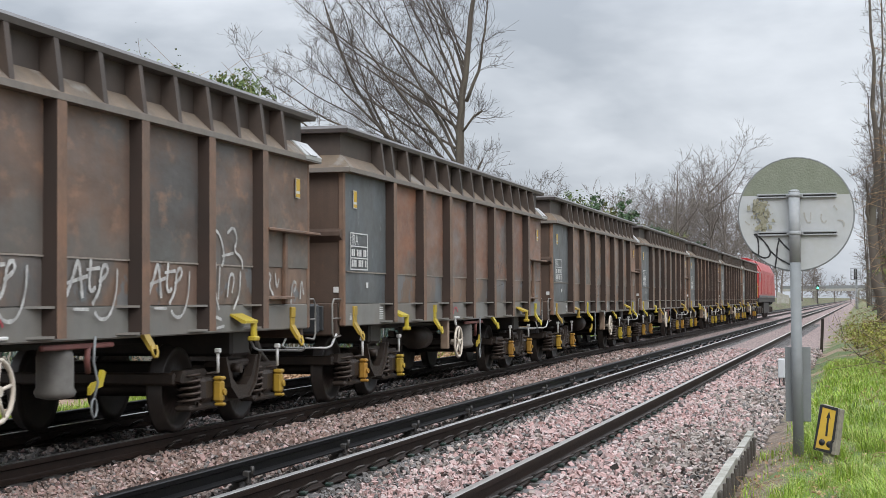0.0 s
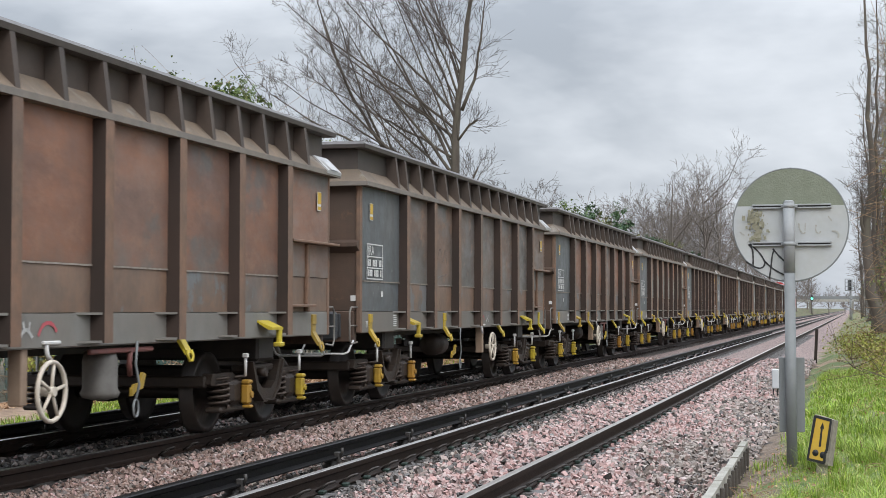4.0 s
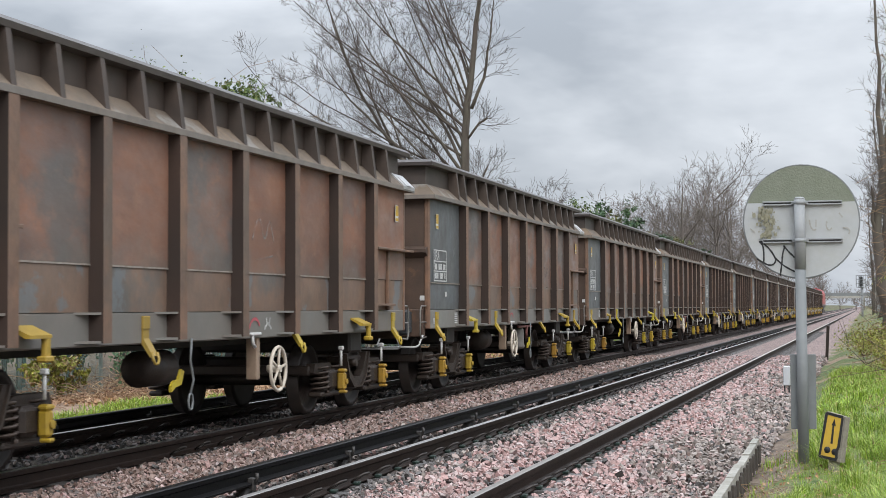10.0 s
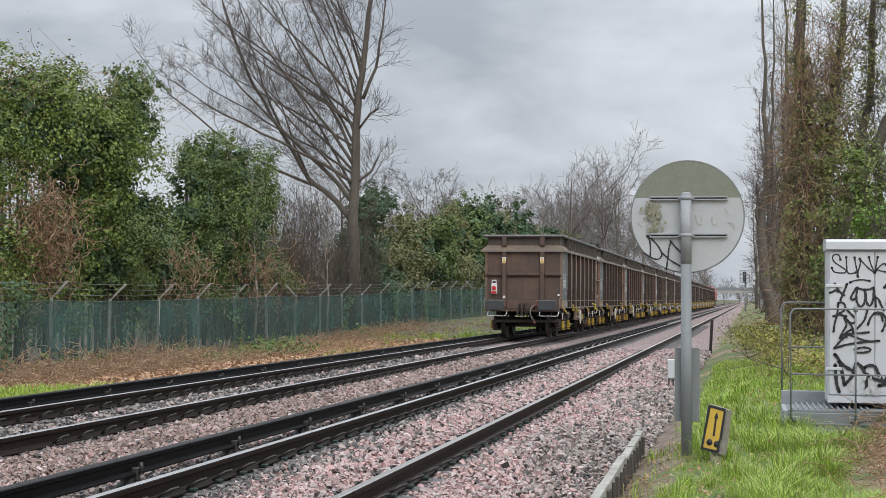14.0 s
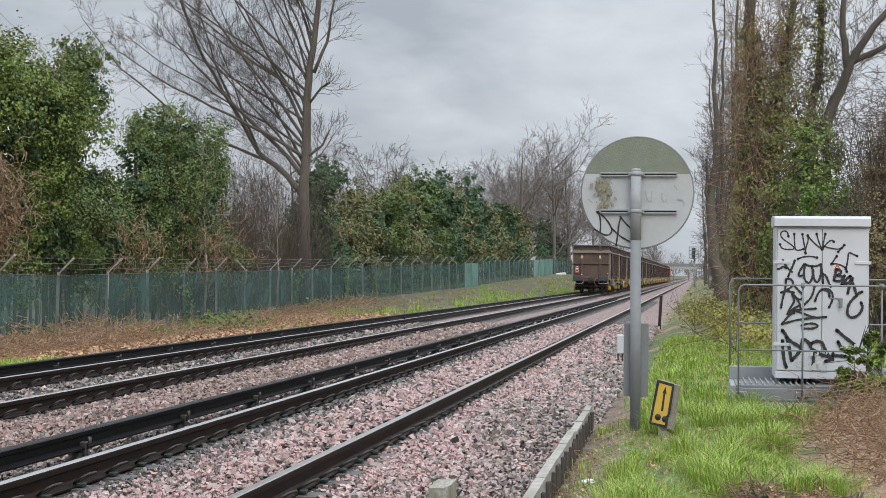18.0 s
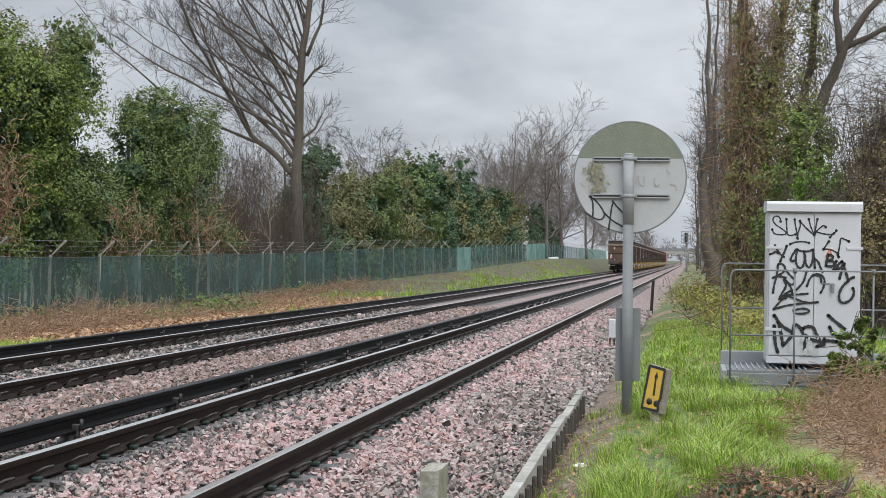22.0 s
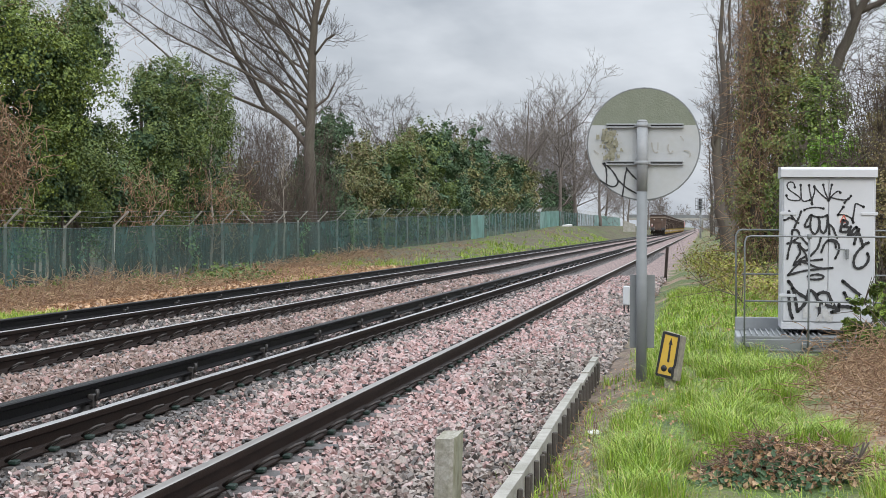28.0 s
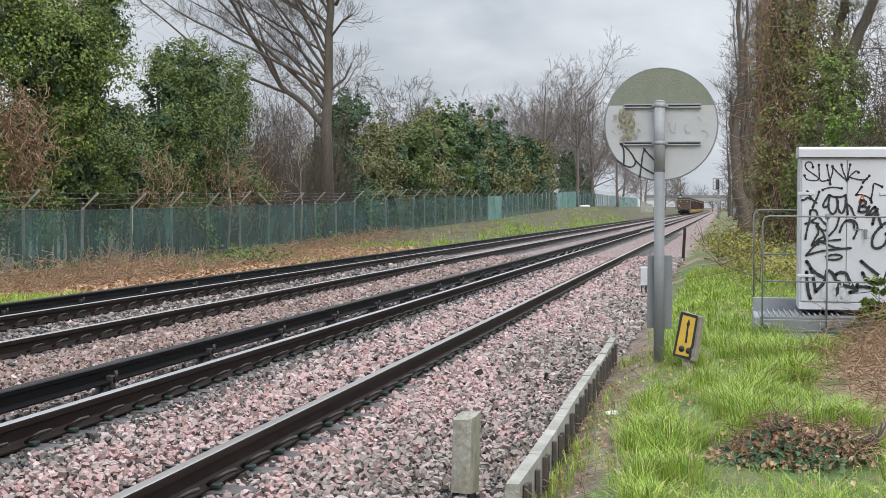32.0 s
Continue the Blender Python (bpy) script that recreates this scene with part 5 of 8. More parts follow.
    graffiti(w, lines=[([(11.15, 1.33), (11.22, 1.58), (11.4, 1.56), (11.3, 1.45), (11.45, 1.34)], 0.034), ([(11.5, 1.58), (11.55, 1.4), (11.62, 1.52)], 0.03), ([(12.0, 1.25), (12.05, 1.5), (12.2, 1.48), (12.1, 1.38)], 0.034), ([(12.3, 1.3), (12.35, 1.55), (12.42, 1.35)], 0.034)])
    for k in (1, 2, 4, 6, 8, 9, 12, 13, 14):
        y = r.choice(POSTS[1:6]) + 0.4
        h = 1.5 + r.random() * 0.5
        graffiti(wagons[k], lines=[([(y, h), (y + 0.2, h + 0.3), (y + 0.35, h - 0.05), (y + 0.5, h + 0.28), (y + 0.62, h)], 0.025), ([(y + 0.1, h - 0.2), (y + 0.6, h - 0.15)], 0.02)], material="graf_faint", label="small faded scrawl")


paint_wagons()


def tint_wagons():
    """Wagons differ: some nearly black, some bright with rust."""
    for k, w in enumerate(wagons):
        tone = {0: "w_panel_pale", 10: "w_panel_pale", 1: "w_panel_red", 7: "w_panel_red", 8: "w_panel_dark", 11: "w_panel_dark", 6: "w_panel_dark", 14: "w_panel_dark", 2: "w_panel_red", 3: "w_panel_red", 9: "w_panel_red", 12: "w_panel_red", 4: "w_panel_red"}.get(k)
        if tone:
            for ob in w.children:
                if ob.name.startswith("side_panel") and ob.data.materials[0] != M["w_grey"]:
                    ob.material_slots[0].link = "OBJECT"
                    ob.material_slots[0].material = M[tone]


tint_wagons()


def build_tail_lamp():
    mb = MB()
    mb.box(-0.1, 0.1, -0.12, -0.03, 0.0, 0.36, 0.03)
    ob = thing("tail_lamp", "white tail lamp with red lens hung on the last wagon", "lamp")
    part("case", mb, M["white"], ob)
    mb = MB()
    mb.lathe([(0.075, -0.125), (0.075, -0.14), (0.05, -0.15)], 16, "y", (0.0, 0, 0.2))
    part("lens", mb, M["red"], ob, "round red lens")
    mb = MB()
    mb.box(-0.085, 0.085, -0.124, -0.12, 0.02, 0.1)
    part("reflector", mb, M["red"], ob, "red reflector plate")
    mb = MB()
    mb.tube([(-0.07, -0.075, 0.36), (-0.06, -0.075, 0.46), (0.06, -0.075, 0.46), (0.07, -0.075, 0.36)], 0.02, 6)
    part("handle", mb, M["white"], ob)
    return ob


tail_lamp = build_tail_lamp()


# ---------------------------------------------------------------- things beside the line
def flat_xz(y):
    return lambda u, v, k=0: (u, y - 0.0006 * k, v)


def build_round_sign():
    cx, cy, cz, r = -0.5, 13.78, 1.972, 0.47
    s = thing("round_sign", "back of a round lineside sign on a grey steel post", "sign")
    line = 2.128 - cz
    a0 = math.asin(line / r)

    def seg(lo, hi, base_z, y0, y1):
        pts = [(cx + r * math.cos(a), cz + r * math.sin(a)) for a in np.linspace(lo, hi, 40)]
        mb = MB()
        mb.prism(pts, y0, y1, "y")
        return mb

    part("disc_top", seg(a0, math.pi - a0, line, cy, cy + 0.012), M["sign_green"], s, "green-stained upper part of the disc")
    part("disc", seg(math.pi - a0, 2 * math.pi + a0, line, cy, cy + 0.012), M["sign_pale"], s, "pale grey aluminium disc")
    mb = MB()
    mb.tube([(cx + (r - 0.004) * math.cos(a), cy + 0.006, cz + (r - 0.004) * math.sin(a)) for a in np.linspace(0, 2 * math.pi, 49)[:-1]], 0.008, 5, closed=True)
    part("disc_edge", mb, M["galv_dull"], s)
    for z in (2.122, 1.812):
        mb = MB()
        for dz in (-0.012, 0.012):
            mb.box(-0.81, -0.17, cy - 0.03, cy - 0.002, z + dz - 0.006, z + dz + 0.006, 0.002)
        mb.box(-0.81, -0.17, cy - 0.018, cy - 0.001, z - 0.007, z + 0.007)
        part("channel", mb, M["galv"], s, "aluminium stiffening channel")
        mb = MB()
        mb.box(-0.8, -0.18, cy - 0.02, cy - 0.0175, z - 0.0055, z + 0.0055)
        part("channel_slot", mb, M["black"], s)
        mb = MB()
        mb.lathe([(0.048, z - 0.016), (0.048, z + 0.016)], 16, "z", (-0.507, cy - 0.075, 0))
        mb.box(-0.575, -0.44, cy - 0.05, cy - 0.028, z - 0.014, z + 0.014, 0.004)
        part("clamp", mb, M["galv"], s)
    mb = MB()
    mb.cyl((-0.497, cy - 0.075, -0.2), (-0.507, cy - 0.075, 1.585), 0.044, 18)
    part("post", mb, M["galv_dull"], s, "grey painted steel post")
    mb = MB()
    mb.cyl((-0.5065, cy - 0.075, 1.575), (-0.509, cy - 0.075, 2.15), 0.0455, 18)
    mb.lathe([(0.0455, 2.15), (0.047, 2.155), (0.03, 2.168)], 18, "z", (-0.509, cy - 0.075, 0))
    part("upper_post", mb, M["galv"], s, "paler upper post")
    mb = MB()
    mb.box(-0.6, -0.395, cy - 0.025, cy - 0.02, 0.27, 0.88, 0.002)
    part("back_plate", mb, M["galv_dull"], s, "grey plate on the post")
    mb = MB()
    put = flat_xz(cy - 0.003)
    strokes(mb, [[(-0.836, 1.808), (-0.809, 1.776), (-0.803, 1.697), (-0.807, 1.634)], [(-0.825, 1.811), (-0.753, 1.745), (-0.705, 1.666), (-0.72, 1.619), (-0.767, 1.611), (-0.831, 1.649), (-0.855, 1.665)], [(-0.705, 1.666), (-0.641, 1.604), (-0.546, 1.554)], [(-0.635, 1.762), (-0.651, 1.714), (-0.66, 1.619), (-0.672, 1.533)], [(-0.64, 1.77), (-0.604, 1.723), (-0.548, 1.668)]], 0.013, put, blot=0.008)
    part("graffiti", mb, M["spray"], s, "black sprayed tag")
    mb = MB()
    rng = random.Random(3)
    for j in range(190):
        v = 1.835 + rng.random() * 0.265
        u = -0.775 + rng.gauss(0, 0.02 + 0.012 * (j % 3)) + 0.02 * math.sin(v * 30)
        w = 0.003 + rng.random() ** 2 * 0.012
        mb.add([put(u - w, v - w * 1.6, j * 0.3), put(u + w, v - w * 1.4, j * 0.3), put(u + w * 0.8, v + w * 1.5, j * 0.3), put(u - w, v + w, j * 0.3)], [(0, 1, 2, 3)])
    tagged(part("stain", mb, M["algae"], s), "brown algae stain", kind="stuff")
    mb = MB()
    strokes(mb, [[(-0.434, 1.984), (-0.426, 1.929), (-0.402, 1.893), (-0.379, 1.906)], [(-0.38, 1.984), (-0.382, 1.921)], [(-0.294, 1.969), (-0.301, 1.922), (-0.277, 1.891), (-0.254, 1.914)], [(-0.196, 2.036), (-0.18, 2.017), (-0.169, 1.997)], [(-0.168, 1.915), (-0.129, 1.915), (-0.11, 1.884), (-0.121, 1.86)], [(-0.913, 1.918), (-0.873, 1.886)]], 0.012, put)
    part("scrape", mb, M["algae_thin"], s, "faint dirty scrape marks")


def build_marker():
    s = thing("marker_board", "leaning yellow marker board with black symbols in grass", "marker")
    m = pose(-0.28, 13.0, 0.0) @ pose(0, 0, 0, -6, 3, -26)
    mb = MB()
    mb.prism([(-0.095, 0.1), (0.085, 0.08), (0.1, 0.43), (-0.06, 0.46), (-0.075, 0.44)], -0.012, 0.065, "y")
    b = part("board", mb, M["wood_grey"], s, "weathered board edge", at=m)
    mb = MB()
    mb.prism([(-0.085, 0.115), (0.05, 0.1), (0.052, 0.17), (0.068, 0.19), (0.075, 0.425), (-0.05, 0.445)], -0.016, -0.0125, "y")
    part("face", mb, M["yellow_sign"], b, "yellow face")
    mb = MB()
    mb.prism([(-0.005, 0.215), (0.013, 0.215), (0.016, 0.355), (0.028, 0.352), (0.013, 0.408), (-0.008, 0.356), (0.001, 0.355)], -0.019, -0.0165, "y")
    mb.lathe([(0.026, -0.019), (0.026, -0.0165)], 14, "y", (-0.027, 0, 0.165))
    mb.lathe([(0.026, -0.019), (0.026, -0.0165)], 14, "y", (0.036, 0, 0.155))
    put = lambda u, v, k=0: (u, -0.0185 - 0.0006 * k, v)
    strokes(mb, [[(-0.088, 0.108), (-0.054, 0.45)], [(-0.056, 0.445), (0.085, 0.425)], [(-0.09, 0.112), (0.06, 0.096)], [(0.08, 0.42), (0.066, 0.19)], [(0.066, 0.19), (0.05, 0.165), (0.056, 0.1)]], 0.023, put)
    part("symbol", mb, M["black"], b, "black bar and two dots")
    mb = MB()
    mb.box(-0.03, 0.05, -0.005, 0.05, -0.15, 0.13, 0.01, m=pose(0, 0.02, 0))
    part("stub", mb, M["wood_grey"], s, "short stub post", at=m)


def build_cabinet():
    c = thing("equipment_cabinet", "pale grey trackside equipment cabinet covered in black graffiti", "cabinet", at=pose(0.765, 16.5, 0.28))
    W, D, H = 0.9, 0.62, 1.5
    mb = MB()
    mb.box(0.0, W, 0.03, D, 0.0, H, 0.006)
    part("body", mb, M["cab"], c)
    mb = MB()
    mb.prism([(-0.03, 0.0), (-0.03, 0.075), (0.0, 0.1), (D - 0.05, 0.12), (D + 0.03, 0.09), (D + 0.03, 0.0)], -0.015, W + 0.012, "x")
    part("roof", mb, M["cab"], c, "overhanging roof", at=pose(0, 0, H + 0.002))
    for x0, x1 in ((0.018, 0.447), (0.453, 0.882)):
        mb = MB()
        mb.box(x0, x1, 0.008, 0.029, 0.08, H - 0.02, 0.004)
        d = part("door", mb, M["cab"], c)
        mb = MB()
        for z in (0.32, 1.13):
            xx = -0.02 if x0 < 0.2 else 0.76
            mb.box(xx, xx + 0.16, -0.004, 0.008, z, z + 0.03, 0.003)
        part("hinge", mb, M["cab"], d)
    mb = MB()
    mb.box(0.0, W, 0.012, 0.03, 0.0, 0.07, 0.004)
    part("skirt", mb, M["cab"], c)
    mb = MB()
    mb.cyl((0.63, 0.01, 0.78), (0.63, -0.03, 0.78), 0.02, 10)
    mb.box(0.615, 0.645, -0.035, -0.02, 0.7, 0.8, 0.006)
    mb.box(0.52, 0.61, 0.0, 0.008, 0.79, 0.8)
    part("lock", mb, M["galv_dull"], c, "steel door lock")
    y = 0.006
    mb = MB()
    mb.add([(0.545, y, 1.05), (0.645, y, 1.05), (0.635, y, 1.155), (0.555, y, 1.155)], [(0, 1, 2, 3)])
    lab = part("warning_label", mb, M["warn_w"], c, "electric warning label")
    mb = MB()
    strokes(mb, [[(0.562, 1.062), (0.628, 1.062)], [(0.628, 1.062), (0.595, 1.13)], [(0.595, 1.13), (0.562, 1.062)]], 0.012, lambda u, v, k=0: (u, y - 0.002 - 0.0006 * k, v))
    part("symbol", mb, M["warn_r"], lab)
    mb = MB()
    P = lambda u, v, k=0: (u, y - 0.0006 * k, v)
    # tags in thin and thick black spray
    strokes(mb, [[(0.122, 1.402), (0.114, 1.447), (0.072, 1.458), (0.041, 1.427), (0.063, 1.377), (0.128, 1.335), (0.178, 1.298), (0.174, 1.272), (0.101, 1.271), (0.055, 1.284), (0.042, 1.321)], [(0.178, 1.425), (0.182, 1.351), (0.185, 1.285), (0.207, 1.262), (0.238, 1.267), (0.269, 1.277)], [(0.258, 1.422), (0.268, 1.352), (0.284, 1.287), (0.29, 1.236)], [(0.309, 1.411), (0.315, 1.361), (0.293, 1.296), (0.286, 1.244)], [(0.309, 1.408), (0.365, 1.343), (0.429, 1.288), (0.451, 1.275)]], 0.014, lambda u, v, k=0: (u, y - 0.0 - 0.0004 * k, v), blot=0.014)
    strokes(mb, [[(0.395, 1.427), (0.41, 1.362), (0.438, 1.298), (0.447, 1.275)], [(0.478, 1.428), (0.465, 1.363), (0.451, 1.288)], [(0.559, 1.351), (0.541, 1.373), (0.492, 1.335), (0.456, 1.289)], [(0.462, 1.307), (0.52, 1.289), (0.593, 1.277), (0.638, 1.285), (0.661, 1.319)], [(0.638, 1.291), (0.602, 1.253)], [(0.217, 1.18), (0.257, 1.199), (0.33, 1.209), (0.399, 1.195)]], 0.014, lambda u, v, k=0: (u, y - 0.0006 - 0.0004 * k, v), blot=0.014)
    strokes(mb, [[(0.783, 1.213), (0.738, 1.236), (0.702, 1.249), (0.697, 1.189), (0.685, 1.115), (0.678, 1.096)], [(0.678, 1.093), (0.64, 1.118), (0.585, 1.136), (0.54, 1.132)]], 0.016, lambda u, v, k=0: (u, y - 0.0012 - 0.0004 * k, v), blot=0.015)
    strokes(mb, [[(0.54, 1.132), (0.567, 1.178), (0.59, 1.21)], [(0.678, 1.082), (0.686, 1.059)]], 0.016, lambda u, v, k=0: (u, y - 0.0018 - 0.0004 * k, v), blot=0.015)
    strokes(mb, [[(0.069, 1.167), (0.088, 1.126), (0.122, 1.08), (0.159, 1.052)], [(0.185, 1.164), (0.167, 1.108), (0.14, 1.052), (0.123, 1.005)], [(0.021, 1.077), (0.049, 1.084), (0.076, 1.107), (0.103, 1.089)], [(0.276, 1.128), (0.223, 1.044), (0.225, 1.005), (0.259, 1.017)], [(0.289, 1.129), (0.272, 1.054), (0.278, 0.98), (0.315, 0.934), (0.351, 0.971), (0.363, 1.055), (0.349, 1.111)]], 0.021, lambda u, v, k=0: (u, y - 0.0024 - 0.0004 * k, v), blot=0.012)
    strokes(mb, [[(0.276, 1.128), (0.34, 1.107), (0.404, 1.111), (0.436, 1.13)], [(0.363, 1.074), (0.369, 0.981), (0.406, 0.941), (0.433, 1.0), (0.441, 1.093)], [(0.436, 1.13), (0.45, 1.056), (0.46, 0.945)], [(0.45, 1.038), (0.487, 1.02), (0.515, 0.946), (0.533, 0.909)], [(0.101, 0.968), (0.097, 0.884), (0.067, 0.775), (0.057, 0.697)]], 0.021, lambda u, v, k=0: (u, y - 0.003 - 0.0004 * k, v), blot=0.012)
    strokes(mb, [[(0.101, 0.977), (0.141, 0.987), (0.174, 0.95), (0.16, 0.903), (0.115, 0.875)], [(0.055, 0.846), (0.106, 0.865), (0.179, 0.848)], [(0.178, 0.922), (0.225, 0.867), (0.274, 0.821), (0.253, 0.775), (0.202, 0.789), (0.165, 0.848)], [(0.379, 0.916), (0.365, 0.851), (0.344, 0.795), (0.281, 0.729)], [(0.384, 0.767), (0.416, 0.861), (0.488, 0.899), (0.552, 0.854), (0.555, 0.783), (0.518, 0.705)], [(0.443, 0.88), (0.516, 0.868), (0.522, 0.812)], [(0.161, 0.829), (0.189, 0.764), (0.145, 0.698), (0.118, 0.633)]], 0.021, lambda u, v, k=0: (u, y - 0.0036 - 0.0004 * k, v), blot=0.012)
    strokes(mb, [[(0.118, 0.633), (0.163, 0.68), (0.226, 0.718)], [(0.189, 0.811), (0.235, 0.746), (0.245, 0.691)], [(0.182, 0.643), (0.163, 0.671), (0.282, 0.682), (0.391, 0.693)], [(0.191, 0.671), (0.245, 0.654), (0.328, 0.618), (0.41, 0.601), (0.492, 0.611)], [(0.492, 0.611), (0.365, 0.6), (0.201, 0.578), (0.064, 0.533)], [(0.064, 0.533), (0.127, 0.614), (0.191, 0.671)], [(0.256, 0.524), (0.329, 0.549), (0.402, 0.539), (0.411, 0.513), (0.357, 0.494), (0.266, 0.496)]], 0.021, lambda u, v, k=0: (u, y - 0.0042 - 0.0004 * k, v), blot=0.012)
    part("graffiti", mb, M["spray"], c, "black sprayed scrawl")
    mb = MB()
    strokes(mb, [[(0.586, 1.08), (0.574, 1.03), (0.564, 0.974)], [(0.586, 1.08), (0.628, 1.074), (0.632, 1.04), (0.592, 1.021)], [(0.592, 1.021), (0.65, 1.013), (0.642, 0.97), (0.587, 0.962), (0.564, 0.974)], [(0.664, 1.018), (0.637, 0.925)]], 0.026, lambda u, v, k=0: (u, y - 0.0048 - 0.0004 * k, v), blot=0.015)
    strokes(mb, [[(0.719, 1.014), (0.683, 0.989), (0.648, 0.92), (0.687, 0.939), (0.734, 0.977), (0.719, 1.014)], [(0.741, 0.995), (0.714, 0.921), (0.697, 0.847)], [(0.732, 0.982), (0.756, 0.912), (0.782, 0.829)], [(0.782, 0.829), (0.797, 0.848), (0.833, 0.862)], [(0.825, 0.756), (0.843, 0.71), (0.808, 0.635), (0.736, 0.601), (0.691, 0.633), (0.699, 0.726), (0.743, 0.792), (0.782, 0.824)]], 0.026, lambda u, v, k=0: (u, y - 0.0054 - 0.0004 * k, v), blot=0.015)
    strokes(mb, [[(0.593, 0.483), (0.666, 0.42), (0.766, 0.342)], [(0.07, 0.474), (0.108, 0.428), (0.13, 0.345), (0.146, 0.252), (0.16, 0.178)], [(0.108, 0.409), (0.167, 0.355), (0.25, 0.31)], [(0.072, 0.371), (0.076, 0.288), (0.087, 0.176), (0.111, 0.112)], [(0.16, 0.178), (0.205, 0.225), (0.25, 0.282), (0.267, 0.384)]], 0.032, lambda u, v, k=0: (u, y - 0.006 - 0.0004 * k, v), blot=0.018)
    strokes(mb, [[(0.267, 0.384), (0.303, 0.385), (0.35, 0.312), (0.373, 0.219), (0.367, 0.099)], [(0.349, 0.345), (0.385, 0.372), (0.44, 0.369), (0.462, 0.347), (0.486, 0.277), (0.542, 0.195)], [(0.372, 0.284), (0.441, 0.239), (0.514, 0.222), (0.555, 0.195)], [(0.488, 0.175), (0.551, 0.195), (0.559, 0.251)], [(0.55, 0.232), (0.623, 0.234), (0.681, 0.226)], [(0.607, 0.369), (0.625, 0.336), (0.64, 0.299)]], 0.032, lambda u, v, k=0: (u, y - 0.0066 - 0.0004 * k, v), blot=0.018)
    part("graffiti", mb, M["spray"], c, "thick black sprayed letters")
    mb = MB()
    rng = random.Random(9)
    for j in range(26):
        u, v, w = 0.2 + rng.random() * 0.3, 0.1 + rng.random() * 0.16, 0.008 + rng.random() * 0.02
        j = j * 0.5 + 14
        mb.add([P(u - w, v - w * 2, j), P(u + w * 0.6, v - w, j), P(u + w, v + w * 2, j), P(u - w * 0.5, v + w, j)], [(0, 1, 2, 3)])
    tagged(part("scuffs", mb, M["cab_dirty"], c), "scraped paint", kind="stuff")
    # staging
    s = thing("cabinet_staging", "galvanised steel staging with grating under the cabinet", "platform", at=pose(0.33, 16.2, 0.0))
    mb = MB()
    mb.box(0.05, 2.6, 0.0, 0.05, 0.0, 0.2, 0.008)
    mb.box(0.05, 2.6, -0.012, 0.0, 0.08, 0.1, 0.003)
    part("front_beam", mb, M["galv_dull"], s)
    mb = MB()
    mb.box(0.0, 0.05, 0.0, 1.0, 0.0, 0.22, 0.008)
    mb.box(0.0, 2.6, 0.95, 1.0, 0.2, 0.36, 0.008)
    part("side_beam", mb, M["galv"], s)
    mb = MB()
    mb.box(0.05, 2.6, 0.02, 0.95, 0.2, 0.225, 0.004)
    part("deck", mb, M["galv_dull"], s, "dull steel deck")
    bar = MB().box(-0.006, 0.006, 0.02, 0.95, 0.226, 0.246).mesh("grating_bar", M["galv"])
    for k in range(14):
        part("grating_bar", bar, None, s, at=pose(0.09 + k * 0.055, 0, 0))
    for x in (0.1, 0.68, 1.3):
        mb = MB()
        mb.box(x - 0.02, x + 0.02, -0.008, 0.0, 0.04, 0.14)
        for z in (0.04, 0.14):
            mb.box(x - 0.06, x + 0.06, -0.03, 0.0, z - 0.025, z + 0.025, 0.006)
            mb.cyl((x, -0.03, z), (x, -0.045, z), 0.012, 6)
        part("bracket", mb, M["galv_dull"], s)
    # tube guard rail
    g = thing("guard_rail", "galvanised tube guard rail round the staging", "railing")
    y0, y1, zt = 16.15, 17.3, 1.2
    mb = MB()
    mb.tube([(0.405, y0, 0.02), (0.398, y0, 1.14), (0.42, y0, 1.19), (0.46, y0, zt), (3.0, y0, zt)], 0.0085, 8)
    part("front_rail", mb, M["galv_dull"], g)
    mb = MB()
    mb.tube([(0.345, y1, 0.3), (0.335, y1, 1.2), (0.36, y1, 1.25), (0.4, y1, 1.26), (3.2, y1, 1.26)], 0.0085, 8)
    part("back_rail", mb, M["galv_dull"], g)
    for x in (1.01, 1.75, 2.5):
        mb = MB()
        mb.cyl((x, y0, 0.03), (x, y0, zt + 0.02), 0.0095, 8)
        mb.lathe([(0.021, zt - 0.025), (0.021, zt + 0.025)], 10, "z", (x, y0, 0))
        part("upright", mb, M["galv_dull"], g)
    for yy, z in ((y0, 0.57), (y1, 0.8)):
        mb = MB()
        mb.tube([(0.4, yy, z), (3.0, yy, z)], 0.009, 6)
        part("mid_rail", mb, M["galv_dull"], g)


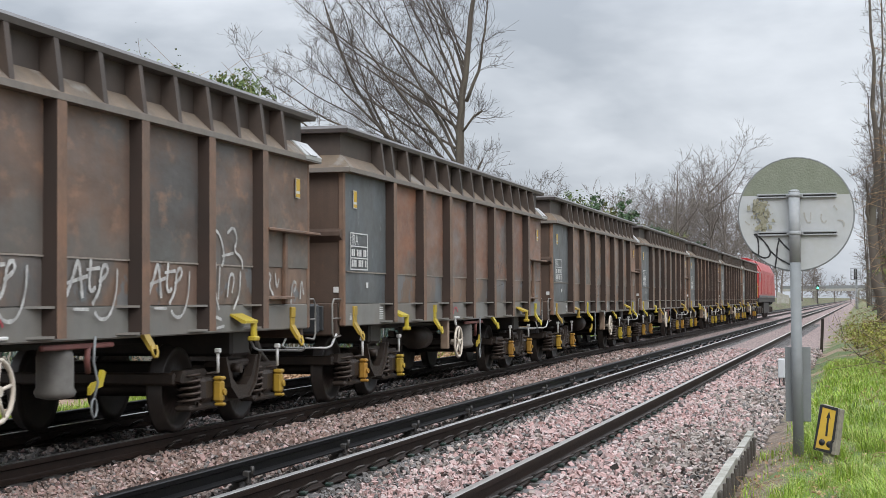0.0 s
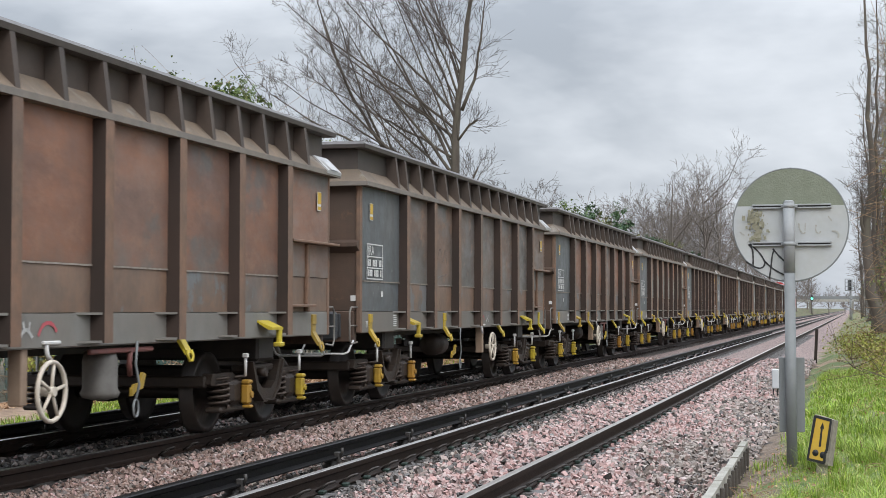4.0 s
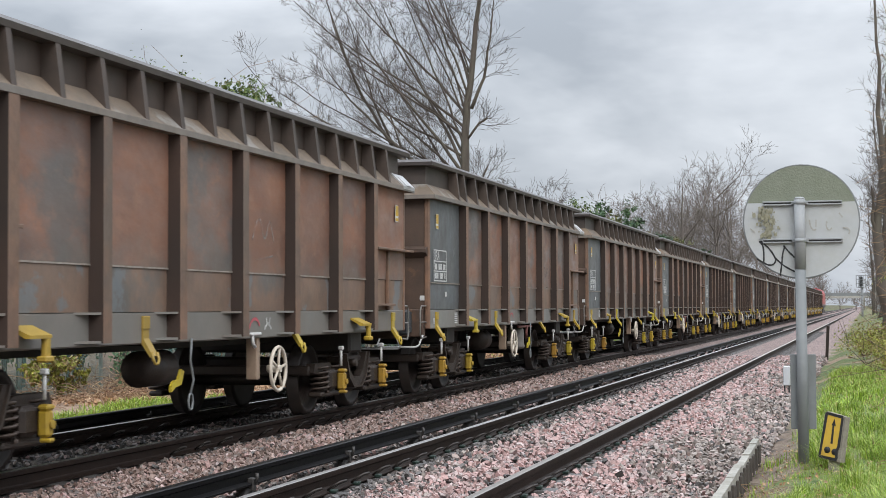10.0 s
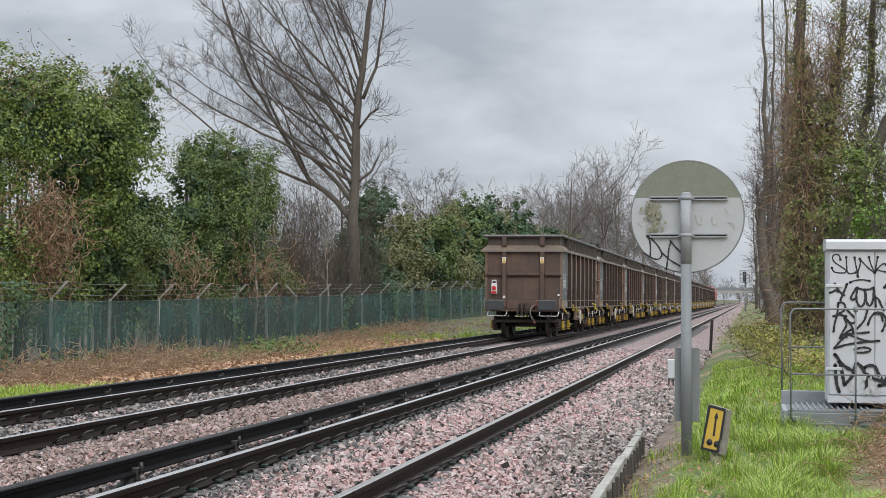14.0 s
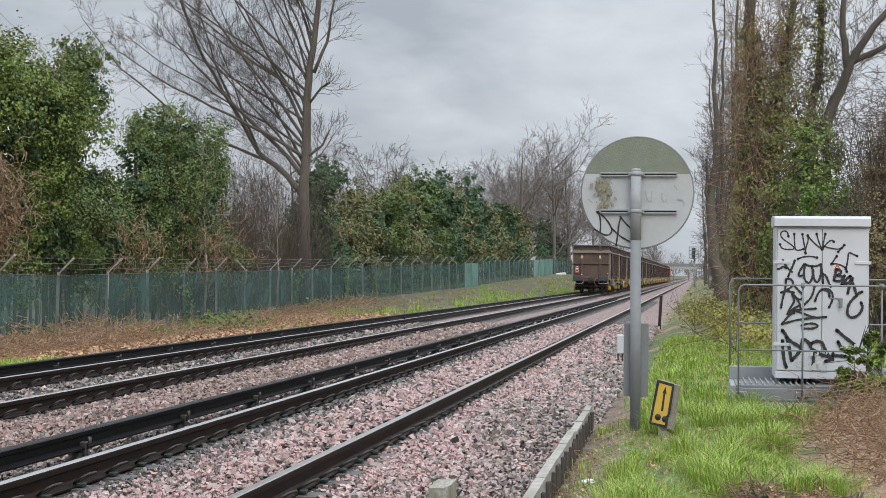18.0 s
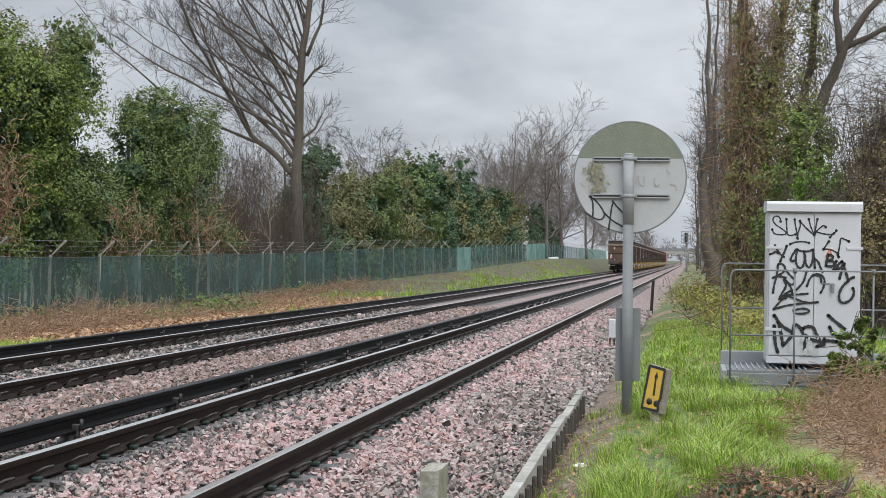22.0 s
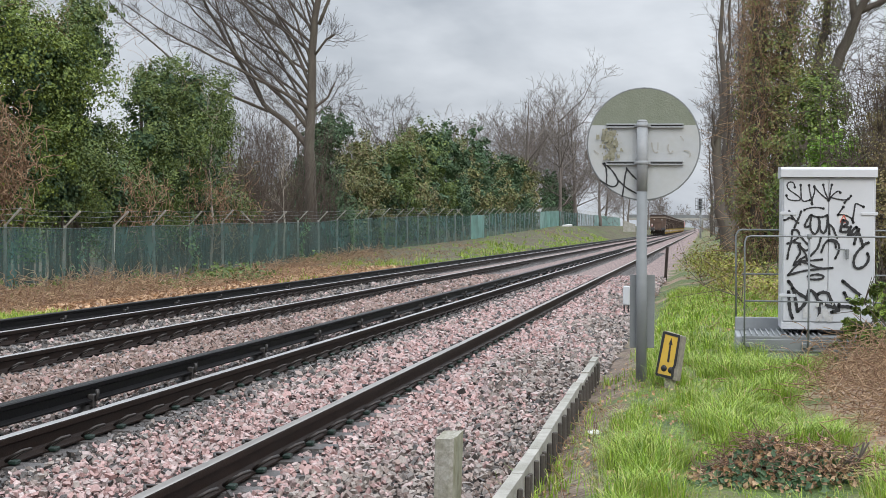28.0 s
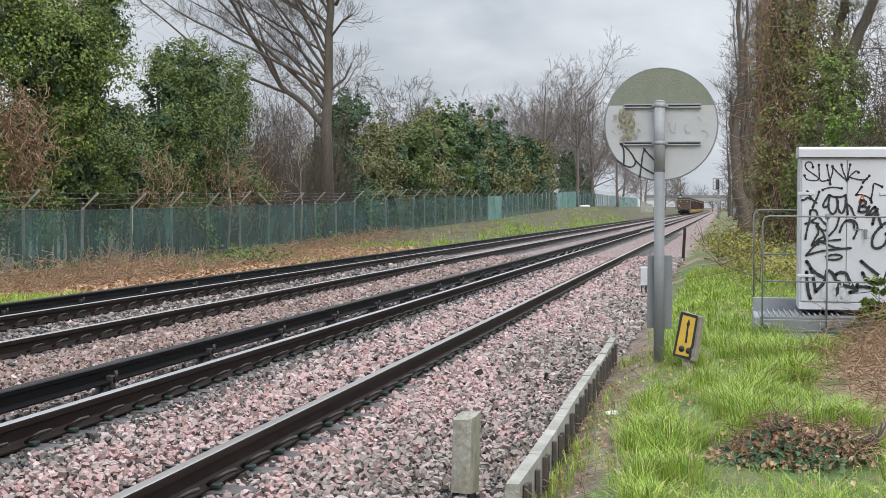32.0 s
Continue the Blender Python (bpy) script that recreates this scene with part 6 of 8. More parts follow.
def build_edging():
    e = thing("edging_wall", "low concrete edging with vertical slabs beside the cess path", "edging")
    pts = [(-0.897, 7.15), (-0.897, 7.9), (-0.908, 9.2), (-0.932, 10.6), (-0.953, 12.3), (-0.972, 13.8), (-0.985, 15.35)]
    ys = np.array([p[1] for p in pts])
    xs = np.array([p[0] for p in pts])
    rng = random.Random(5)
    y, k = 7.15, 0
    while y < 15.3:
        ln = 1.0 if y > 9 else 0.9
        y2 = min(y + ln, 15.35)
        xa, xb = float(np.interp(y, ys, xs)), float(np.interp(y2, ys, xs))
        dz = rng.uniform(-0.012, 0.012)
        mb = MB()
        vs = [(xa - 0.03, y, -0.3), (xa + 0.03, y, -0.3), (xa + 0.03, y, 0.05 + dz), (xa - 0.03, y, 0.05 + dz), (xb - 0.03, y2 - 0.006, -0.3), (xb + 0.03, y2 - 0.006, -0.3), (xb + 0.03, y2 - 0.006, 0.05 + dz), (xb - 0.03, y2 - 0.006, 0.05 + dz)]
        mb.add(vs, [(0, 1, 2, 3), (4, 7, 6, 5), (0, 4, 5, 1), (1, 5, 6, 2), (2, 6, 7, 3), (3, 7, 4, 0)])
        part("slab", mb, M["concrete_cap"], e)
        y = y2
    stave = MB().box(0.0, 0.024, -0.018, 0.018, -0.3, 0.034, 0.005).mesh("stave", M["wood_dark"])
    y = 7.3
    while y < 15.15:
        part("stave", stave, None, e, at=pose(float(np.interp(y, ys, xs)) + 0.031, y, rng.uniform(-0.02, 0.004), 0, 0, rng.uniform(-2, 2)))
        k += 1
        y += 0.13 if k % 3 == 1 else 0.36


def build_small_lineside():
    p = thing("marker_post", "short mossy concrete marker post in the ballast", "post", at=pose(-1.23, 7.9, -0.2, 0, 1.5, -16))
    mb = MB()
    mb.prism([(-0.05, -0.045), (-0.045, -0.05), (0.03, -0.05), (0.047, -0.038), (0.055, -0.02), (0.055, 0.05), (-0.05, 0.05)], 0.08, 0.44, "z")
    mb.v = [(x, y, z + (0.3 * (y + 0.05) + 0.1 * x if z > 0.4 else 0.0)) for x, y, z in mb.v]
    # right and back faces take the mossy colour darkened for shade
    mb.mi = [1 if k in (3, 4, 5) else 0 for k in range(len(mb.f))]
    part("block", mb, [M["post_face"], M["post_moss_shade"]], p)
    mb = MB()
    for x in (-0.04, 0.04):
        mb.box(x - 0.012, x + 0.012, -0.03, 0.03, -0.1, 0.085, 0.003)
    part("foot", mb, M["black"], p, "dark steel feet")
    b = thing("lineside_box", "small pale junction box on short legs beside ballast", "junction box", at=pose(-1.235, 27.0, 0))
    mb = MB()
    mb.box(-0.055, 0.055, -0.08, 0.08, 0.0, 0.31, 0.012)
    part("case", mb, M["cab"], b)
    mb = MB()
    for x in (-0.035, 0.035):
        mb.cyl((x, 0, -0.25), (x, 0, 0.0), 0.014, 6)
    part("leg", mb, M["black"], b)
    t = thing("rusty_stake", "rusty steel stake in the verge", "stake", at=pose(-1.0, 45.0, 0, 2, 3, 0))
    mb = MB()
    mb.box(-0.04, 0.04, -0.04, 0.04, -0.4, 0.75, 0.01)
    part("stake", mb, M["bogie"], t)
    rng = random.Random(2)
    litter = thing("paper_scrap", "scrap of white litter on the path", "litter", at=pose(-0.68, 10.6, -0.06, 8, 3, 20))
    mb = MB()
    mb.box(-0.045, 0.045, -0.03, 0.03, 0.0, 0.012, 0.005)
    mb.box(-0.02, 0.03, -0.02, 0.015, 0.012, 0.022, 0.005)
    part("scrap", mb, M["white"], litter)


def build_signal():
    s = thing("colour_light_signal", "colour-light signal in a round cage on a post", "signal", at=pose(-0.42, 200.0, 0))
    mb = MB()
    mb.cyl((0.1, 0, -0.5), (0.1, 0, 3.5), 0.09, 10)
    part("post", mb, M["galv"], s)
    for z in (3.5, 3.95, 4.4, 4.85):
        part("cage_ring", MB().tube([(0.58 * math.cos(a), 0.58 * math.sin(a), z) for a in np.linspace(0, 2 * math.pi, 17)[:-1]], 0.03, 5, closed=True), M["galv_dull"], s)
    for a in np.linspace(0, 2 * math.pi, 13)[:-1]:
        part("cage_bar", MB().cyl((0.58 * math.cos(a), 0.58 * math.sin(a), 3.5), (0.58 * math.cos(a), 0.58 * math.sin(a), 4.85), 0.022, 5), M["galv_dull"], s)
    part("platform", MB().lathe([(0.1, 3.4), (0.58, 3.47), (0.58, 3.52), (0.1, 3.53)], 16, "z"), M["galv_dull"], s, "round cage floor")
    mb = MB()
    mb.box(-0.2, 0.2, 0.1, 0.35, 3.55, 4.75, 0.04)
    part("head", mb, M["black"], s, "black signal head")
    mb = MB()
    for sx in (-0.15, 0.15):
        mb.cyl((0.1 + sx, -0.35, -0.4), (0.1 + sx, -0.2, 3.5), 0.025, 5)
    for k in range(12):
        z = 0.1 + k * 0.29
        mb.cyl((-0.05, -0.34 + z * 0.04, z), (0.25, -0.34 + z * 0.04, z), 0.015, 5)
    part("ladder", mb, M["galv"], s)
    g = thing("far_signal", "distant signal post showing a green light", "signal", at=pose(-10.0, 415.0, 0))
    mb = MB()
    mb.cyl((0, 0, -0.5), (0, 0, 4.6), 0.1, 8)
    mb.box(-0.3, 0.3, -0.1, 0.15, 3.3, 4.7, 0.05)
    part("post", mb, M["black"], g)
    gm = bpy.data.materials.new("green_signal_light")
    gm.use_nodes = True
    nb = gm.node_tree.nodes["Principled BSDF"]
    nb.inputs["Base Color"].default_value = (0.05, 0.6, 0.35, 1)
    nb.inputs["Emission Color"].default_value, nb.inputs["Emission Strength"].default_value = (0.12, 0.95, 0.5, 1), 3.0
    mb = MB()
    mb.lathe([(0.3, -0.12), (0.3, -0.2), (0.1, -0.24)], 14, "y", (0, 0, 3.9))
    part("lens", mb, gm, g, "lit green lens")
    h = thing("relay_hut", "small pale relay hut beside the line", "hut", at=pose(0.8, 200.0, 0.6))
    mb = MB()
    mb.box(0.0, 2.4, 0.0, 2.4, -0.5, 3.1, 0.03)
    part("wall", mb, M["concrete_pale"], h)
    mb = MB()
    mb.box(-0.1, 2.5, -0.1, 2.5, 3.1, 3.22, 0.02)
    part("roof", mb, M["galv_dull"], h)
    mb = MB()
    mb.box(0.5, 1.3, -0.02, 0.0, 0.0, 2.0, 0.01)
    part("door", mb, M["galv"], h)
    a = thing("abutment_wall", "sloping pale concrete wall at the end of the bank", "wall", at=pose(-11.3, 250.0, 0))
    mb = MB()
    mb.prism([(-0.7, 0.6), (1.1, 0.6), (1.1, 1.75), (0.3, 1.95), (-0.4, 2.3), (-0.7, 2.35)], 0.0, 0.35, "y")
    part("wall", mb, M["concrete_pale"], a)
    w = thing("broken_slab", "pale broken concrete slab lying on the bank", "slab", at=pose(-15.2, 185.0, float(ground_z(-15.2, 185.0)), 4, -6, 20))
    part("slab", MB().box(-0.55, 0.55, -0.3, 0.3, -0.05, 0.2, 0.05), M["white"], w)
    b = thing("footbridge", "distant grey bridge across the railway", "bridge", at=pose(0, 480.0, 0))
    mb = MB()
    mb.box(-22, 14, -1.2, 1.2, 3.4, 4.1, 0.05)
    part("deck", mb, M["concrete_pale"], b)
    for yy in (-1.25, 1.2):
        mb = MB()
        mb.box(-22, 14, yy, yy + 0.06, 4.1, 5.0, 0.01)
        part("parapet", mb, M["galv_dull"], b)
    for x in (-12.0, -0.5, 9.0):
        mb = MB()
        mb.box(x - 0.5, x + 0.5, -1.0, 1.0, -1.0, 3.4, 0.05)
        part("pier", mb, M["concrete"], b)


def netting_material(name, col, alpha):
    m = mat(name, col, 0.7, 0, tuple(c * 0.6 for c in col), 1.2, 0.6, stain=tuple(c * 1.5 for c in col), stain_scale=0.5, stain_amount=0.4,
            rand=[col, tuple(c * 0.7 for c in col), tuple(min(1, c * 1.35) for c in col)])
    nt = m.node_tree
    b = nt.nodes["Principled BSDF"]
    n = nt.nodes.new("ShaderNodeTexNoise")
    n.inputs["Scale"].default_value, n.inputs["Detail"].default_value = 0.9, 6
    r = nt.nodes.new("ShaderNodeMapRange")
    r.inputs[1].default_value, r.inputs[2].default_value, r.inputs[3].default_value, r.inputs[4].default_value = 0.35, 0.65, alpha - 0.16, alpha + 0.14
    nt.links.new(nt.nodes.new("ShaderNodeTexCoord").outputs["Object"], n.inputs["Vector"])
    nt.links.new(n.outputs[0], r.inputs[0])
    nt.links.new(r.outputs[0], b.inputs["Alpha"])
    return m


def build_fence():
    """A chain-link fence with green netting, concrete posts with cranked tops and barbed wire."""
    M["net"] = netting_material("green_netting", (0.046, 0.118, 0.105), 0.58)
    M["net_pale"] = netting_material("pale_green_netting", (0.15, 0.31, 0.27), 0.85)
    f = thing("boundary_fence", "green-netted chain-link fence with cranked concrete posts", "fence")
    rng = random.Random(11)
    post = MB()
    post.box(-0.035, 0.035, -0.035, 0.035, -0.4, 1.78, 0.01)
    post.prism([(-0.035, 1.72), (0.035, 1.76), (0.42, 2.14), (0.385, 2.18)], -0.028, 0.028, "y")
    post_mesh = post.mesh("fence_post", M["concrete_pale"])
    y, prev = 22.7, None
    while y < 330:
        z = float(ground_z(FENCE_X, y))
        part("fence_post", post_mesh, None, f, at=pose(FENCE_X, y, z, rng.uniform(-1.5, 1.5), rng.uniform(-1.5, 1.5), 180 if rng.random() < 0.12 else 0))
        if prev is not None:
            pale = 118 < y < 126 or 168 < y < 190 or y > 250
            mb = MB()
            n = 6
            vs, fs = [], []
            for i in range(n + 1):
                t = i / n
                yy, zz = prev[0] + (y - prev[0]) * t, prev[1] + (z - prev[1]) * t
                sag = 0.02 * math.sin(math.pi * t) * rng.uniform(0.3, 1.5)
                vs += [(FENCE_X + 0.06 + sag, yy, zz - 0.05), (FENCE_X + 0.06 + sag * 2, yy, zz + 0.85), (FENCE_X + 0.06, yy, zz + 1.72 - sag)]
            for i in range(n):
                fs += [(i * 3, i * 3 + 3, i * 3 + 4, i * 3 + 1), (i * 3 + 1, i * 3 + 4, i * 3 + 5, i * 3 + 2)]
            mb.add(vs, fs, True)
            part("netting", mb, M["net_pale"] if pale else M["net"], f, "pale turquoise netting" if pale else "")
            if y < 110:
                mb = MB()
                for dx, dz in ((0.12, 1.88), (0.26, 2.02), (0.4, 2.16)):
                    mb.tube([(FENCE_X + dx, prev[0], prev[1] + dz), (FENCE_X + dx, (prev[0] + y) / 2, (prev[1] + z) / 2 + dz - 0.04), (FENCE_X + dx, y, z + dz)], 0.006, 3)
                mb.tube([(FENCE_X + 0.07, prev[0], prev[1] + 1.7), (FENCE_X + 0.07, y, z + 1.7)], 0.006, 3)
                part("barbed_wire", mb, M["galv_dull"], f)
        prev = (y, z)
        y += 3.6


build_round_sign()
build_marker()
build_cabinet()
build_edging()
build_small_lineside()
build_signal()
build_fence()


# ---------------------------------------------------------------- plants
M["bark"] = mat("bark", (0.110, 0.090, 0.074), 0.85, 0, (0.061, 0.049, 0.041), 7, 0.7, stain=(0.132, 0.127, 0.090), stain_scale=1.5, stain_amount=0.5, bump=0.6, bump_scale=14, stretch=(1, 1, 0.3))
# distant twigs, paler and greyer than near ones: haze put into the colour
M["far_twig_hazed"] = mat("far_twig_hazed", (0.168, 0.142, 0.126), 0.9, 0, (0.126, 0.106, 0.092), 0.5, 0.6)
M["twig"] = mat("twig", (0.101, 0.084, 0.072), 0.85, 0, (0.066, 0.053, 0.044), 3, 0.6)
M["twig_brown"] = mat("brown_stem", (0.1, 0.07, 0.052), 0.85, 0, (0.06, 0.045, 0.036), 3, 0.6, island=[(0.1, 0.07, 0.052), (0.07, 0.052, 0.04), (0.14, 0.11, 0.085), (0.085, 0.07, 0.055)])
M["bramble"] = mat("dead_bramble", (0.244, 0.153, 0.088), 0.85, 0, (0.134, 0.083, 0.050), 5, 0.6, island=[(0.384, 0.248, 0.141), (0.238, 0.142, 0.083), (0.494, 0.354, 0.215), (0.293, 0.177, 0.108), (0.183, 0.098, 0.066)])
M["ivy"] = mat("ivy_leaf", (0.05, 0.085, 0.03), 0.58, 0, spec=0.3, island=[(0.075, 0.12, 0.036), (0.13, 0.175, 0.044), (0.09, 0.14, 0.046), (0.18, 0.225, 0.055), (0.05, 0.085, 0.036), (0.15, 0.19, 0.055), (0.06, 0.105, 0.04)])
M["ivy_light"] = mat("light_ivy_leaf", (0.077, 0.126, 0.033), 0.58, 0, spec=0.3, island=[(0.099, 0.150, 0.032), (0.163, 0.218, 0.043), (0.073, 0.116, 0.030), (0.224, 0.281, 0.057), (0.129, 0.179, 0.043), (0.060, 0.102, 0.033)])
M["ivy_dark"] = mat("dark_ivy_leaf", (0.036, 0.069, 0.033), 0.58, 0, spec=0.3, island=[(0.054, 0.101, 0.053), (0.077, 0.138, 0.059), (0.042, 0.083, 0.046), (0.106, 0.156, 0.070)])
M["ivy_hang"] = mat("hanging_ivy_leaf", (0.12, 0.14, 0.05), 0.6, 0, spec=0.3, island=[(0.16, 0.2, 0.06), (0.24, 0.26, 0.08), (0.12, 0.155, 0.055), (0.3, 0.29, 0.1), (0.1, 0.13, 0.05), (0.2, 0.15, 0.08), (0.34, 0.33, 0.11)])
M["olive"] = mat("olive_leaf", (0.12, 0.12, 0.04), 0.58, 0, spec=0.3, island=[(0.160, 0.168, 0.056), (0.224, 0.208, 0.072), (0.136, 0.128, 0.064), (0.256, 0.240, 0.080), (0.192, 0.152, 0.080)])
M["bright_leaf"] = mat("bright_leaf", (0.12, 0.2, 0.03), 0.58, 0, spec=0.3, island=[(0.160, 0.288, 0.048), (0.240, 0.384, 0.056), (0.128, 0.240, 0.048)])
M["yellow_leaf"] = mat("yellow_green_leaf", (0.25, 0.27, 0.06), 0.6, 0, spec=0.3, island=[(0.25, 0.27, 0.05), (0.33, 0.32, 0.06), (0.18, 0.22, 0.05), (0.28, 0.2, 0.08), (0.2, 0.15, 0.08)])
M["grass"] = mat("grass_blade", (0.16, 0.28, 0.04), 0.5, 0, spec=0.35, island=[(0.17, 0.29, 0.024), (0.27, 0.42, 0.03), (0.08, 0.15, 0.024), (0.37, 0.5, 0.05), (0.2, 0.29, 0.045), (0.46, 0.42, 0.16), (0.2, 0.34, 0.028), (0.12, 0.2, 0.028)])
M["hedge"] = mat("hedge_leaf", (0.110, 0.131, 0.061), 0.6, 0, spec=0.3, island=[(0.130, 0.145, 0.056), (0.170, 0.181, 0.066), (0.095, 0.115, 0.052), (0.220, 0.210, 0.082), (0.190, 0.150, 0.086), (0.150, 0.165, 0.056), (0.080, 0.100, 0.046)])
M["brown_bush"] = mat("brown_green_leaf", (0.182, 0.150, 0.066), 0.6, 0, spec=0.3, island=[(0.195, 0.156, 0.072), (0.247, 0.200, 0.083), (0.143, 0.125, 0.055), (0.221, 0.150, 0.083), (0.260, 0.250, 0.088), (0.169, 0.112, 0.066)])
M["dead_leaf"] = mat("dead_leaf", (0.336, 0.215, 0.126), 0.8, 0, island=[(0.432, 0.271, 0.163), (0.324, 0.192, 0.110), (0.540, 0.373, 0.231), (0.240, 0.147, 0.089), (0.468, 0.266, 0.131)])


def leaves_mesh(name, pos, nrm, size, material, rng):
    """Many small folded leaves at places with outward directions."""
    n = len(pos)
    up = rng.normal(size=(n, 3))
    nrm = nrm / (np.linalg.norm(nrm, axis=1, keepdims=True) + 1e-9)
    u = np.cross(nrm, up)
    u /= np.linalg.norm(u, axis=1, keepdims=True) + 1e-9
    w = np.cross(nrm, u)
    s = size[:, None]
    v = np.stack([pos - w * s * 0.55, pos + u * s * 0.42 + nrm * s * 0.12, pos + w * s * 0.6 - nrm * s * 0.1, pos - u * s * 0.42 + nrm * s * 0.12], 1).reshape(-1, 3)
    b = np.arange(n)[:, None] * 4
    f = np.concatenate([b + [0, 1, 2], b + [0, 2, 3]], 1).reshape(-1, 3)
    return raw_mesh(name, v, f, material)


def clumps(rng, blobs, n, size, spread=0.32, fill=0.25):
    """Leaf places on lumpy blobs: (x, y, z, rx, ry, rz) each."""
    blobs = np.array(blobs, float)
    area = (blobs[:, 3] * blobs[:, 5] + blobs[:, 4] * blobs[:, 5])
    P, Nn = [], []
    for bl, k in zip(blobs, (n * area / area.sum()).astype(int)):
        nc = max(8, int(k / 55))
        d = rng.normal(size=(nc, 3))
        d /= np.linalg.norm(d, axis=1, keepdims=True)
        rad = rng.uniform(0.72, 1.08, (nc, 1))
        c = bl[:3] + d * bl[3:] * rad
        which = rng.integers(0, nc, k)
        off = rng.normal(size=(k, 3)) * spread * np.minimum(1.0, bl[3:].mean() / 2.2) * rng.uniform(0.5, 1.3, (nc, 1))[which]
        p = c[which] + off
        nn = d[which] * 0.9 + off * 1.2 + rng.normal(size=(k, 3)) * 0.5 + [0, 0, 0.5]
        inner = rng.random(k) < fill
        p[inner] = bl[:3] + (p[inner] - bl[:3]) * rng.uniform(0.45, 0.85, (inner.sum(), 1))
        P.append(p)
        Nn.append(nn)
    P, Nn = np.concatenate(P), np.concatenate(Nn)
    return P, Nn, size * rng.uniform(0.6, 1.35, len(P))


def sticks_mesh(name, p0, p1, r0, r1, material, k=3):
    """Straight tapered pieces as thin prisms."""
    p0, p1 = np.asarray(p0, float), np.asarray(p1, float)
    r0, r1 = np.asarray(r0, float), np.asarray(r1, float)
    d = p1 - p0
    d /= np.linalg.norm(d, axis=1, keepdims=True) + 1e-9
    ref = np.where(np.abs(d[:, 2:3]) < 0.9, [[0, 0, 1.0]], [[1.0, 0, 0]])
    u = np.cross(d, ref)
    u /= np.linalg.norm(u, axis=1, keepdims=True) + 1e-9
    w = np.cross(d, u)
    ang = 2 * np.pi * np.arange(k) / k
    ring = u[:, None] * np.cos(ang)[None, :, None] + w[:, None] * np.sin(ang)[None, :, None]
    v = np.concatenate([p0[:, None] + ring * r0[:, None, None], p1[:, None] + ring * r1[:, None, None]], 1).reshape(-1, 3)
    b = np.arange(len(p0))[:, None] * 2 * k
    f = np.concatenate([b + [j, (j + 1) % k, k + (j + 1) % k, k + j] for j in range(k)], 1).reshape(-1, 4)
    return raw_mesh(name, v, f, material, True)


class Tree:
    """Collects limbs (thick) and twigs (thin) of one bare tree."""

    def __init__(self, seed):
        self.rng = random.Random(seed)
        self.limb, self.twig, self.poly = [], [], []

    def line(self, pts, r0, r1):
        pts = [Vector(p) for p in pts]
        q = [pts[0]]
        for a, b2 in zip(pts, pts[1:]):
            q += [a * 0.67 + b2 * 0.33 + Vector([self.rng.gauss(0, 0.012 * (b2 - a).length) for _ in range(3)]), a * 0.33 + b2 * 0.67 + Vector([self.rng.gauss(0, 0.012 * (b2 - a).length) for _ in range(3)]), b2]
        n = len(q) - 1
        for i in range(n):
            ra, rb = r0 + (r1 - r0) * i / n, r0 + (r1 - r0) * (i + 1) / n
            if ra <= 0.035:
                self.twig.append((q[i], q[i + 1], ra, rb))
        run = [(p, r0 + (r1 - r0) * i / n) for i, p in enumerate(q)]
        run = [e for i, e in enumerate(run) if i == 0 or run[i - 1][1] > 0.035]
        if r0 > 0.035:
            self.poly.append(run)
        return q

    def sprout(self, p, d, length, r, depth, spread=0.55, up=0.12, kids=3, tip=0.006):
        """A branch that forks into finer ones."""
        rng = self.rng
        n = 4 if depth > 1 else 3 if depth > 0 else 2
        q, dd = Vector(p), Vector(d).normalized()
        for i in range(n):
            dd = (dd + Vector((rng.gauss(0, 0.26), rng.gauss(0, 0.26), rng.gauss(0, 0.22) + up * 0.5))).normalized()
            nx = q + dd * length / n
            ra, rb = r * (1 - 0.55 * i / n), r * (1 - 0.55 * (i + 1) / n)
            (self.limb if ra > 0.035 else self.twig).append((q.copy(), nx.copy(), max(ra, tip), max(rb, tip)))
            q = nx
            if depth > 0:
                for _ in range(kids if i else kids - 1):
                    if rng.random() < 0.62:
                        side = dd.cross(Vector((rng.gauss(0, 1), rng.gauss(0, 1), rng.gauss(0, 1)))).normalized()
                        nd = (dd * (1 - spread * 0.5) + side * spread * rng.uniform(0.6, 1.3) + Vector((0, 0, up))).normalized()
                        self.sprout(q, nd, length * rng.uniform(0.42, 0.68), r * 0.42, depth - 1, spread, up, kids, tip)

    def clothe(self, pts, r, every, length, depth, spread=0.7, up=0.2, start=0.15, kids=3, tip=0.006, bias=(0, 0, 0)):
        """Side branches along a limb."""
        n = len(pts)
        for i in range(int(n * start), n):
            for _ in range(every):
                d = (pts[min(i + 1, n - 1)] - pts[max(i - 1, 0)]).normalized()
                side = d.cross(Vector((self.rng.gauss(0, 1), self.rng.gauss(0, 1), self.rng.gauss(0, 1)))).normalized()
                k = 1 - 0.5 * i / n
                self.sprout(pts[i], (d * 0.6 + side * spread + Vector((0, 0, up)) + Vector(bias)).normalized(), length * k * self.rng.uniform(0.6, 1.25), r * k, depth, 0.55, 0.12, kids, tip)

    def build(self, name, label, bark="bark", twig="twig"):
        t = thing(name, label, "tree")
        mb = MB()
        for run in self.poly:
            mb.tube([p for p, _ in run], [r for _, r in run], 9)
        if mb.v:
            part("trunk", mb, M[bark], t)
        segs = self.twig + self.limb
        if segs:
            a = [np.array([s[j] for s in segs], float) for j in range(4)]
            part("crown", sticks_mesh("crown", *a, M[twig], 3), None, t)
        return t


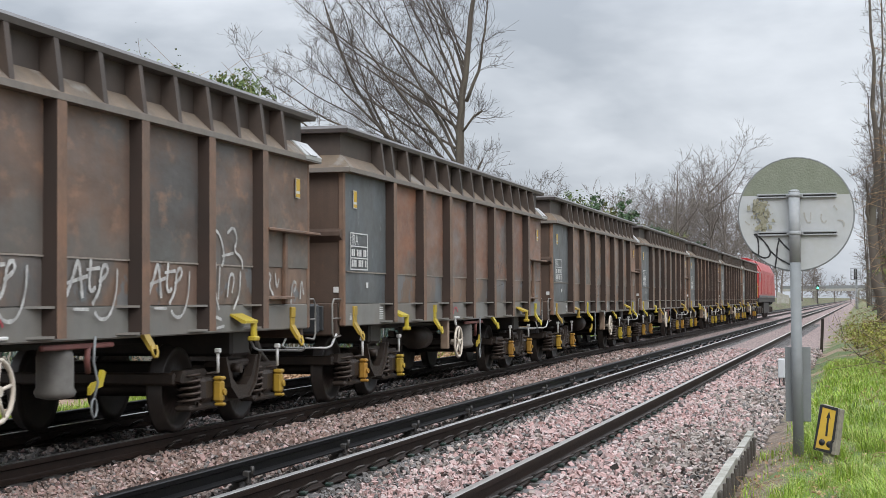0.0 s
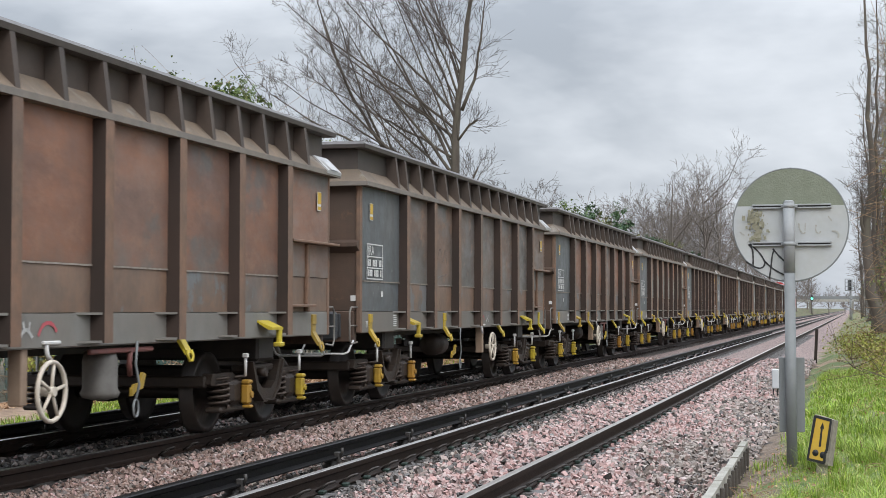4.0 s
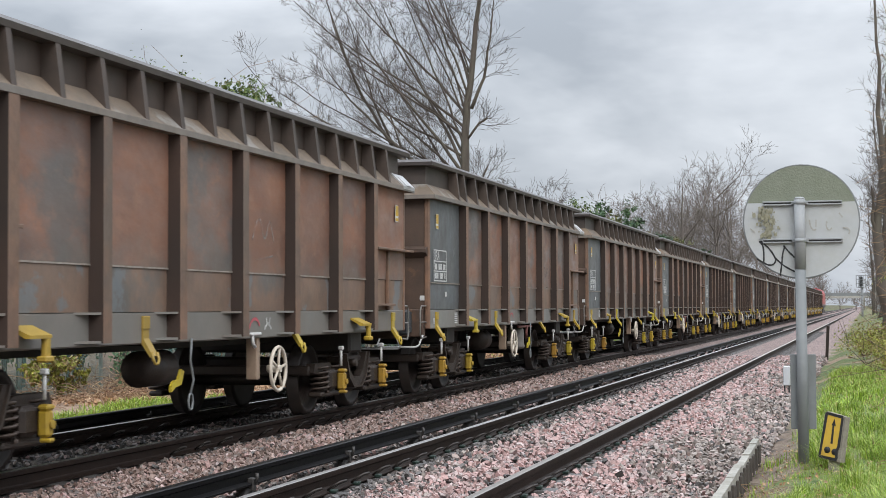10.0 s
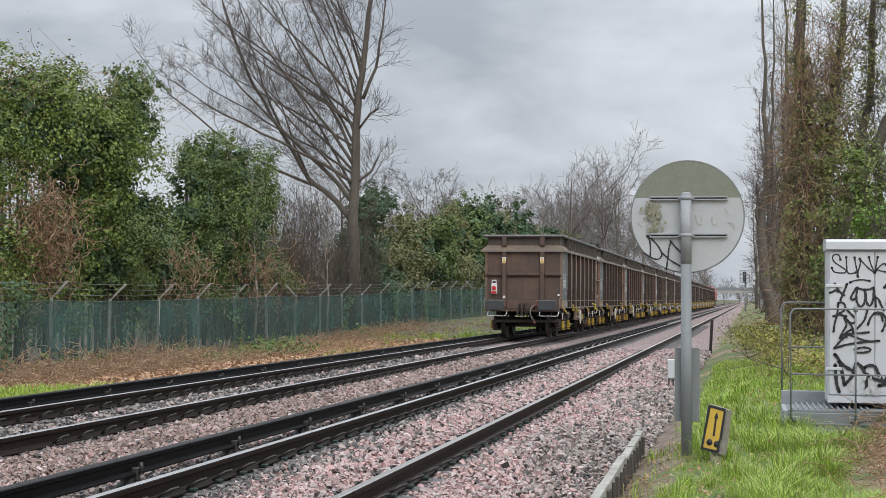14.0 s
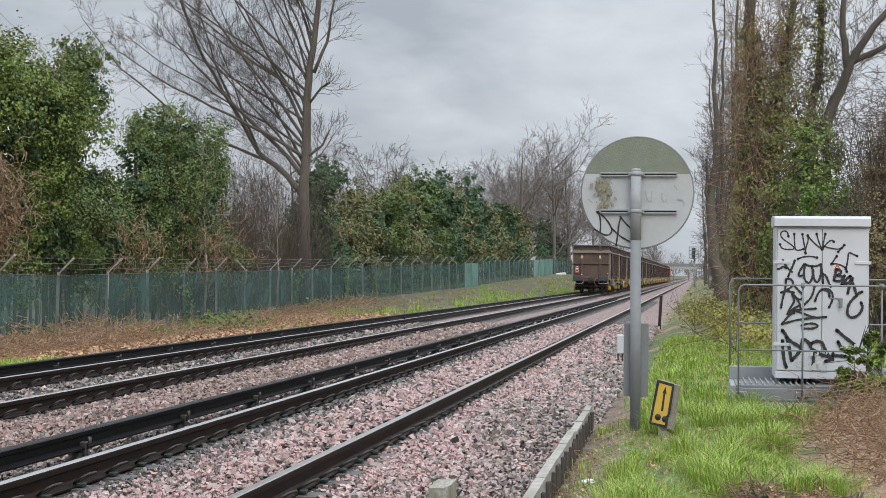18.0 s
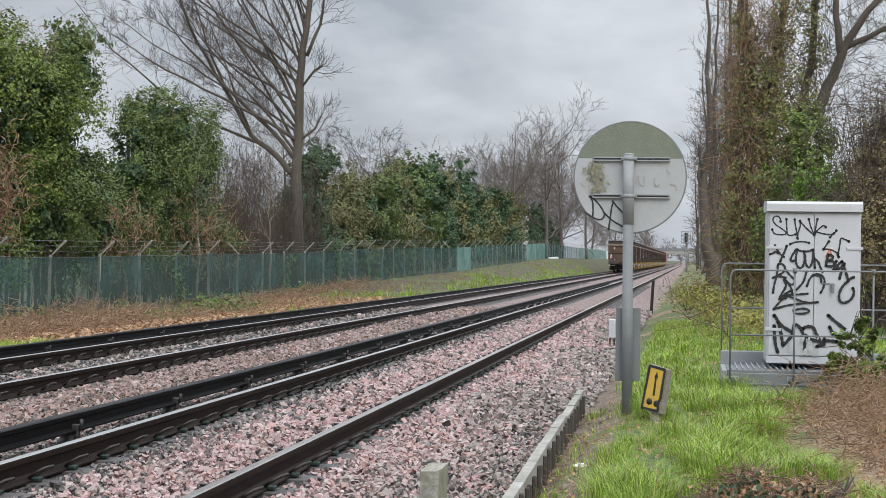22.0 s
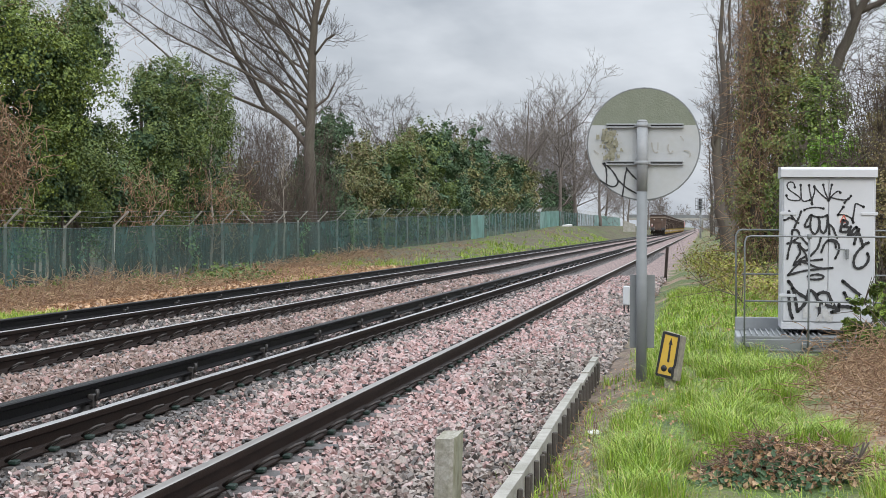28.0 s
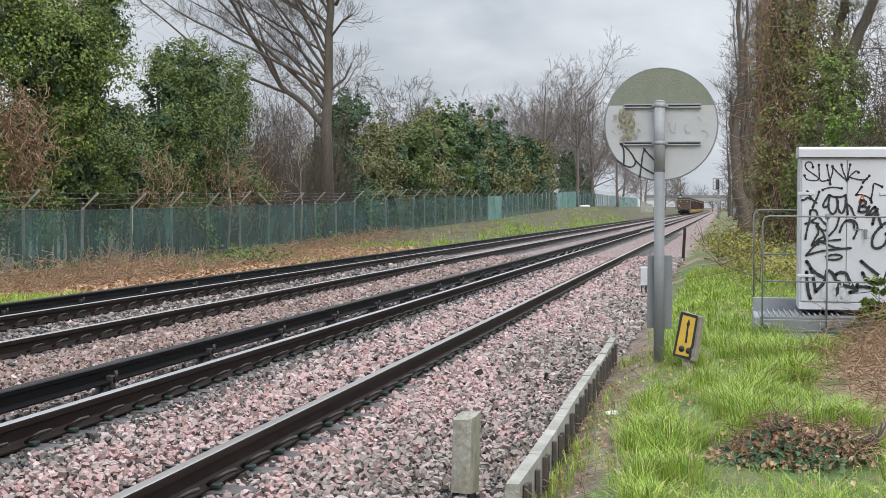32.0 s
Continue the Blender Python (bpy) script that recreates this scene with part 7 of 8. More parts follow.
def build_left_plants():
    rng = np.random.default_rng(4)
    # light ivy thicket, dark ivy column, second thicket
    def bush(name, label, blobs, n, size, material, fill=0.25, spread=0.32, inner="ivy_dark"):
        t = thing(name, label, "bush")
        lumps = []
        for b in blobs:
            for _ in range(7):
                d = rng.normal(size=3)
                d /= np.linalg.norm(d)
                c = np.array(b[:3]) + d * np.array(b[3:]) * rng.uniform(0.5, 0.95)
                k = rng.uniform(0.28, 0.55)
                lumps.append((*c, b[3] * k + 0.15, b[4] * k, b[5] * k))
        blobs = [(b[0], b[1], b[2], b[3] * 0.8, b[4] * 0.8, b[5] * 0.8) for b in blobs] + lumps
        part("foliage", leaves_mesh("foliage", *clumps(rng, blobs, n, size, spread, fill), M[material], rng), None, t)
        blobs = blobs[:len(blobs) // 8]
        # core of larger dark leaves; the shade inside the bush is in their colour
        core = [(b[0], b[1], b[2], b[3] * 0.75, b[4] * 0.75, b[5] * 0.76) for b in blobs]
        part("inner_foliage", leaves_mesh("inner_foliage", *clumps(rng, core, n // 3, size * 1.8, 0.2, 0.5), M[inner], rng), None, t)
        tr = []
        for b in blobs:
            for _ in range(5):
                x, y = b[0] - 0.3 + rng.normal() * b[3] * 0.2, b[1] + rng.normal() * b[4] * 0.16
                tr.append(((x, y, -0.6), (x + rng.normal() * 0.2, y + rng.normal() * 0.2, b[2] - 0.3), 0.05, 0.03))
        a = [np.array([s[j] for s in tr], float) for j in range(4)]
        part("stem", sticks_mesh("stem", *a, M["bark"], 6), None, t)
        return t

    X = -19.0
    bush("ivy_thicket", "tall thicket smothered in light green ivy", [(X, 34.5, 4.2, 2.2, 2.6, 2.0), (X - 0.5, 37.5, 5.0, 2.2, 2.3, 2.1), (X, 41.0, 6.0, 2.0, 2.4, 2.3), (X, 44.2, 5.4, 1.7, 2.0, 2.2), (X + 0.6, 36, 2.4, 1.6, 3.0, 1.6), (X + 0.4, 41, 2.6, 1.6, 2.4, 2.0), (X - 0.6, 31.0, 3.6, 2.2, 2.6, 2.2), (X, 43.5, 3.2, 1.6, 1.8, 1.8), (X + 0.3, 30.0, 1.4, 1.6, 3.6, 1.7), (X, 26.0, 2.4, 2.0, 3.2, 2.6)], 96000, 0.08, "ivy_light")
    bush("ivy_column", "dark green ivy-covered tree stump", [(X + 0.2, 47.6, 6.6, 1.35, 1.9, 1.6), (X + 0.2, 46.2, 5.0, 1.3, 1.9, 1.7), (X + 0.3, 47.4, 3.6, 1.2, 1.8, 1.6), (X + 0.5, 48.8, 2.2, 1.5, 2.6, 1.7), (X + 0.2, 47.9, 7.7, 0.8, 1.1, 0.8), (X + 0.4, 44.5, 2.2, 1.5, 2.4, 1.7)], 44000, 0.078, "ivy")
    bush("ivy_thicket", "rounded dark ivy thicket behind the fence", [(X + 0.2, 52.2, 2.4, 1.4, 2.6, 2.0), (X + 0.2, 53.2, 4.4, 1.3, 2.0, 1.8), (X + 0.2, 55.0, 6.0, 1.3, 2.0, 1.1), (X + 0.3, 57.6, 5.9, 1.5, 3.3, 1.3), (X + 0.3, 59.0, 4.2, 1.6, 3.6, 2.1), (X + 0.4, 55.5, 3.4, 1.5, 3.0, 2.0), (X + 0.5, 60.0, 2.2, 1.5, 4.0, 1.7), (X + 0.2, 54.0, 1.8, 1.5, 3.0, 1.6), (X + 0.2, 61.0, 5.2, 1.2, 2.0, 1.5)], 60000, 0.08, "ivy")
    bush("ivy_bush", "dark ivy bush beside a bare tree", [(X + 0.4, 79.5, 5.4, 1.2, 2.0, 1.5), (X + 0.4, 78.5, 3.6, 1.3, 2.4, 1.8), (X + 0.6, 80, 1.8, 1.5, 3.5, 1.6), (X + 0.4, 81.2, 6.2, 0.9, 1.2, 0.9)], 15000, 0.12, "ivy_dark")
    for k, (y, z, r, mtl) in enumerate(((86, 3.8, 2.7, "hedge"), (92, 4.5, 2.8, "hedge"), (98, 4.9, 2.9, "ivy"), (105, 5.1, 3.0, "hedge"), (113, 6.1, 3.1, "ivy"), (121, 5.7, 3.3, "ivy_dark"), (130, 5.6, 3.1, "hedge"), (139, 6.3, 3.4, "ivy_dark"), (150, 5.9, 3.4, "hedge"), (162, 6.2, 3.1, "ivy_dark"), (173, 5.2, 3.2, "hedge"), (204, 5.2, 3.4, "ivy_dark"), (222, 5.6, 4.0, "ivy_dark"))):
        s = 0.13 + 0.0006 * y
        dy, dz = rng.uniform(-1.5, 1.5), rng.uniform(-0.9, 0.7)
        bush("hedge_bush", "overgrown green hedge bush behind the fence", [(X, y + dy, z + dz, 1.7, 2.6, r * 0.9), (X + 0.5, y - 1.5, z * 0.5 + 0.2, 1.6, 3.2, r * 0.75), (X - 0.3, y + 1.8 + dy, z + 0.6 + dz * 1.6, 1.2, 1.5, r * 0.6), (X + 0.3, y + 3.0, z * 0.5, 1.5, 2.4, r * 0.7)], 11000 if y < 125 else 4500, s * 0.8 if y < 125 else s, mtl)
    # brown understorey stems
    segs = []
    bush("shaded_thicket", "dark undergrowth deep behind the fence", [(-23.5, y, 1.6 + 0.02 * (y - 40), 1.6, 3.4, 2.4) for y in range(40, 122, 6)], 20000, 0.14, "hedge")
    for _ in range(1500):
        y = rng.uniform(45, 112) if rng.random() < 0.45 else rng.uniform(61, 78)
        x = rng.uniform(-22, -17.2)
        z = float(ground_z(x, y))
        h = rng.uniform(2.5, 7.2) if 61 < y < 78 else rng.uniform(1.0, 4.0)
        p = np.array([x, y, z])
        d = np.array([rng.normal() * 0.18, rng.normal() * 0.18, 1.0])
        r = rng.uniform(0.006, 0.018)
        for j in range(4):
            q = p + d * h / 4
            segs.append((p, q, r * (1 - j * 0.2), r * (0.8 - j * 0.2)))
            for _ in range(2):
                if rng.random() < 0.7:
                    segs.append((q, q + np.array([rng.normal() * 0.4, rng.normal() * 0.4, rng.uniform(0.1, 0.8)]), r * 0.5, r * 0.25))
            p, d = q, d + np.array([rng.normal() * 0.15, rng.normal() * 0.15, 0])
    a = [np.array([s[j] for s in segs], float) for j in range(4)]
    tagged(new("undergrowth_stems", sticks_mesh("undergrowth_stems", *a, M["twig_brown"])), "brown leafless saplings and stems behind the fence", "undergrowth", kind="stuff")
    # twigs over the thickets, dead creeper hanging in them
    segs = []
    for y0, z0, n in ((36, 6.6, 90), (41, 7.4, 70), (46, 7.8, 40), (31, 5.5, 60), (55, 6.8, 40)):
        for _ in range(n):
            p = np.array([X + rng.normal() * 0.9, y0 + rng.normal() * 1.8, z0 - rng.uniform(0.2, 1.2)])
            d = np.array([rng.normal() * 0.5, rng.normal() * 0.7, 0.8])
            for j in range(4):
                q = p + d * rng.uniform(0.2, 0.42)
                segs.append((p, q, 0.007, 0.005))
                p, d = q, d + np.array([rng.normal() * 0.35, rng.normal() * 0.4, rng.normal() * 0.2 - 0.18])
    for yc, zc, sy, sz, n in ((38.6, 2.7, 0.75, 0.75, 420), (48.5, 1.9, 1.4, 0.6, 120), (58, 1.9, 2.4, 0.7, 260), (34, 2.0, 1.6, 0.8, 160)):
        for _ in range(n):
            p = np.array([X + 1.75 + rng.normal() * 0.22, yc + rng.normal() * sy, zc + rng.normal() * sz])
            d = rng.normal(size=3) * [0.25, 1, 1]
            d /= np.linalg.norm(d) + 1e-6
            for j in range(6):
                q = p + d * 0.13
                segs.append((p, q, 0.013, 0.011))
                d = d + rng.normal(size=3) * [0.35, 0.6, 0.6]
                p, d = q, d / (np.linalg.norm(d) + 1e-6)
    a = [np.array([s[j] for s in segs], float) for j in range(4)]
    tagged(new("dead_creeper", sticks_mesh("dead_creeper", *a, M["bramble"])), "tangled brown dead creeper in the thickets", "creeper", kind="stuff")


def build_main_tree():
    t = Tree(8)
    y = 73.0
    rng = t.rng
    V = lambda x, z, dy=0.0: (x, y + dy, z)
    trunk = t.line([V(-17.75, -0.6), V(-17.75, 3.0), V(-17.8, 5.5), V(-17.7, 8.6), V(-17.6, 10.7), V(-17.25, 13.3), V(-16.9, 16.0), V(-16.8, 18.5)], 0.3, 0.05)
    l1 = t.line([V(-17.9, 4.9), V(-19.0, 6.0, 0.3), V(-20.1, 6.8, 0.6), V(-21.4, 8.9, 0.8), V(-23.0, 11.3, 1.2), V(-24.1, 13.6, 1.5), V(-24.8, 15.5, 1.8)], 0.15, 0.025)
    l5 = t.line([V(-19.9, 6.5, 0.6), V(-21.6, 7.2, 0.2), V(-24.0, 8.6, -0.2), V(-26.4, 10.6, -0.6), V(-28.2, 12.9, -0.8)], 0.075, 0.018)
    limbs = [(l1, 2.6), (l5, 2.4)]
    # long limbs that arch up and away from the railway
    for k in range(26):
        z0 = 5.6 + 7.4 * k / 25 + rng.uniform(-0.2, 0.2)
        reach = rng.uniform(3.0, 9.2) * (1.0 if z0 < 10 else 0.75)
        top = min(z0 + 3.0 + (9.6 - reach) * 0.75 + rng.uniform(0, 2.4), 19.0)
        dy, r = rng.uniform(-2.4, 2.4), rng.uniform(0.05, 0.1) * (1.15 - 0.03 * k)
        x0 = float(np.interp(z0, [5, 8.6, 10.7, 13.3], [-17.8, -17.7, -17.6, -17.25]))
        dz = top - z0
        limbs.append((t.line([V(x0, z0), V(x0 - reach * 0.2, z0 + dz * 0.22, dy * 0.2), V(x0 - reach * 0.5, z0 + dz * 0.48, dy * 0.6), V(x0 - reach * 0.8, z0 + dz * 0.76, dy * 0.9), V(x0 - reach, top, dy)], r, 0.016), 1.9))
    for a, b2 in ((6, 1.9), (9, 2.6), (12, 3.2)):
        p = l1[min(a, len(l1) - 1)]
        limbs.append((t.line([p, p + Vector((-0.6, -0.5, 1.6)), p + Vector((-1.1, -0.9, 3.4)), p + Vector((-1.9, -1.2, 3.6 + b2))], 0.065, 0.02), 2.2))
    r1 = t.line([V(-17.6, 6.6), V(-17.0, 7.1, 0.2), V(-16.7, 7.8, 0.3)], 0.07, 0.035)
    r2 = t.line([V(-17.6, 9.0), V(-17.0, 9.7, -0.2), V(-16.6, 9.9, -0.3)], 0.06, 0.045)
    r3 = t.line([V(-17.4, 10.4), V(-16.8, 11.8), V(-16.5, 13.6), V(-16.3, 15.5)], 0.09, 0.025)
    for l, ln in limbs:
        t.clothe(l, 0.018, 1, ln, 2, 0.7, 0.3, 0.22, 2 if l[0].z > 8.5 else 3, 0.0062, bias=(-0.1, 0, 0.1))
    t.clothe(trunk, 0.028, 1, 2.0, 2, 0.9, 0.25, 0.45, 2, 0.0085)
    for l in (r1, r2, r3):
        t.clothe(l, 0.016, 3, 1.5, 1, 0.8, 0.15, 0.3, 3, 0.007)
    t.build("bare_tree", "tall bare tree with grey-brown trunk leaning crown")


def build_far_trees():
    rng = random.Random(21)
    spots = [(-17.4, 203, 19.0), (-24, 150, 10.5), (-23, 120, 11.0), (-24.5, 98, 11.0), (-15.5, 250, 17), (-17, 290, 16), (-15, 330, 15), (-13, 390, 13), (-11.5, 470, 13), (-14, 520, 14), (-8, 560, 11), (-3, 600, 9), (-20, 420, 16), (3, 560, 10)]
    for k in range(24):
        x = -44 + 28 * (k + rng.random() * 0.8) / 24
        spots.append((x, 200 + rng.uniform(-14, 40), float(np.interp(x, [-44, -36, -28, -21, -16], [12.0, 13.0, 15.0, 18.5, 19.0])) * rng.uniform(0.94, 1.08)))
    for k, (x, y, h) in enumerate(spots):
        t = Tree(100 + k)
        z0 = float(ground_z(x, y)) - 0.5
        lean = rng.uniform(-0.06, 0.06)
        stem = t.line([(x, y, z0), (x + lean * h * 0.2, y, z0 + h * 0.22), (x + lean * h * 0.5, y + 0.3, z0 + h * 0.5), (x + lean * h, y, z0 + h * 0.8)], 0.014 * h + 0.03, 0.03)
        tip = 0.006 + 0.00004 * y
        limbs = []
        for j in range(9 if k < 4 else 7):
            a = rng.uniform(0, 6.28)
            p = stem[min(len(stem) - 1, int((0.2 + 0.075 * j) * len(stem)))]
            e = p + Vector((math.cos(a) * h * 0.25, math.sin(a) * h * 0.25, h * rng.uniform(0.16, 0.34)))
            m = p * 0.5 + e * 0.5 + Vector((math.cos(a), math.sin(a), -0.3)) * h * 0.04
            limbs.append(t.line([p, m, e], 0.0042 * h, 0.022))
        for l in limbs:
            t.clothe(l, 0.0009 * h, 2, h * 0.19, 2 if y < 245 else 1, 0.95, 0.2, 0.15, 2 if y < 245 else 3, tip)
        t.clothe(stem, 0.0009 * h, 2, h * 0.19, 2 if y < 245 else 1, 0.95, 0.25, 0.3, 2 if y < 245 else 3, tip)
        # beyond 140 m the hazed colour replaces bark and twig
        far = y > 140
        t.build("bare_tree", "distant bare woodland tree in winter", "far_twig_hazed" if far else "bark", "far_twig_hazed" if far else "twig")


def build_right_trees():
    rng = np.random.default_rng(31)
    t = Tree(5)
    # big ivy-hung tree of several stems
    y = 38.0
    stems = []
    for pts, r0, r1 in (([(1.38, y, 0.0), (1.26, y, 1.2), (1.15, y, 2.2), (1.2, y, 4.2), (1.25, y, 5.5), (1.12, y + 0.2, 7.0), (1.1, y + 0.3, 10.0), (1.0, y + 0.5, 13.0)], 0.27, 0.07),
                        ([(1.5, y + 0.3, 0.3), (1.6, y + 0.2, 2.5), (1.75, y, 4.5), (1.9, y, 6.0), (2.1, y, 7.4), (2.2, y, 11.0)], 0.16, 0.05),
                        ([(1.5, y - 0.2, 1.2), (2.1, y - 0.3, 3.0), (2.75, y - 0.4, 4.6), (3.15, y - 0.4, 5.5), (3.36, y - 0.4, 6.1), (3.85, y - 0.5, 6.9), (4.7, y, 7.9)], 0.18, 0.055),
                        ([(1.9, y, 2.9), (2.4, y, 4.4), (2.7, y + 0.2, 5.8), (2.75, y + 0.2, 7.5), (2.85, y + 0.3, 11.0)], 0.13, 0.05),
                        ([(3.3, y - 0.4, 5.95), (3.18, y - 0.4, 6.8), (3.22, y - 0.4, 8.0), (3.1, y - 0.3, 10.0)], 0.09, 0.04),
                        ([(3.36, y - 0.4, 6.1), (4.1, y - 0.5, 6.45), (5.2, y - 0.4, 7.1)], 0.08, 0.035)):
        stems.append(t.line(pts, r0, r1))
    for s in stems:
        t.clothe(s, 0.012, 2, 1.0, 2, 1.0, 0.25, 0.25, 2, 0.0042)
    for s in stems:
        t.clothe(s, 0.014, 2, 1.3, 2, 0.9, 0.2, 0.3, 2, 0.004)
    tree = t.build("ivy_clad_tree", "large ivy-clad tree with several grey stems")
    P, Nn = [], []
    for s in stems[:2] + stems[3:4]:
        for p in s:
            if 0.7 < p.z < 9.0:
                nc = 22 if p.z < 5.5 else 9
                for _ in range(nc):
                    o = rng.normal(size=3) * ([0.23, 0.22, 0.45] if p.z < 5.5 else [0.14, 0.14, 0.4])
                    n = int(rng.integers(18, 60))
                    d = rng.normal(size=(n, 3)) * rng.uniform(0.07, 0.16)
                    P.append(np.array(p) + o + d)
                    Nn.append(d * 3 + o + [0, -0.4, 0.3])
    P, Nn = np.concatenate(P), np.concatenate(Nn)
    part("ivy", leaves_mesh("ivy", P, Nn, 0.056 * rng.uniform(0.6, 1.4, len(P)), M["ivy_hang"], rng), None, tree, "hanging ivy")
    segs = []
    for s in stems[:2] + stems[:1]:
        for p in s:
            if p.z < 7:
                for _ in range(62):
                    a = np.array(p) + rng.normal(size=3) * [0.2, 0.2, 0.5]
                    d = np.array([rng.normal() * 0.35, rng.normal() * 0.2, rng.normal() * 0.7])
                    for j in range(3):
                        b = a + d * 0.3
                        segs.append((a, b, 0.007, 0.005))
                        a, d = b, d + rng.normal(size=3) * 0.4
    a = [np.array([s[j] for s in segs], float) for j in range(4)]
    part("ivy_stem", sticks_mesh("ivy_stem", *a, M["bramble"]), None, tree, "brown ivy stems")

    def leafy(name, label, blobs, n, size, material, stems_n=0):
        ob = thing(name, label, "bush")
        part("foliage", leaves_mesh("foliage", *clumps(rng, blobs, n, size, 0.22, 0.35), M[material], rng), None, ob)
        sg = []
        for b in blobs:
            for _ in range(max(6, stems_n) if stems_n >= 0 else 2):
                x, yy = b[0] + rng.normal() * b[3] * 0.5, b[1] + rng.normal() * b[4] * 0.5
                z = float(ground_z(x, yy)) - 0.1
                k = min(0.5, b[3])
                top = (x + rng.normal() * k, yy + rng.normal() * k, b[2] + b[5] * rng.uniform(0.2, 1.1))
                m = ((x + top[0]) / 2 + rng.normal() * 0.15, (yy + top[1]) / 2, (z + top[2]) / 2)
                sg += [((x, yy, z), m, 0.009, 0.007), (m, top, 0.007, 0.004)]
                for _ in range(3):
                    sg.append((m, (m[0] + rng.normal() * k, m[1] + rng.normal() * k * 0.6, m[2] + rng.uniform(0, 1.4 * k)), 0.007, 0.004))
                    sg.append((top, (top[0] + rng.normal() * k * 0.8, top[1] + rng.normal() * k * 0.6, top[2] + rng.uniform(-0.4 * k, 1.2 * k)), 0.006, 0.003))
        a = [np.array([s[j] for s in sg], float) for j in range(4)]
        tagged(part("stem", sticks_mesh("stem", *a, M["twig_brown"]), None, ob), "thin brown stems", kind="stuff")
        return ob

    leafy("green_bush", "fresh green bush behind the cabinet", [(2.5, 33.0, 2.75, 0.5, 0.5, 0.42), (2.2, 33.1, 2.2, 0.5, 0.5, 0.4), (2.75, 33.0, 2.2, 0.5, 0.5, 0.45)], 4500, 0.075, "bright_leaf")
    leafy("dark_bush", "dark green bush behind the cabinet", [(2.45, 35.2, 3.9, 0.65, 0.8, 0.65), (2.25, 35.0, 3.1, 0.7, 0.8, 0.7), (2.1, 35.2, 1.8, 0.8, 0.9, 0.9), (2.8, 35.0, 2.6, 0.6, 0.7, 0.8)], 11000, 0.07, "ivy_light")
    leafy("twiggy_bush", "large twiggy olive-brown bush", [(3.35, 30, 2.3, 0.65, 1.2, 1.2), (3.9, 30.5, 3.4, 0.7, 1.1, 0.95), (3.2, 28, 1.6, 0.7, 1.2, 1.1), (4.4, 30.5, 3.6, 0.8, 1.2, 1.3), (3.9, 29.5, 2.4, 0.8, 1.2, 1.5), (3.5, 30, 3.2, 0.7, 1.1, 1.0), (4.7, 31, 2.6, 0.9, 1.2, 1.6)], 44000, 0.046, "brown_bush", 90)
    leafy("verge_bramble", "low yellow-green bramble on the bank", [(1.0, 30, 0.3, 0.8, 3.5, 0.2), (1.5, 26, 0.3, 0.6, 2.5, 0.2), (0.7, 36, 0.4, 0.9, 3.0, 0.22), (0.4, 42, 0.45, 0.9, 4.0, 0.22)], 9000, 0.05, "yellow_leaf", -1)
    leafy("variegated_shrub", "yellow-green shrub on the far bank by the fence", [(-15.3, 28.6, 0.3, 0.5, 0.55, 0.55), (-15.1, 29.2, 0.05, 0.4, 0.45, 0.4)], 3000, 0.075, "yellow_leaf", -1)
    leafy("corner_ivy", "ivy-leaved bramble growing over the staging", [(1.46, 15.85, 0.4, 0.13, 0.12, 0.28), (1.66, 15.8, 0.3, 0.26, 0.2, 0.28), (1.36, 15.85, 0.13, 0.2, 0.12, 0.13), (1.62, 15.85, 0.6, 0.14, 0.12, 0.18)], 2800, 0.044, "ivy_light", -1)
    # gnarled double-stemmed tree leaning over the bank
    t, y = Tree(41), 64.0
    V = lambda x, z, d=0.0: (x, y + d, z)
    g = [t.line([V(1.02, 0.2), V(0.82, 1.45), V(0.62, 1.9), V(0.6, 2.6), V(0.46, 4.1), V(0.52, 4.8), V(0.7, 5.6), V(0.72, 7.0), V(0.56, 8.6), V(0.66, 10.4), V(0.5, 13.0), V(0.6, 16.5)], 0.27, 0.018),
         t.line([V(0.95, 1.0), V(1.12, 1.6, 0.3), V(1.1, 2.6, 0.3), V(1.28, 4.2, 0.4), V(1.42, 6.1, 0.4), V(1.32, 8.0, 0.5), V(1.46, 10.0, 0.5), V(1.36, 13.0, 0.5), V(1.45, 16.0, 0.5)], 0.2, 0.018),
         t.line([V(0.5, 4.0), V(0.3, 4.5, -0.2), V(0.36, 5.2, -0.2), V(0.3, 5.8, -0.3)], 0.075, 0.03),
         t.line([V(1.1, 2.6, 0.3), V(0.9, 3.6, 0.4), V(0.95, 5.2, 0.5), V(0.85, 7.6, 0.5), V(0.98, 10.5, 0.5), V(0.86, 14.5, 0.5)], 0.13, 0.016)]
    for q in g:
        t.clothe(q, 0.011, 2, 1.1, 2, 1.0, 0.3, 0.36, 2, 0.0048)
        t.clothe(q, 0.009, 2, 0.5, 1, 1.0, 0.2, 0.3, 3, 0.0045)
    t.build("gnarled_tree", "gnarled bare tree with two grey-brown stems on the bank")
    # trees further along the right bank
    for k, (x, yy, h) in enumerate(((1.9, 74, 13), (1.05, 80, 13), (1.55, 88, 14), (2.2, 100, 14), (1.2, 125, 14), (2.0, 150, 16), (1.0, 180, 14))):
        t = Tree(300 + k)
        z0 = float(ground_z(x, yy)) - 0.3
        for j in range(4):
            a, q = t.rng.uniform(0, 6.28), [(x + t.rng.gauss(0, 0.15), yy, z0)]
            top = h * t.rng.uniform(0.7, 1.0)
            for g in range(1, 8):
                w = 0.3 + 0.7 * g / 7
                q.append((x + 0.6 * w * math.cos(a) + t.rng.gauss(0, 0.1), yy + 0.5 * w * math.sin(a) + t.rng.gauss(0, 0.2), z0 + top * g / 7))
            s = t.line(q, 0.15 if j == 0 else 0.07, 0.015)
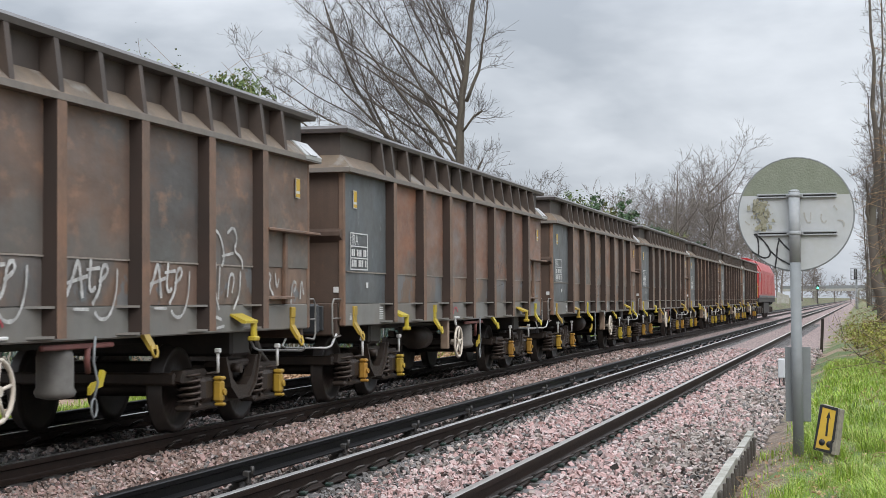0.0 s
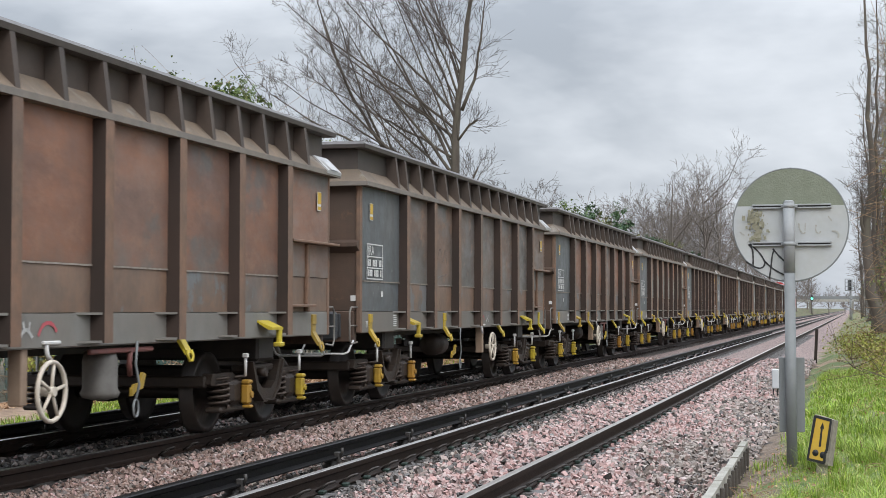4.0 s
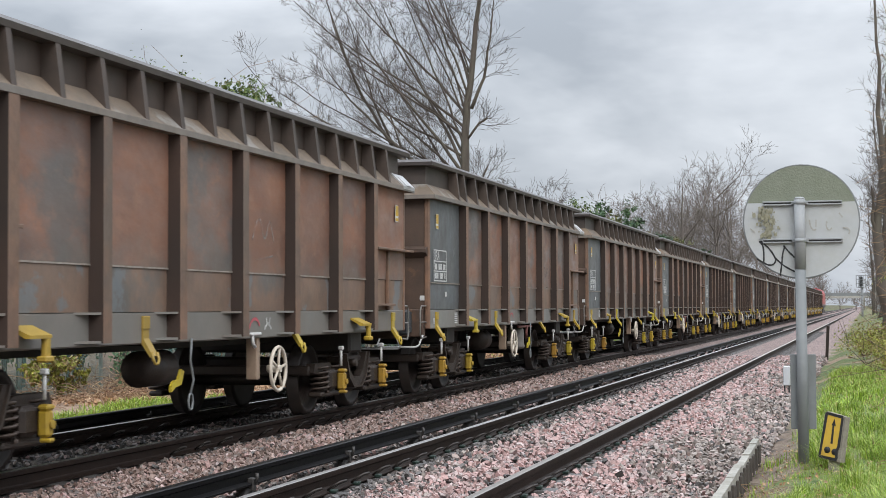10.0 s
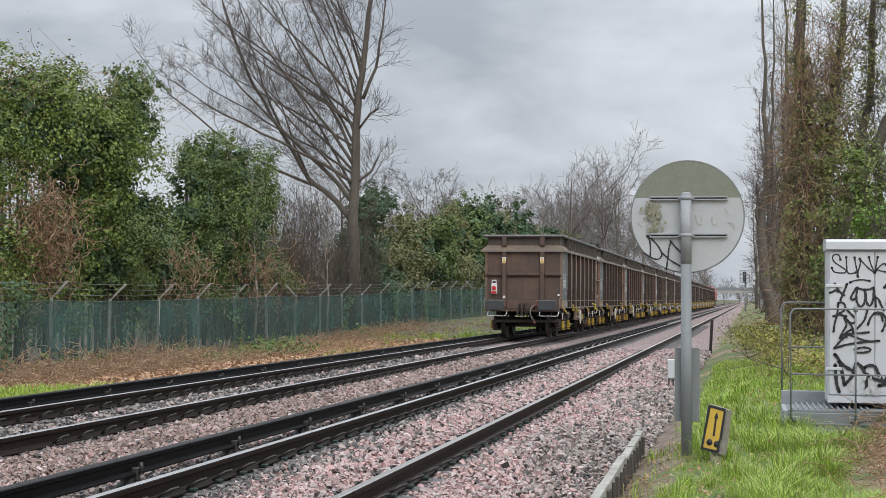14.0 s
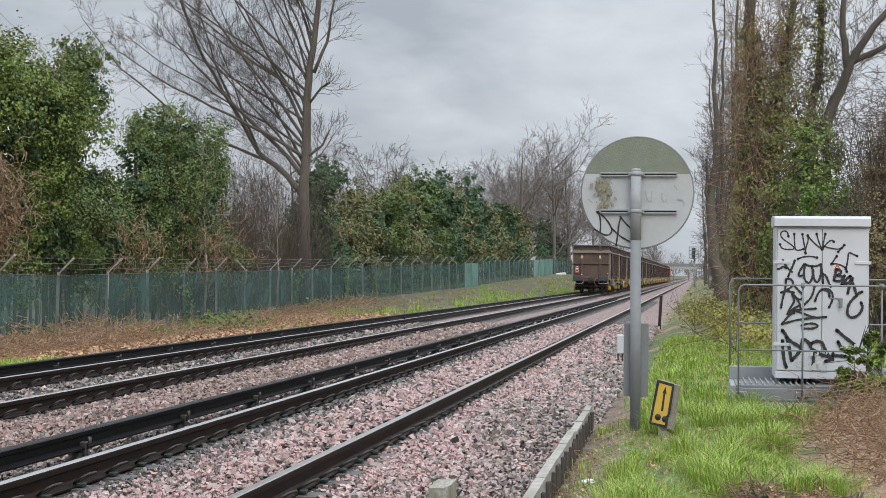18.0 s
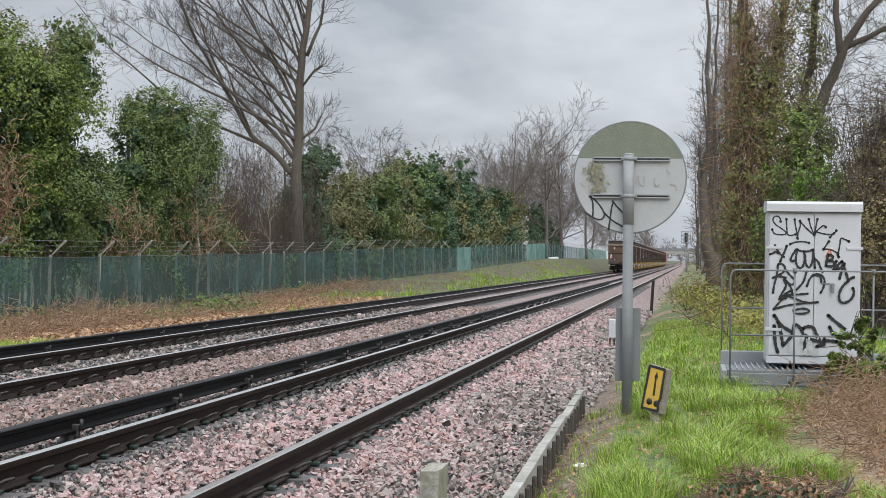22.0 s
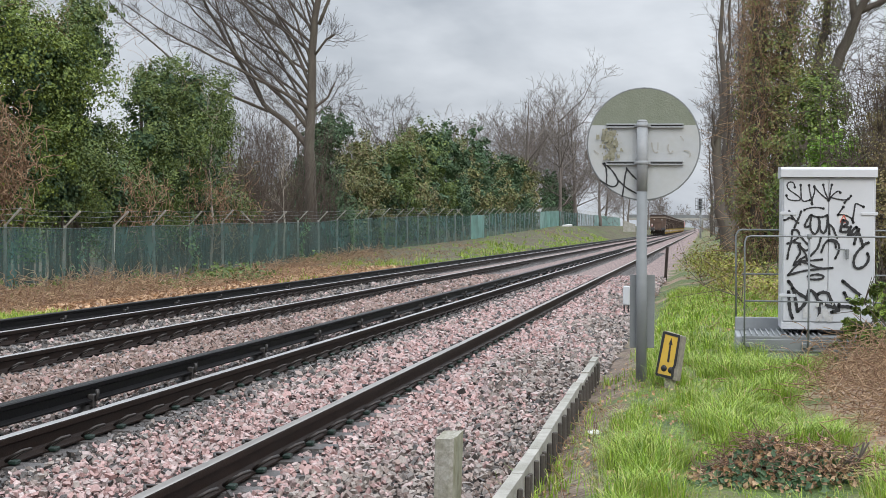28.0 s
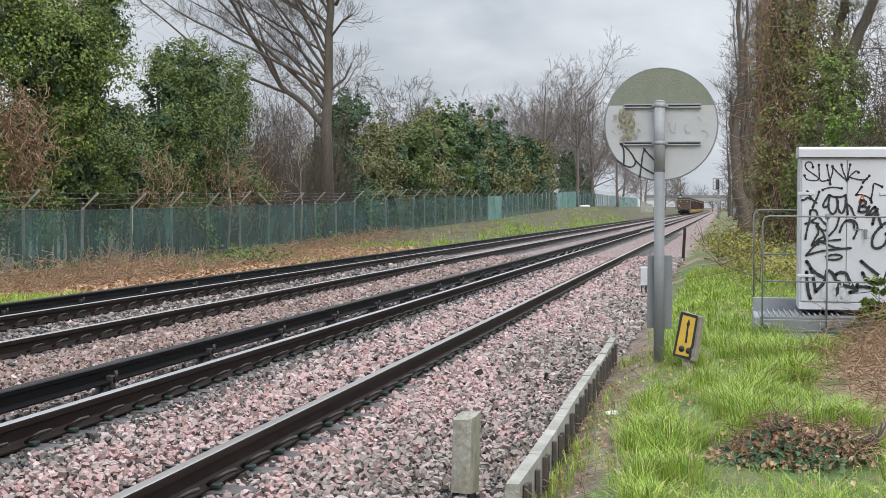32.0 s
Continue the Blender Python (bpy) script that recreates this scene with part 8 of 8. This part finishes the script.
            t.clothe(s, 0.009, 1, h * 0.09, 2, 1.0, 0.3, 0.06, 2, 0.004 + 0.00003 * yy)
            t.clothe(s, 0.007, 2, h * 0.05, 1, 1.0, 0.2, 0.06, 3, 0.004 + 0.00003 * yy)
        t.build("bare_poplar", "tall narrow bare tree on the bank", "bark", "twig" if yy < 100 else "far_twig_hazed")


def blades_mesh(name, base, lean, height, width, material):
    n = len(base)
    side = np.cross(lean, [0, 0, 1.0])
    side /= np.linalg.norm(side, axis=1, keepdims=True) + 1e-9
    w, h = width[:, None] * side, height[:, None]
    mid = base + np.array([0, 0, 0.62]) * h + lean * h * 0.22
    tip = base + np.array([0, 0, 0.85]) * h + lean * h * 0.75
    v = np.stack([base - w, base + w, mid - w * 0.8, mid + w * 0.8, tip], 1).reshape(-1, 3)
    b = np.arange(n)[:, None] * 5
    f = np.concatenate([b + [0, 1, 3], b + [0, 3, 2], b + [2, 3, 4]], 1).reshape(-1, 3)
    return raw_mesh(name, v, f, material)


def build_grass():
    rng = np.random.default_rng(17)

    def field(x0, x1, y0, y1, tufts, blades, h0, h1, width, keep):
        cx, cy = rng.uniform(x0, x1, tufts), rng.uniform(y0, y1, tufts)
        ok = keep(cx, cy)
        cx, cy = cx[ok], cy[ok]
        big = rng.random(len(cx)) ** 2
        n = np.maximum(4, (blades * (0.5 + big)).astype(int))
        idx = np.repeat(np.arange(len(cx)), n)
        mop = blades > 50
        r = rng.normal(size=(len(idx), 2)) * ((0.025 + 0.05 * big[idx]) if mop else (0.025 + 0.06 * big[idx]))[:, None]
        bx, by = cx[idx] + r[:, 0], cy[idx] + r[:, 1]
        h = (h0 + (h1 - h0) * big[idx]) * rng.uniform(0.55, 1.1, len(idx))
        ang = np.arctan2(r[:, 1], r[:, 0]) + rng.normal(size=len(idx)) * 0.7
        k = rng.uniform(0.35, 1.5, len(idx)) if mop else rng.uniform(0.2, 1.1, len(idx))
        lean = np.stack([np.cos(ang) * k, np.sin(ang) * k, np.zeros(len(idx))], 1)
        z = ground_z(bx, by) - 0.01
        return np.stack([bx, by, z], 1), lean, h, width * rng.uniform(0.7, 1.3, len(idx))

    def verge(x, y):
        edge = -0.44 - 0.16 * smooth01(8.0, 11.5, y) + 0.08 * np.sin(y * 2.1) + 0.05 * np.sin(y * 5.3)
        brown = (x > 0.85 + 0.12 * np.sin(y * 1.9)) & (y > 9.3) & (y < 16)
        return (x > edge) & ~brown & ~((x > 0.3) & (y > 16.1) & (y < 17.6)) & ~((np.abs(x - 0.38) < 0.38) & (y > 7.95) & (y < 8.85))

    sets = [field(-0.6, 2.2, 5.8, 16.2, 6400, 12, 0.03, 0.08, 0.0015, lambda x, y: verge(x, y) & (np.sin(x * 5.1 + y * 1.7) + np.sin(y * 2.9 - x * 2.2) > -0.9)), field(-0.5, 2.0, 5.8, 16.2, 430, 170, 0.1, 0.27, 0.0017, lambda x, y: verge(x, y) & ~((np.abs(x - 0.4) < 0.45) & (y > 7.0) & (y < 9.0)) & ~((np.abs(x + 0.29) < 0.2) & (y > 11.9) & (y < 13.05))), field(-0.7, 3.0, 16.2, 34, 5200, 10, 0.05, 0.15, 0.0035, verge), field(-0.6, 2.6, 16.6, 32, 260, 60, 0.1, 0.22, 0.004, verge),
            field(-0.9, -0.72, 7.6, 9.6, 34, 12, 0.05, 0.16, 0.003, lambda x, y: x < -0.7), field(-0.86, -0.7, 10.5, 15, 26, 12, 0.05, 0.14, 0.003, lambda x, y: x < -0.7)]
    a = [np.concatenate([s[j] for s in sets]) for j in range(4)]
    tagged(new("verge_grass", blades_mesh("verge_grass", *a, M["grass"])), "lush green grass tufts on the verge", "grass", kind="stuff")
    near = field(-12.6, -9.7, 13, 27, 2600, 9, 0.06, 0.22, 0.006, lambda x, y: np.sin(y * 0.9 + x * 1.3) + np.sin(x * 2.7) > -0.8)
    left = field(-15.5, -10.4, 40, 190, 3000, 7, 0.12, 0.34, 0.012, lambda x, y: ((y > 60) & (np.sin(y * 0.13 + x * 0.9) + np.sin(y * 0.31) + 0.9 * (x + 12.7) > 0.0)) | (np.sin(y * 1.9 + x) > 0.93))
    tagged(new("bank_grass", blades_mesh("bank_grass", *[np.concatenate(q) for q in zip(left, near)], M["grass"])), "rough green grass on the far bank", "grass", kind="stuff")
    # dead bramble and litter
    segs = []

    def heap(n, cx, cy, sx, sy, hz, step=0.12, r=0.006):
        for _ in range(n):
            p = np.array([cx + rng.normal() * sx, cy + rng.normal() * sy, 0.0])
            p[2] = float(ground_z(p[0], p[1])) + abs(rng.normal()) * hz
            d = rng.normal(size=3) * [1, 1, 0.45]
            d /= np.linalg.norm(d)
            for j in range(4):
                q = p + d * step
                segs.append((p, q, r, r * 0.8))
                d = d + rng.normal(size=3) * 0.35 - [0, 0, 0.08]
                d /= np.linalg.norm(d)
                p = q

    heap(2300, 1.6, 12.4, 0.42, 1.7, 0.13, 0.06, 0.0036)
    heap(500, 1.5, 14.8, 0.3, 0.6, 0.15, 0.06, 0.0036)
    heap(160, -0.7, 9.5, 0.1, 1.8, 0.005, 0.05, 0.0025)
    heap(120, 0.68, 8.45, 0.1, 0.09, 0.1, 0.035, 0.0042)
    for yc, n in ((30, 300), (33, 600), (36, 800), (39, 700), (43, 320), (47, 200), (52, 200), (58, 200), (66, 180), (74, 160), (82, 120), (96, 120), (150, 160)):
        heap(n if yc < 60 else n // 2, -14.2 if yc < 40 else -13.6, yc, 0.9, 1.6, 0.2 if yc < 40 else 0.1, 0.13, 0.008 if yc < 60 else 0.01)
    heap(700, -15.6, 62, 0.45, 6.0, 0.16, 0.12, 0.009)
    heap(300, -15.4, 72, 0.5, 4.0, 0.2, 0.12, 0.01)
    heap(260, 0.8, 31, 0.7, 5.0, 0.1, 0.09, 0.004)
    a = [np.array([s[j] for s in segs], float) for j in range(4)]
    tagged(new("dead_brambles", sticks_mesh("dead_brambles", *a, M["bramble"])), "tangled dead brown brambles and cut stems", "brambles", kind="stuff")
    n = 18500
    x = np.concatenate([rng.uniform(-15.8, -10.0, 12000), rng.uniform(0.9, 2.6, 4200), rng.uniform(-0.85, -0.1, 500), rng.uniform(-0.4, 1.5, 900), rng.uniform(-0.3, 2.2, 900)])
    y = np.concatenate([rng.uniform(27, 62, 12000), rng.uniform(7.5, 15.5, 4200), rng.uniform(7, 16, 500), rng.uniform(7, 16, 900), rng.uniform(20, 34, 900)])
    pos = np.stack([x, y, ground_z(x, y) + rng.uniform(0.0, 0.05, n)], 1)
    nr = rng.normal(size=(n, 3)) * 0.6 + [0, 0, 1.0]
    size = np.where(x < -5, 0.1, np.where(y < 17, 0.024, 0.04)) * rng.uniform(0.6, 1.4, n)
    tagged(new("leaf_litter", leaves_mesh("leaf_litter", pos, nr, size, M["dead_leaf"], rng)), "fallen brown leaves on the ground", "leaf litter", kind="stuff")
    # cut stump smothered in ivy
    s = thing("ivy_stump", "cut bramble stump with dark ivy in the grass", "stump", at=pose(0, 0, 0))
    k = 2100
    P = np.stack([0.34 + rng.normal(size=k) * 0.17, 8.26 + rng.normal(size=k) * 0.09, np.zeros(k)], 1)
    P[:, 2] = rng.uniform(0.0, 1.0, k) * (0.25 * np.exp(-((P[:, 0] - 0.3) / 0.16) ** 2) + 0.2 * np.exp(-((P[:, 0] - 0.6) / 0.12) ** 2) + 0.05) * np.exp(-((P[:, 1] - 8.36) / 0.2) ** 2) + 0.02
    Nn = rng.normal(size=(k, 3)) * 0.7 + [0, -0.7, 0.5]
    part("ivy", leaves_mesh("ivy", P[:620] * [1, 1, 0.75] - [0, 0.03, 0], Nn[:620], 0.034 * rng.uniform(0.6, 1.3, 620), M["ivy_dark"], rng), None, s)
    part("dead_leaves", leaves_mesh("dead_leaves", P[1000:] * [1, 1, 0.85] + [0.0, 0.02, 0], Nn[1000:], 0.03 * rng.uniform(0.6, 1.3, k - 1000), M["dead_leaf"], rng), None, s, "brown dead leaves")
    keep, segs = segs, []
    for _ in range(620):
        p = np.array([0.37 + rng.normal() * 0.18, 8.38 + rng.normal() * 0.1, 0.0])
        lump = math.exp(-((p[0] - 0.3) / 0.14) ** 2) + 0.8 * math.exp(-((p[0] - 0.62) / 0.1) ** 2) + 0.25
        p[2] = 0.04 + rng.uniform(0.2, 1.0) * 0.17 * lump
        d = rng.normal(size=3) * [1, 0.6, 0.4]
        d /= np.linalg.norm(d)
        for j in range(3):
            q = p + d * 0.035
            segs.append((p, q, 0.0026, 0.002))
            d = d + rng.normal(size=3) * 0.3
            p = q
    a = [np.array([g[j] for g in segs], float) for j in range(4)]
    M["dead_stick"] = mat("dead_red_stick", (0.13, 0.08, 0.06), 0.8, 0, island=[(0.16, 0.09, 0.065), (0.25, 0.15, 0.105), (0.09, 0.055, 0.042), (0.33, 0.22, 0.16)])
    tagged(part("stick", sticks_mesh("stick", *a, M["dead_stick"]), None, s), "tangled red-brown sticks", kind="stuff")
    mb = MB()
    for k in range(9):
        a0 = rng.uniform(0, 6.28)
        p = (0.7 + rng.normal() * 0.05, 8.45, -0.05)
        mb.tube([p, (p[0] + 0.06 * math.cos(a0), p[1] + 0.05 * math.sin(a0), 0.1), (p[0] + 0.13 * math.cos(a0), p[1] + 0.1 * math.sin(a0), 0.14 + 0.08 * rng.random())], [0.011, 0.009, 0.005], 6)
    part("stump", mb, M["bark"], s, "cut grey stems")
    p2 = [(x0 + rng.normal() * sx, y0 + rng.normal() * sy) for x0, y0, sx, sy, n in ((-14.1, 47.8, 0.45, 0.75, 1300), (-14.7, 43.0, 0.6, 1.2, 500), (-15.2, 36.5, 0.5, 1.2, 260), (-15.9, 66.5, 0.25, 0.5, 160)) for _ in range(n)]
    pp = np.array([(a0, b0, float(ground_z(a0, b0)) + abs(rng.normal()) * 0.22) for a0, b0 in p2])
    tagged(new("bank_ivy", leaves_mesh("bank_ivy", pp, rng.normal(size=(len(pp), 3)) + [0.4, -0.6, 1.0], 0.11 * rng.uniform(0.6, 1.4, len(pp)), M["ivy"], rng)), "patches of ivy on the far bank", "ivy", kind="stuff")


def build_fence_creepers():
    """Ivy strands grown over the netting here and there."""
    rng = np.random.default_rng(23)
    P = []
    for y, n, top in ((34.5, 420, 2.2), (41.3, 60, 1.6), (51.2, 130, 2.1), (66.0, 120, 1.9), (75.4, 260, 2.3), (83.0, 160, 2.1), (97.0, 160, 2.1)):
        z0 = float(ground_z(FENCE_X, y))
        h = rng.random(n)
        P.append(np.stack([FENCE_X + 0.13 + rng.random(n) * 0.1, y + rng.normal(size=n) * (0.16 + 0.7 * h ** 2) + 0.35 * np.sin(h * 5 + y), z0 + h * top], 1))
    P = np.concatenate(P)
    tagged(new("fence_ivy", leaves_mesh("fence_ivy", P, rng.normal(size=(len(P), 3)) * 0.5 + [1.0, -0.5, 0.4], 0.09 * rng.uniform(0.6, 1.3, len(P)), M["ivy_dark"], rng)), "ivy strands climbing the green netting", "ivy", kind="stuff")


def build_sapling(x, y, h, seed, label):
    M["pale_bark"] = M.get("pale_bark") or mat("pale_bark", (0.34, 0.3, 0.25), 0.85, 0, (0.2, 0.17, 0.14), 9, 0.6)
    t = Tree(seed)
    z = float(ground_z(x, y)) - 0.2
    st = t.line([(x, y, z), (x + 0.06, y + 0.1, z + h * 0.35), (x - 0.05, y - 0.1, z + h * 0.7), (x, y + 0.2, z + h)], 0.05, 0.012)
    t.clothe(st, 0.011, 3, h * 0.22, 1, 0.7, 0.5, 0.4, 3, 0.006)
    t.build("sapling", label, "pale_bark", "pale_bark")


build_left_plants()
build_fence_creepers()
build_sapling(-17.3, 56.3, 5.4, 61, "thin pale leafless sapling behind the fence")
build_sapling(-17.2, 66.0, 5.0, 62, "slender pale leafless sapling behind the fence")
build_main_tree()
build_far_trees()
build_right_trees()
build_grass()


# ---------------------------------------------------------------- ballast
def build_ballast():
    rng = np.random.default_rng(6)
    cube = np.array([(x, y, z) for x in (-1, 1) for y in (-1, 1) for z in (-1, 1)], float)
    quads = np.array([(0, 1, 3, 2), (4, 6, 7, 5), (0, 4, 5, 1), (2, 3, 7, 6), (0, 2, 6, 4), (1, 5, 7, 3)])
    shapes = []
    for _ in range(60):
        c = cube.copy()
        c[:, :2] *= np.where(c[:, 2:] > 0, rng.uniform(0.5, 0.9), rng.uniform(0.85, 1.1))     # narrower above
        c[:, 0] += 0.25 * rng.normal() * c[:, 2]
        c[:, 2] += 0.22 * rng.normal() * c[:, 0] + 0.2 * rng.normal() * c[:, 1]
        shapes.append(c * rng.uniform(0.82, 1.1, (8, 1)) + rng.normal(size=(8, 3)) * 0.085)
    shapes = np.array(shapes)
    allv, allf, allm = [], [], []
    for y0, y1, cell, size in ((5.4, 13, 0.04, 0.0153), (13, 22, 0.053, 0.0205), (22, 33, 0.064, 0.025), (33, 46, 0.084, 0.033)):
        xs, ys = np.arange(-9.75, -0.95, cell), np.arange(y0, y1, cell)
        X, Y = np.meshgrid(xs, ys)
        X, Y = X.ravel() + rng.uniform(-0.5, 0.5, X.size) * cell, Y.ravel() + rng.uniform(-0.5, 0.5, X.size) * cell
        ok = X > -0.62 * Y - 0.6
        for r in (RAIL_NR, RAIL_NL, RAIL_FR, RAIL_FL):
            ok &= np.abs(X - r) > 0.1
        for r in (RAIL_NL - 0.455, RAIL_FL - 0.455):
            ok &= np.abs(X - r) > 0.03
        # less stone on the rail seats, where the clips show
        ph = np.abs(((Y - 5.56) / 0.6) % 1.0 - 0.0)
        seat = np.minimum(ph, 1 - ph) * 0.6 < 0.13
        near_rail = np.zeros(len(X), bool)
        for r in (RAIL_NR, RAIL_NL):
            near_rail |= np.abs(X - r) < 0.25
        ok &= ~(seat & near_rail & (rng.random(len(X)) < 0.93))
        ph = ((Y - 14.8) / 0.6) % 1.0
        seat = np.minimum(ph, 1 - ph) * 0.6 < 0.12
        ok &= ~(seat & (np.abs(X - FAR_C) < 1.05) & (rng.random(len(X)) < 0.85))
        X, Y = X[ok], Y[ok]
        n = len(X)
        pink = np.interp(X, [-9.7, -8.6, -8.0, -6.7, -6.2, -5.0, -4.6, -3.9, -3.4, -2.9, -2.3, -1.9, -1.55, -0.95], [0.1, 0.1, 0.1, 0.15, 0.6, 0.7, 0.15, 0.2, 0.9, 0.9, 0.92, 0.7, 0.3, 0.1])
        pink = pink + 0.3 * np.sin(Y * 0.8 + X) * (np.abs(X + 1.7) < 0.5)
        dark = np.interp(X, [-9.7, -8.3, -7.9, -6.8, -6.35, -5.9, -4.7, -4.2, -3.85, -3.55, -2.8, -2.4, -0.95], [0.5, 0.75, 0.5, 0.5, 0.5, 0.12, 0.35, 0.85, 0.8, 0.12, 0.04, 0.06, 0.16])
        u = rng.random(n)
        mi = np.where((X > -6.4) & (X < -4.75) & (rng.random(n) < 0.75), 3, np.where(u < dark, 2, np.where(rng.random(n) < pink, 0, 1)))
        s = size * rng.uniform(0.6, 1.25, n)
        an = np.stack([rng.uniform(0.8, 1.5, n), rng.uniform(0.75, 1.25, n), rng.uniform(0.5, 0.85, n)], 1)
        sh = shapes[rng.integers(0, 60, n)] * (an * s[:, None])[:, None, :]
        e = rng.normal(size=(n, 4)) * [1, 0.4, 0.4, 1]
        e /= np.linalg.norm(e, axis=1, keepdims=True)
        w, x, y, z = e.T
        R = np.stack([np.stack([1 - 2 * (y * y + z * z), 2 * (x * y - z * w), 2 * (x * z + y * w)], -1),
                      np.stack([2 * (x * y + z * w), 1 - 2 * (x * x + z * z), 2 * (y * z - x * w)], -1),
                      np.stack([2 * (x * z - y * w), 2 * (y * z + x * w), 1 - 2 * (x * x + y * y)], -1)], 1)
        v = np.einsum("nij,nkj->nki", R, sh)
        by_rail = np.min([np.abs(X - r) for r in (RAIL_NR, RAIL_NL, RAIL_FR, RAIL_FL)], 0)
        lift = np.where(rng.random(n) < 0.45, rng.uniform(-1.3, -0.3, n), rng.uniform(0.5, 1.7, n)) * size + size * 0.3 - 0.03 * np.clip((0.3 - by_rail) / 0.2, 0, 1)
        crown = 0.02 * np.exp(-((X - NEAR_C) / 0.45) ** 2) + 0.03 * np.exp(-((X + 5.5) / 0.5) ** 2) + 0.035 * np.exp(-((X + 1.75) / 0.4) ** 2) - 0.02 * np.exp(-((X - FAR_C) / 0.6) ** 2)
        v += np.stack([X, Y, ground_z(X, Y) + lift + crown], 1)[:, None, :]
        b = np.arange(n)[:, None, None] * 8 + sum(len(a) for a in allv)
        allv.append(v.reshape(-1, 3))
        allf.append((b + quads[None]).reshape(-1, 4))
        allm.append(np.repeat(mi, 6))
    ob = new("ballast", raw_mesh("ballast", np.concatenate(allv), np.concatenate(allf), [M["stone"], M["stone_grey"], M["stone_dark"], M["stone_brown"]], False, np.concatenate(allm)))
    tagged(ob, "wet pink and grey crushed granite ballast stones", "ballast", kind="stuff")


build_ballast()


build_tracks()


# ---------------------------------------------------------------- motion
def motions():
    """The train runs away along the far track; its wheels turn."""
    fine = [0.5 * k for k in range(65)]
    for k, w in enumerate(wagons):
        walk(w, [(t, pose(FAR_C, tail_at(t) + k * PITCH, 0)) for t in fine])
    walk(loco, [(t, pose(FAR_C, tail_at(t) + WAGONS * PITCH + 0.15, 0)) for t in fine])
    # wheels: one turn of the tread for every 2.63 m; alike wheelsets share their keys
    turning = {}
    for w in wagons:
        for b in [c for c in w.children if c.name.startswith("bogie")]:
            for ws in [c for c in b.children if c.name.startswith("wheelset")]:
                dy = round(ws.matrix_basis.translation.y, 2)
                if dy not in turning:
                    rows = [(f / FPS, pose(0, dy, 0.418, math.degrees(-(tail_at(f / FPS) - tail_at(0)) / 0.418) % 360)) for f in range(int(32 * FPS) + 1)]
                    walk(ws, rows)
                    turning[dy] = ws
                else:
                    ws.rotation_mode = "QUATERNION"
                    keys = ws.animation_data_create()
                    keys.action = turning[dy].animation_data.action
                    keys.action_slot = turning[dy].animation_data.action_slot
    walk(tail_lamp, [(t, pose(FAR_C - 0.97, tail_at(t), 1.43)) for t in fine])


motions()
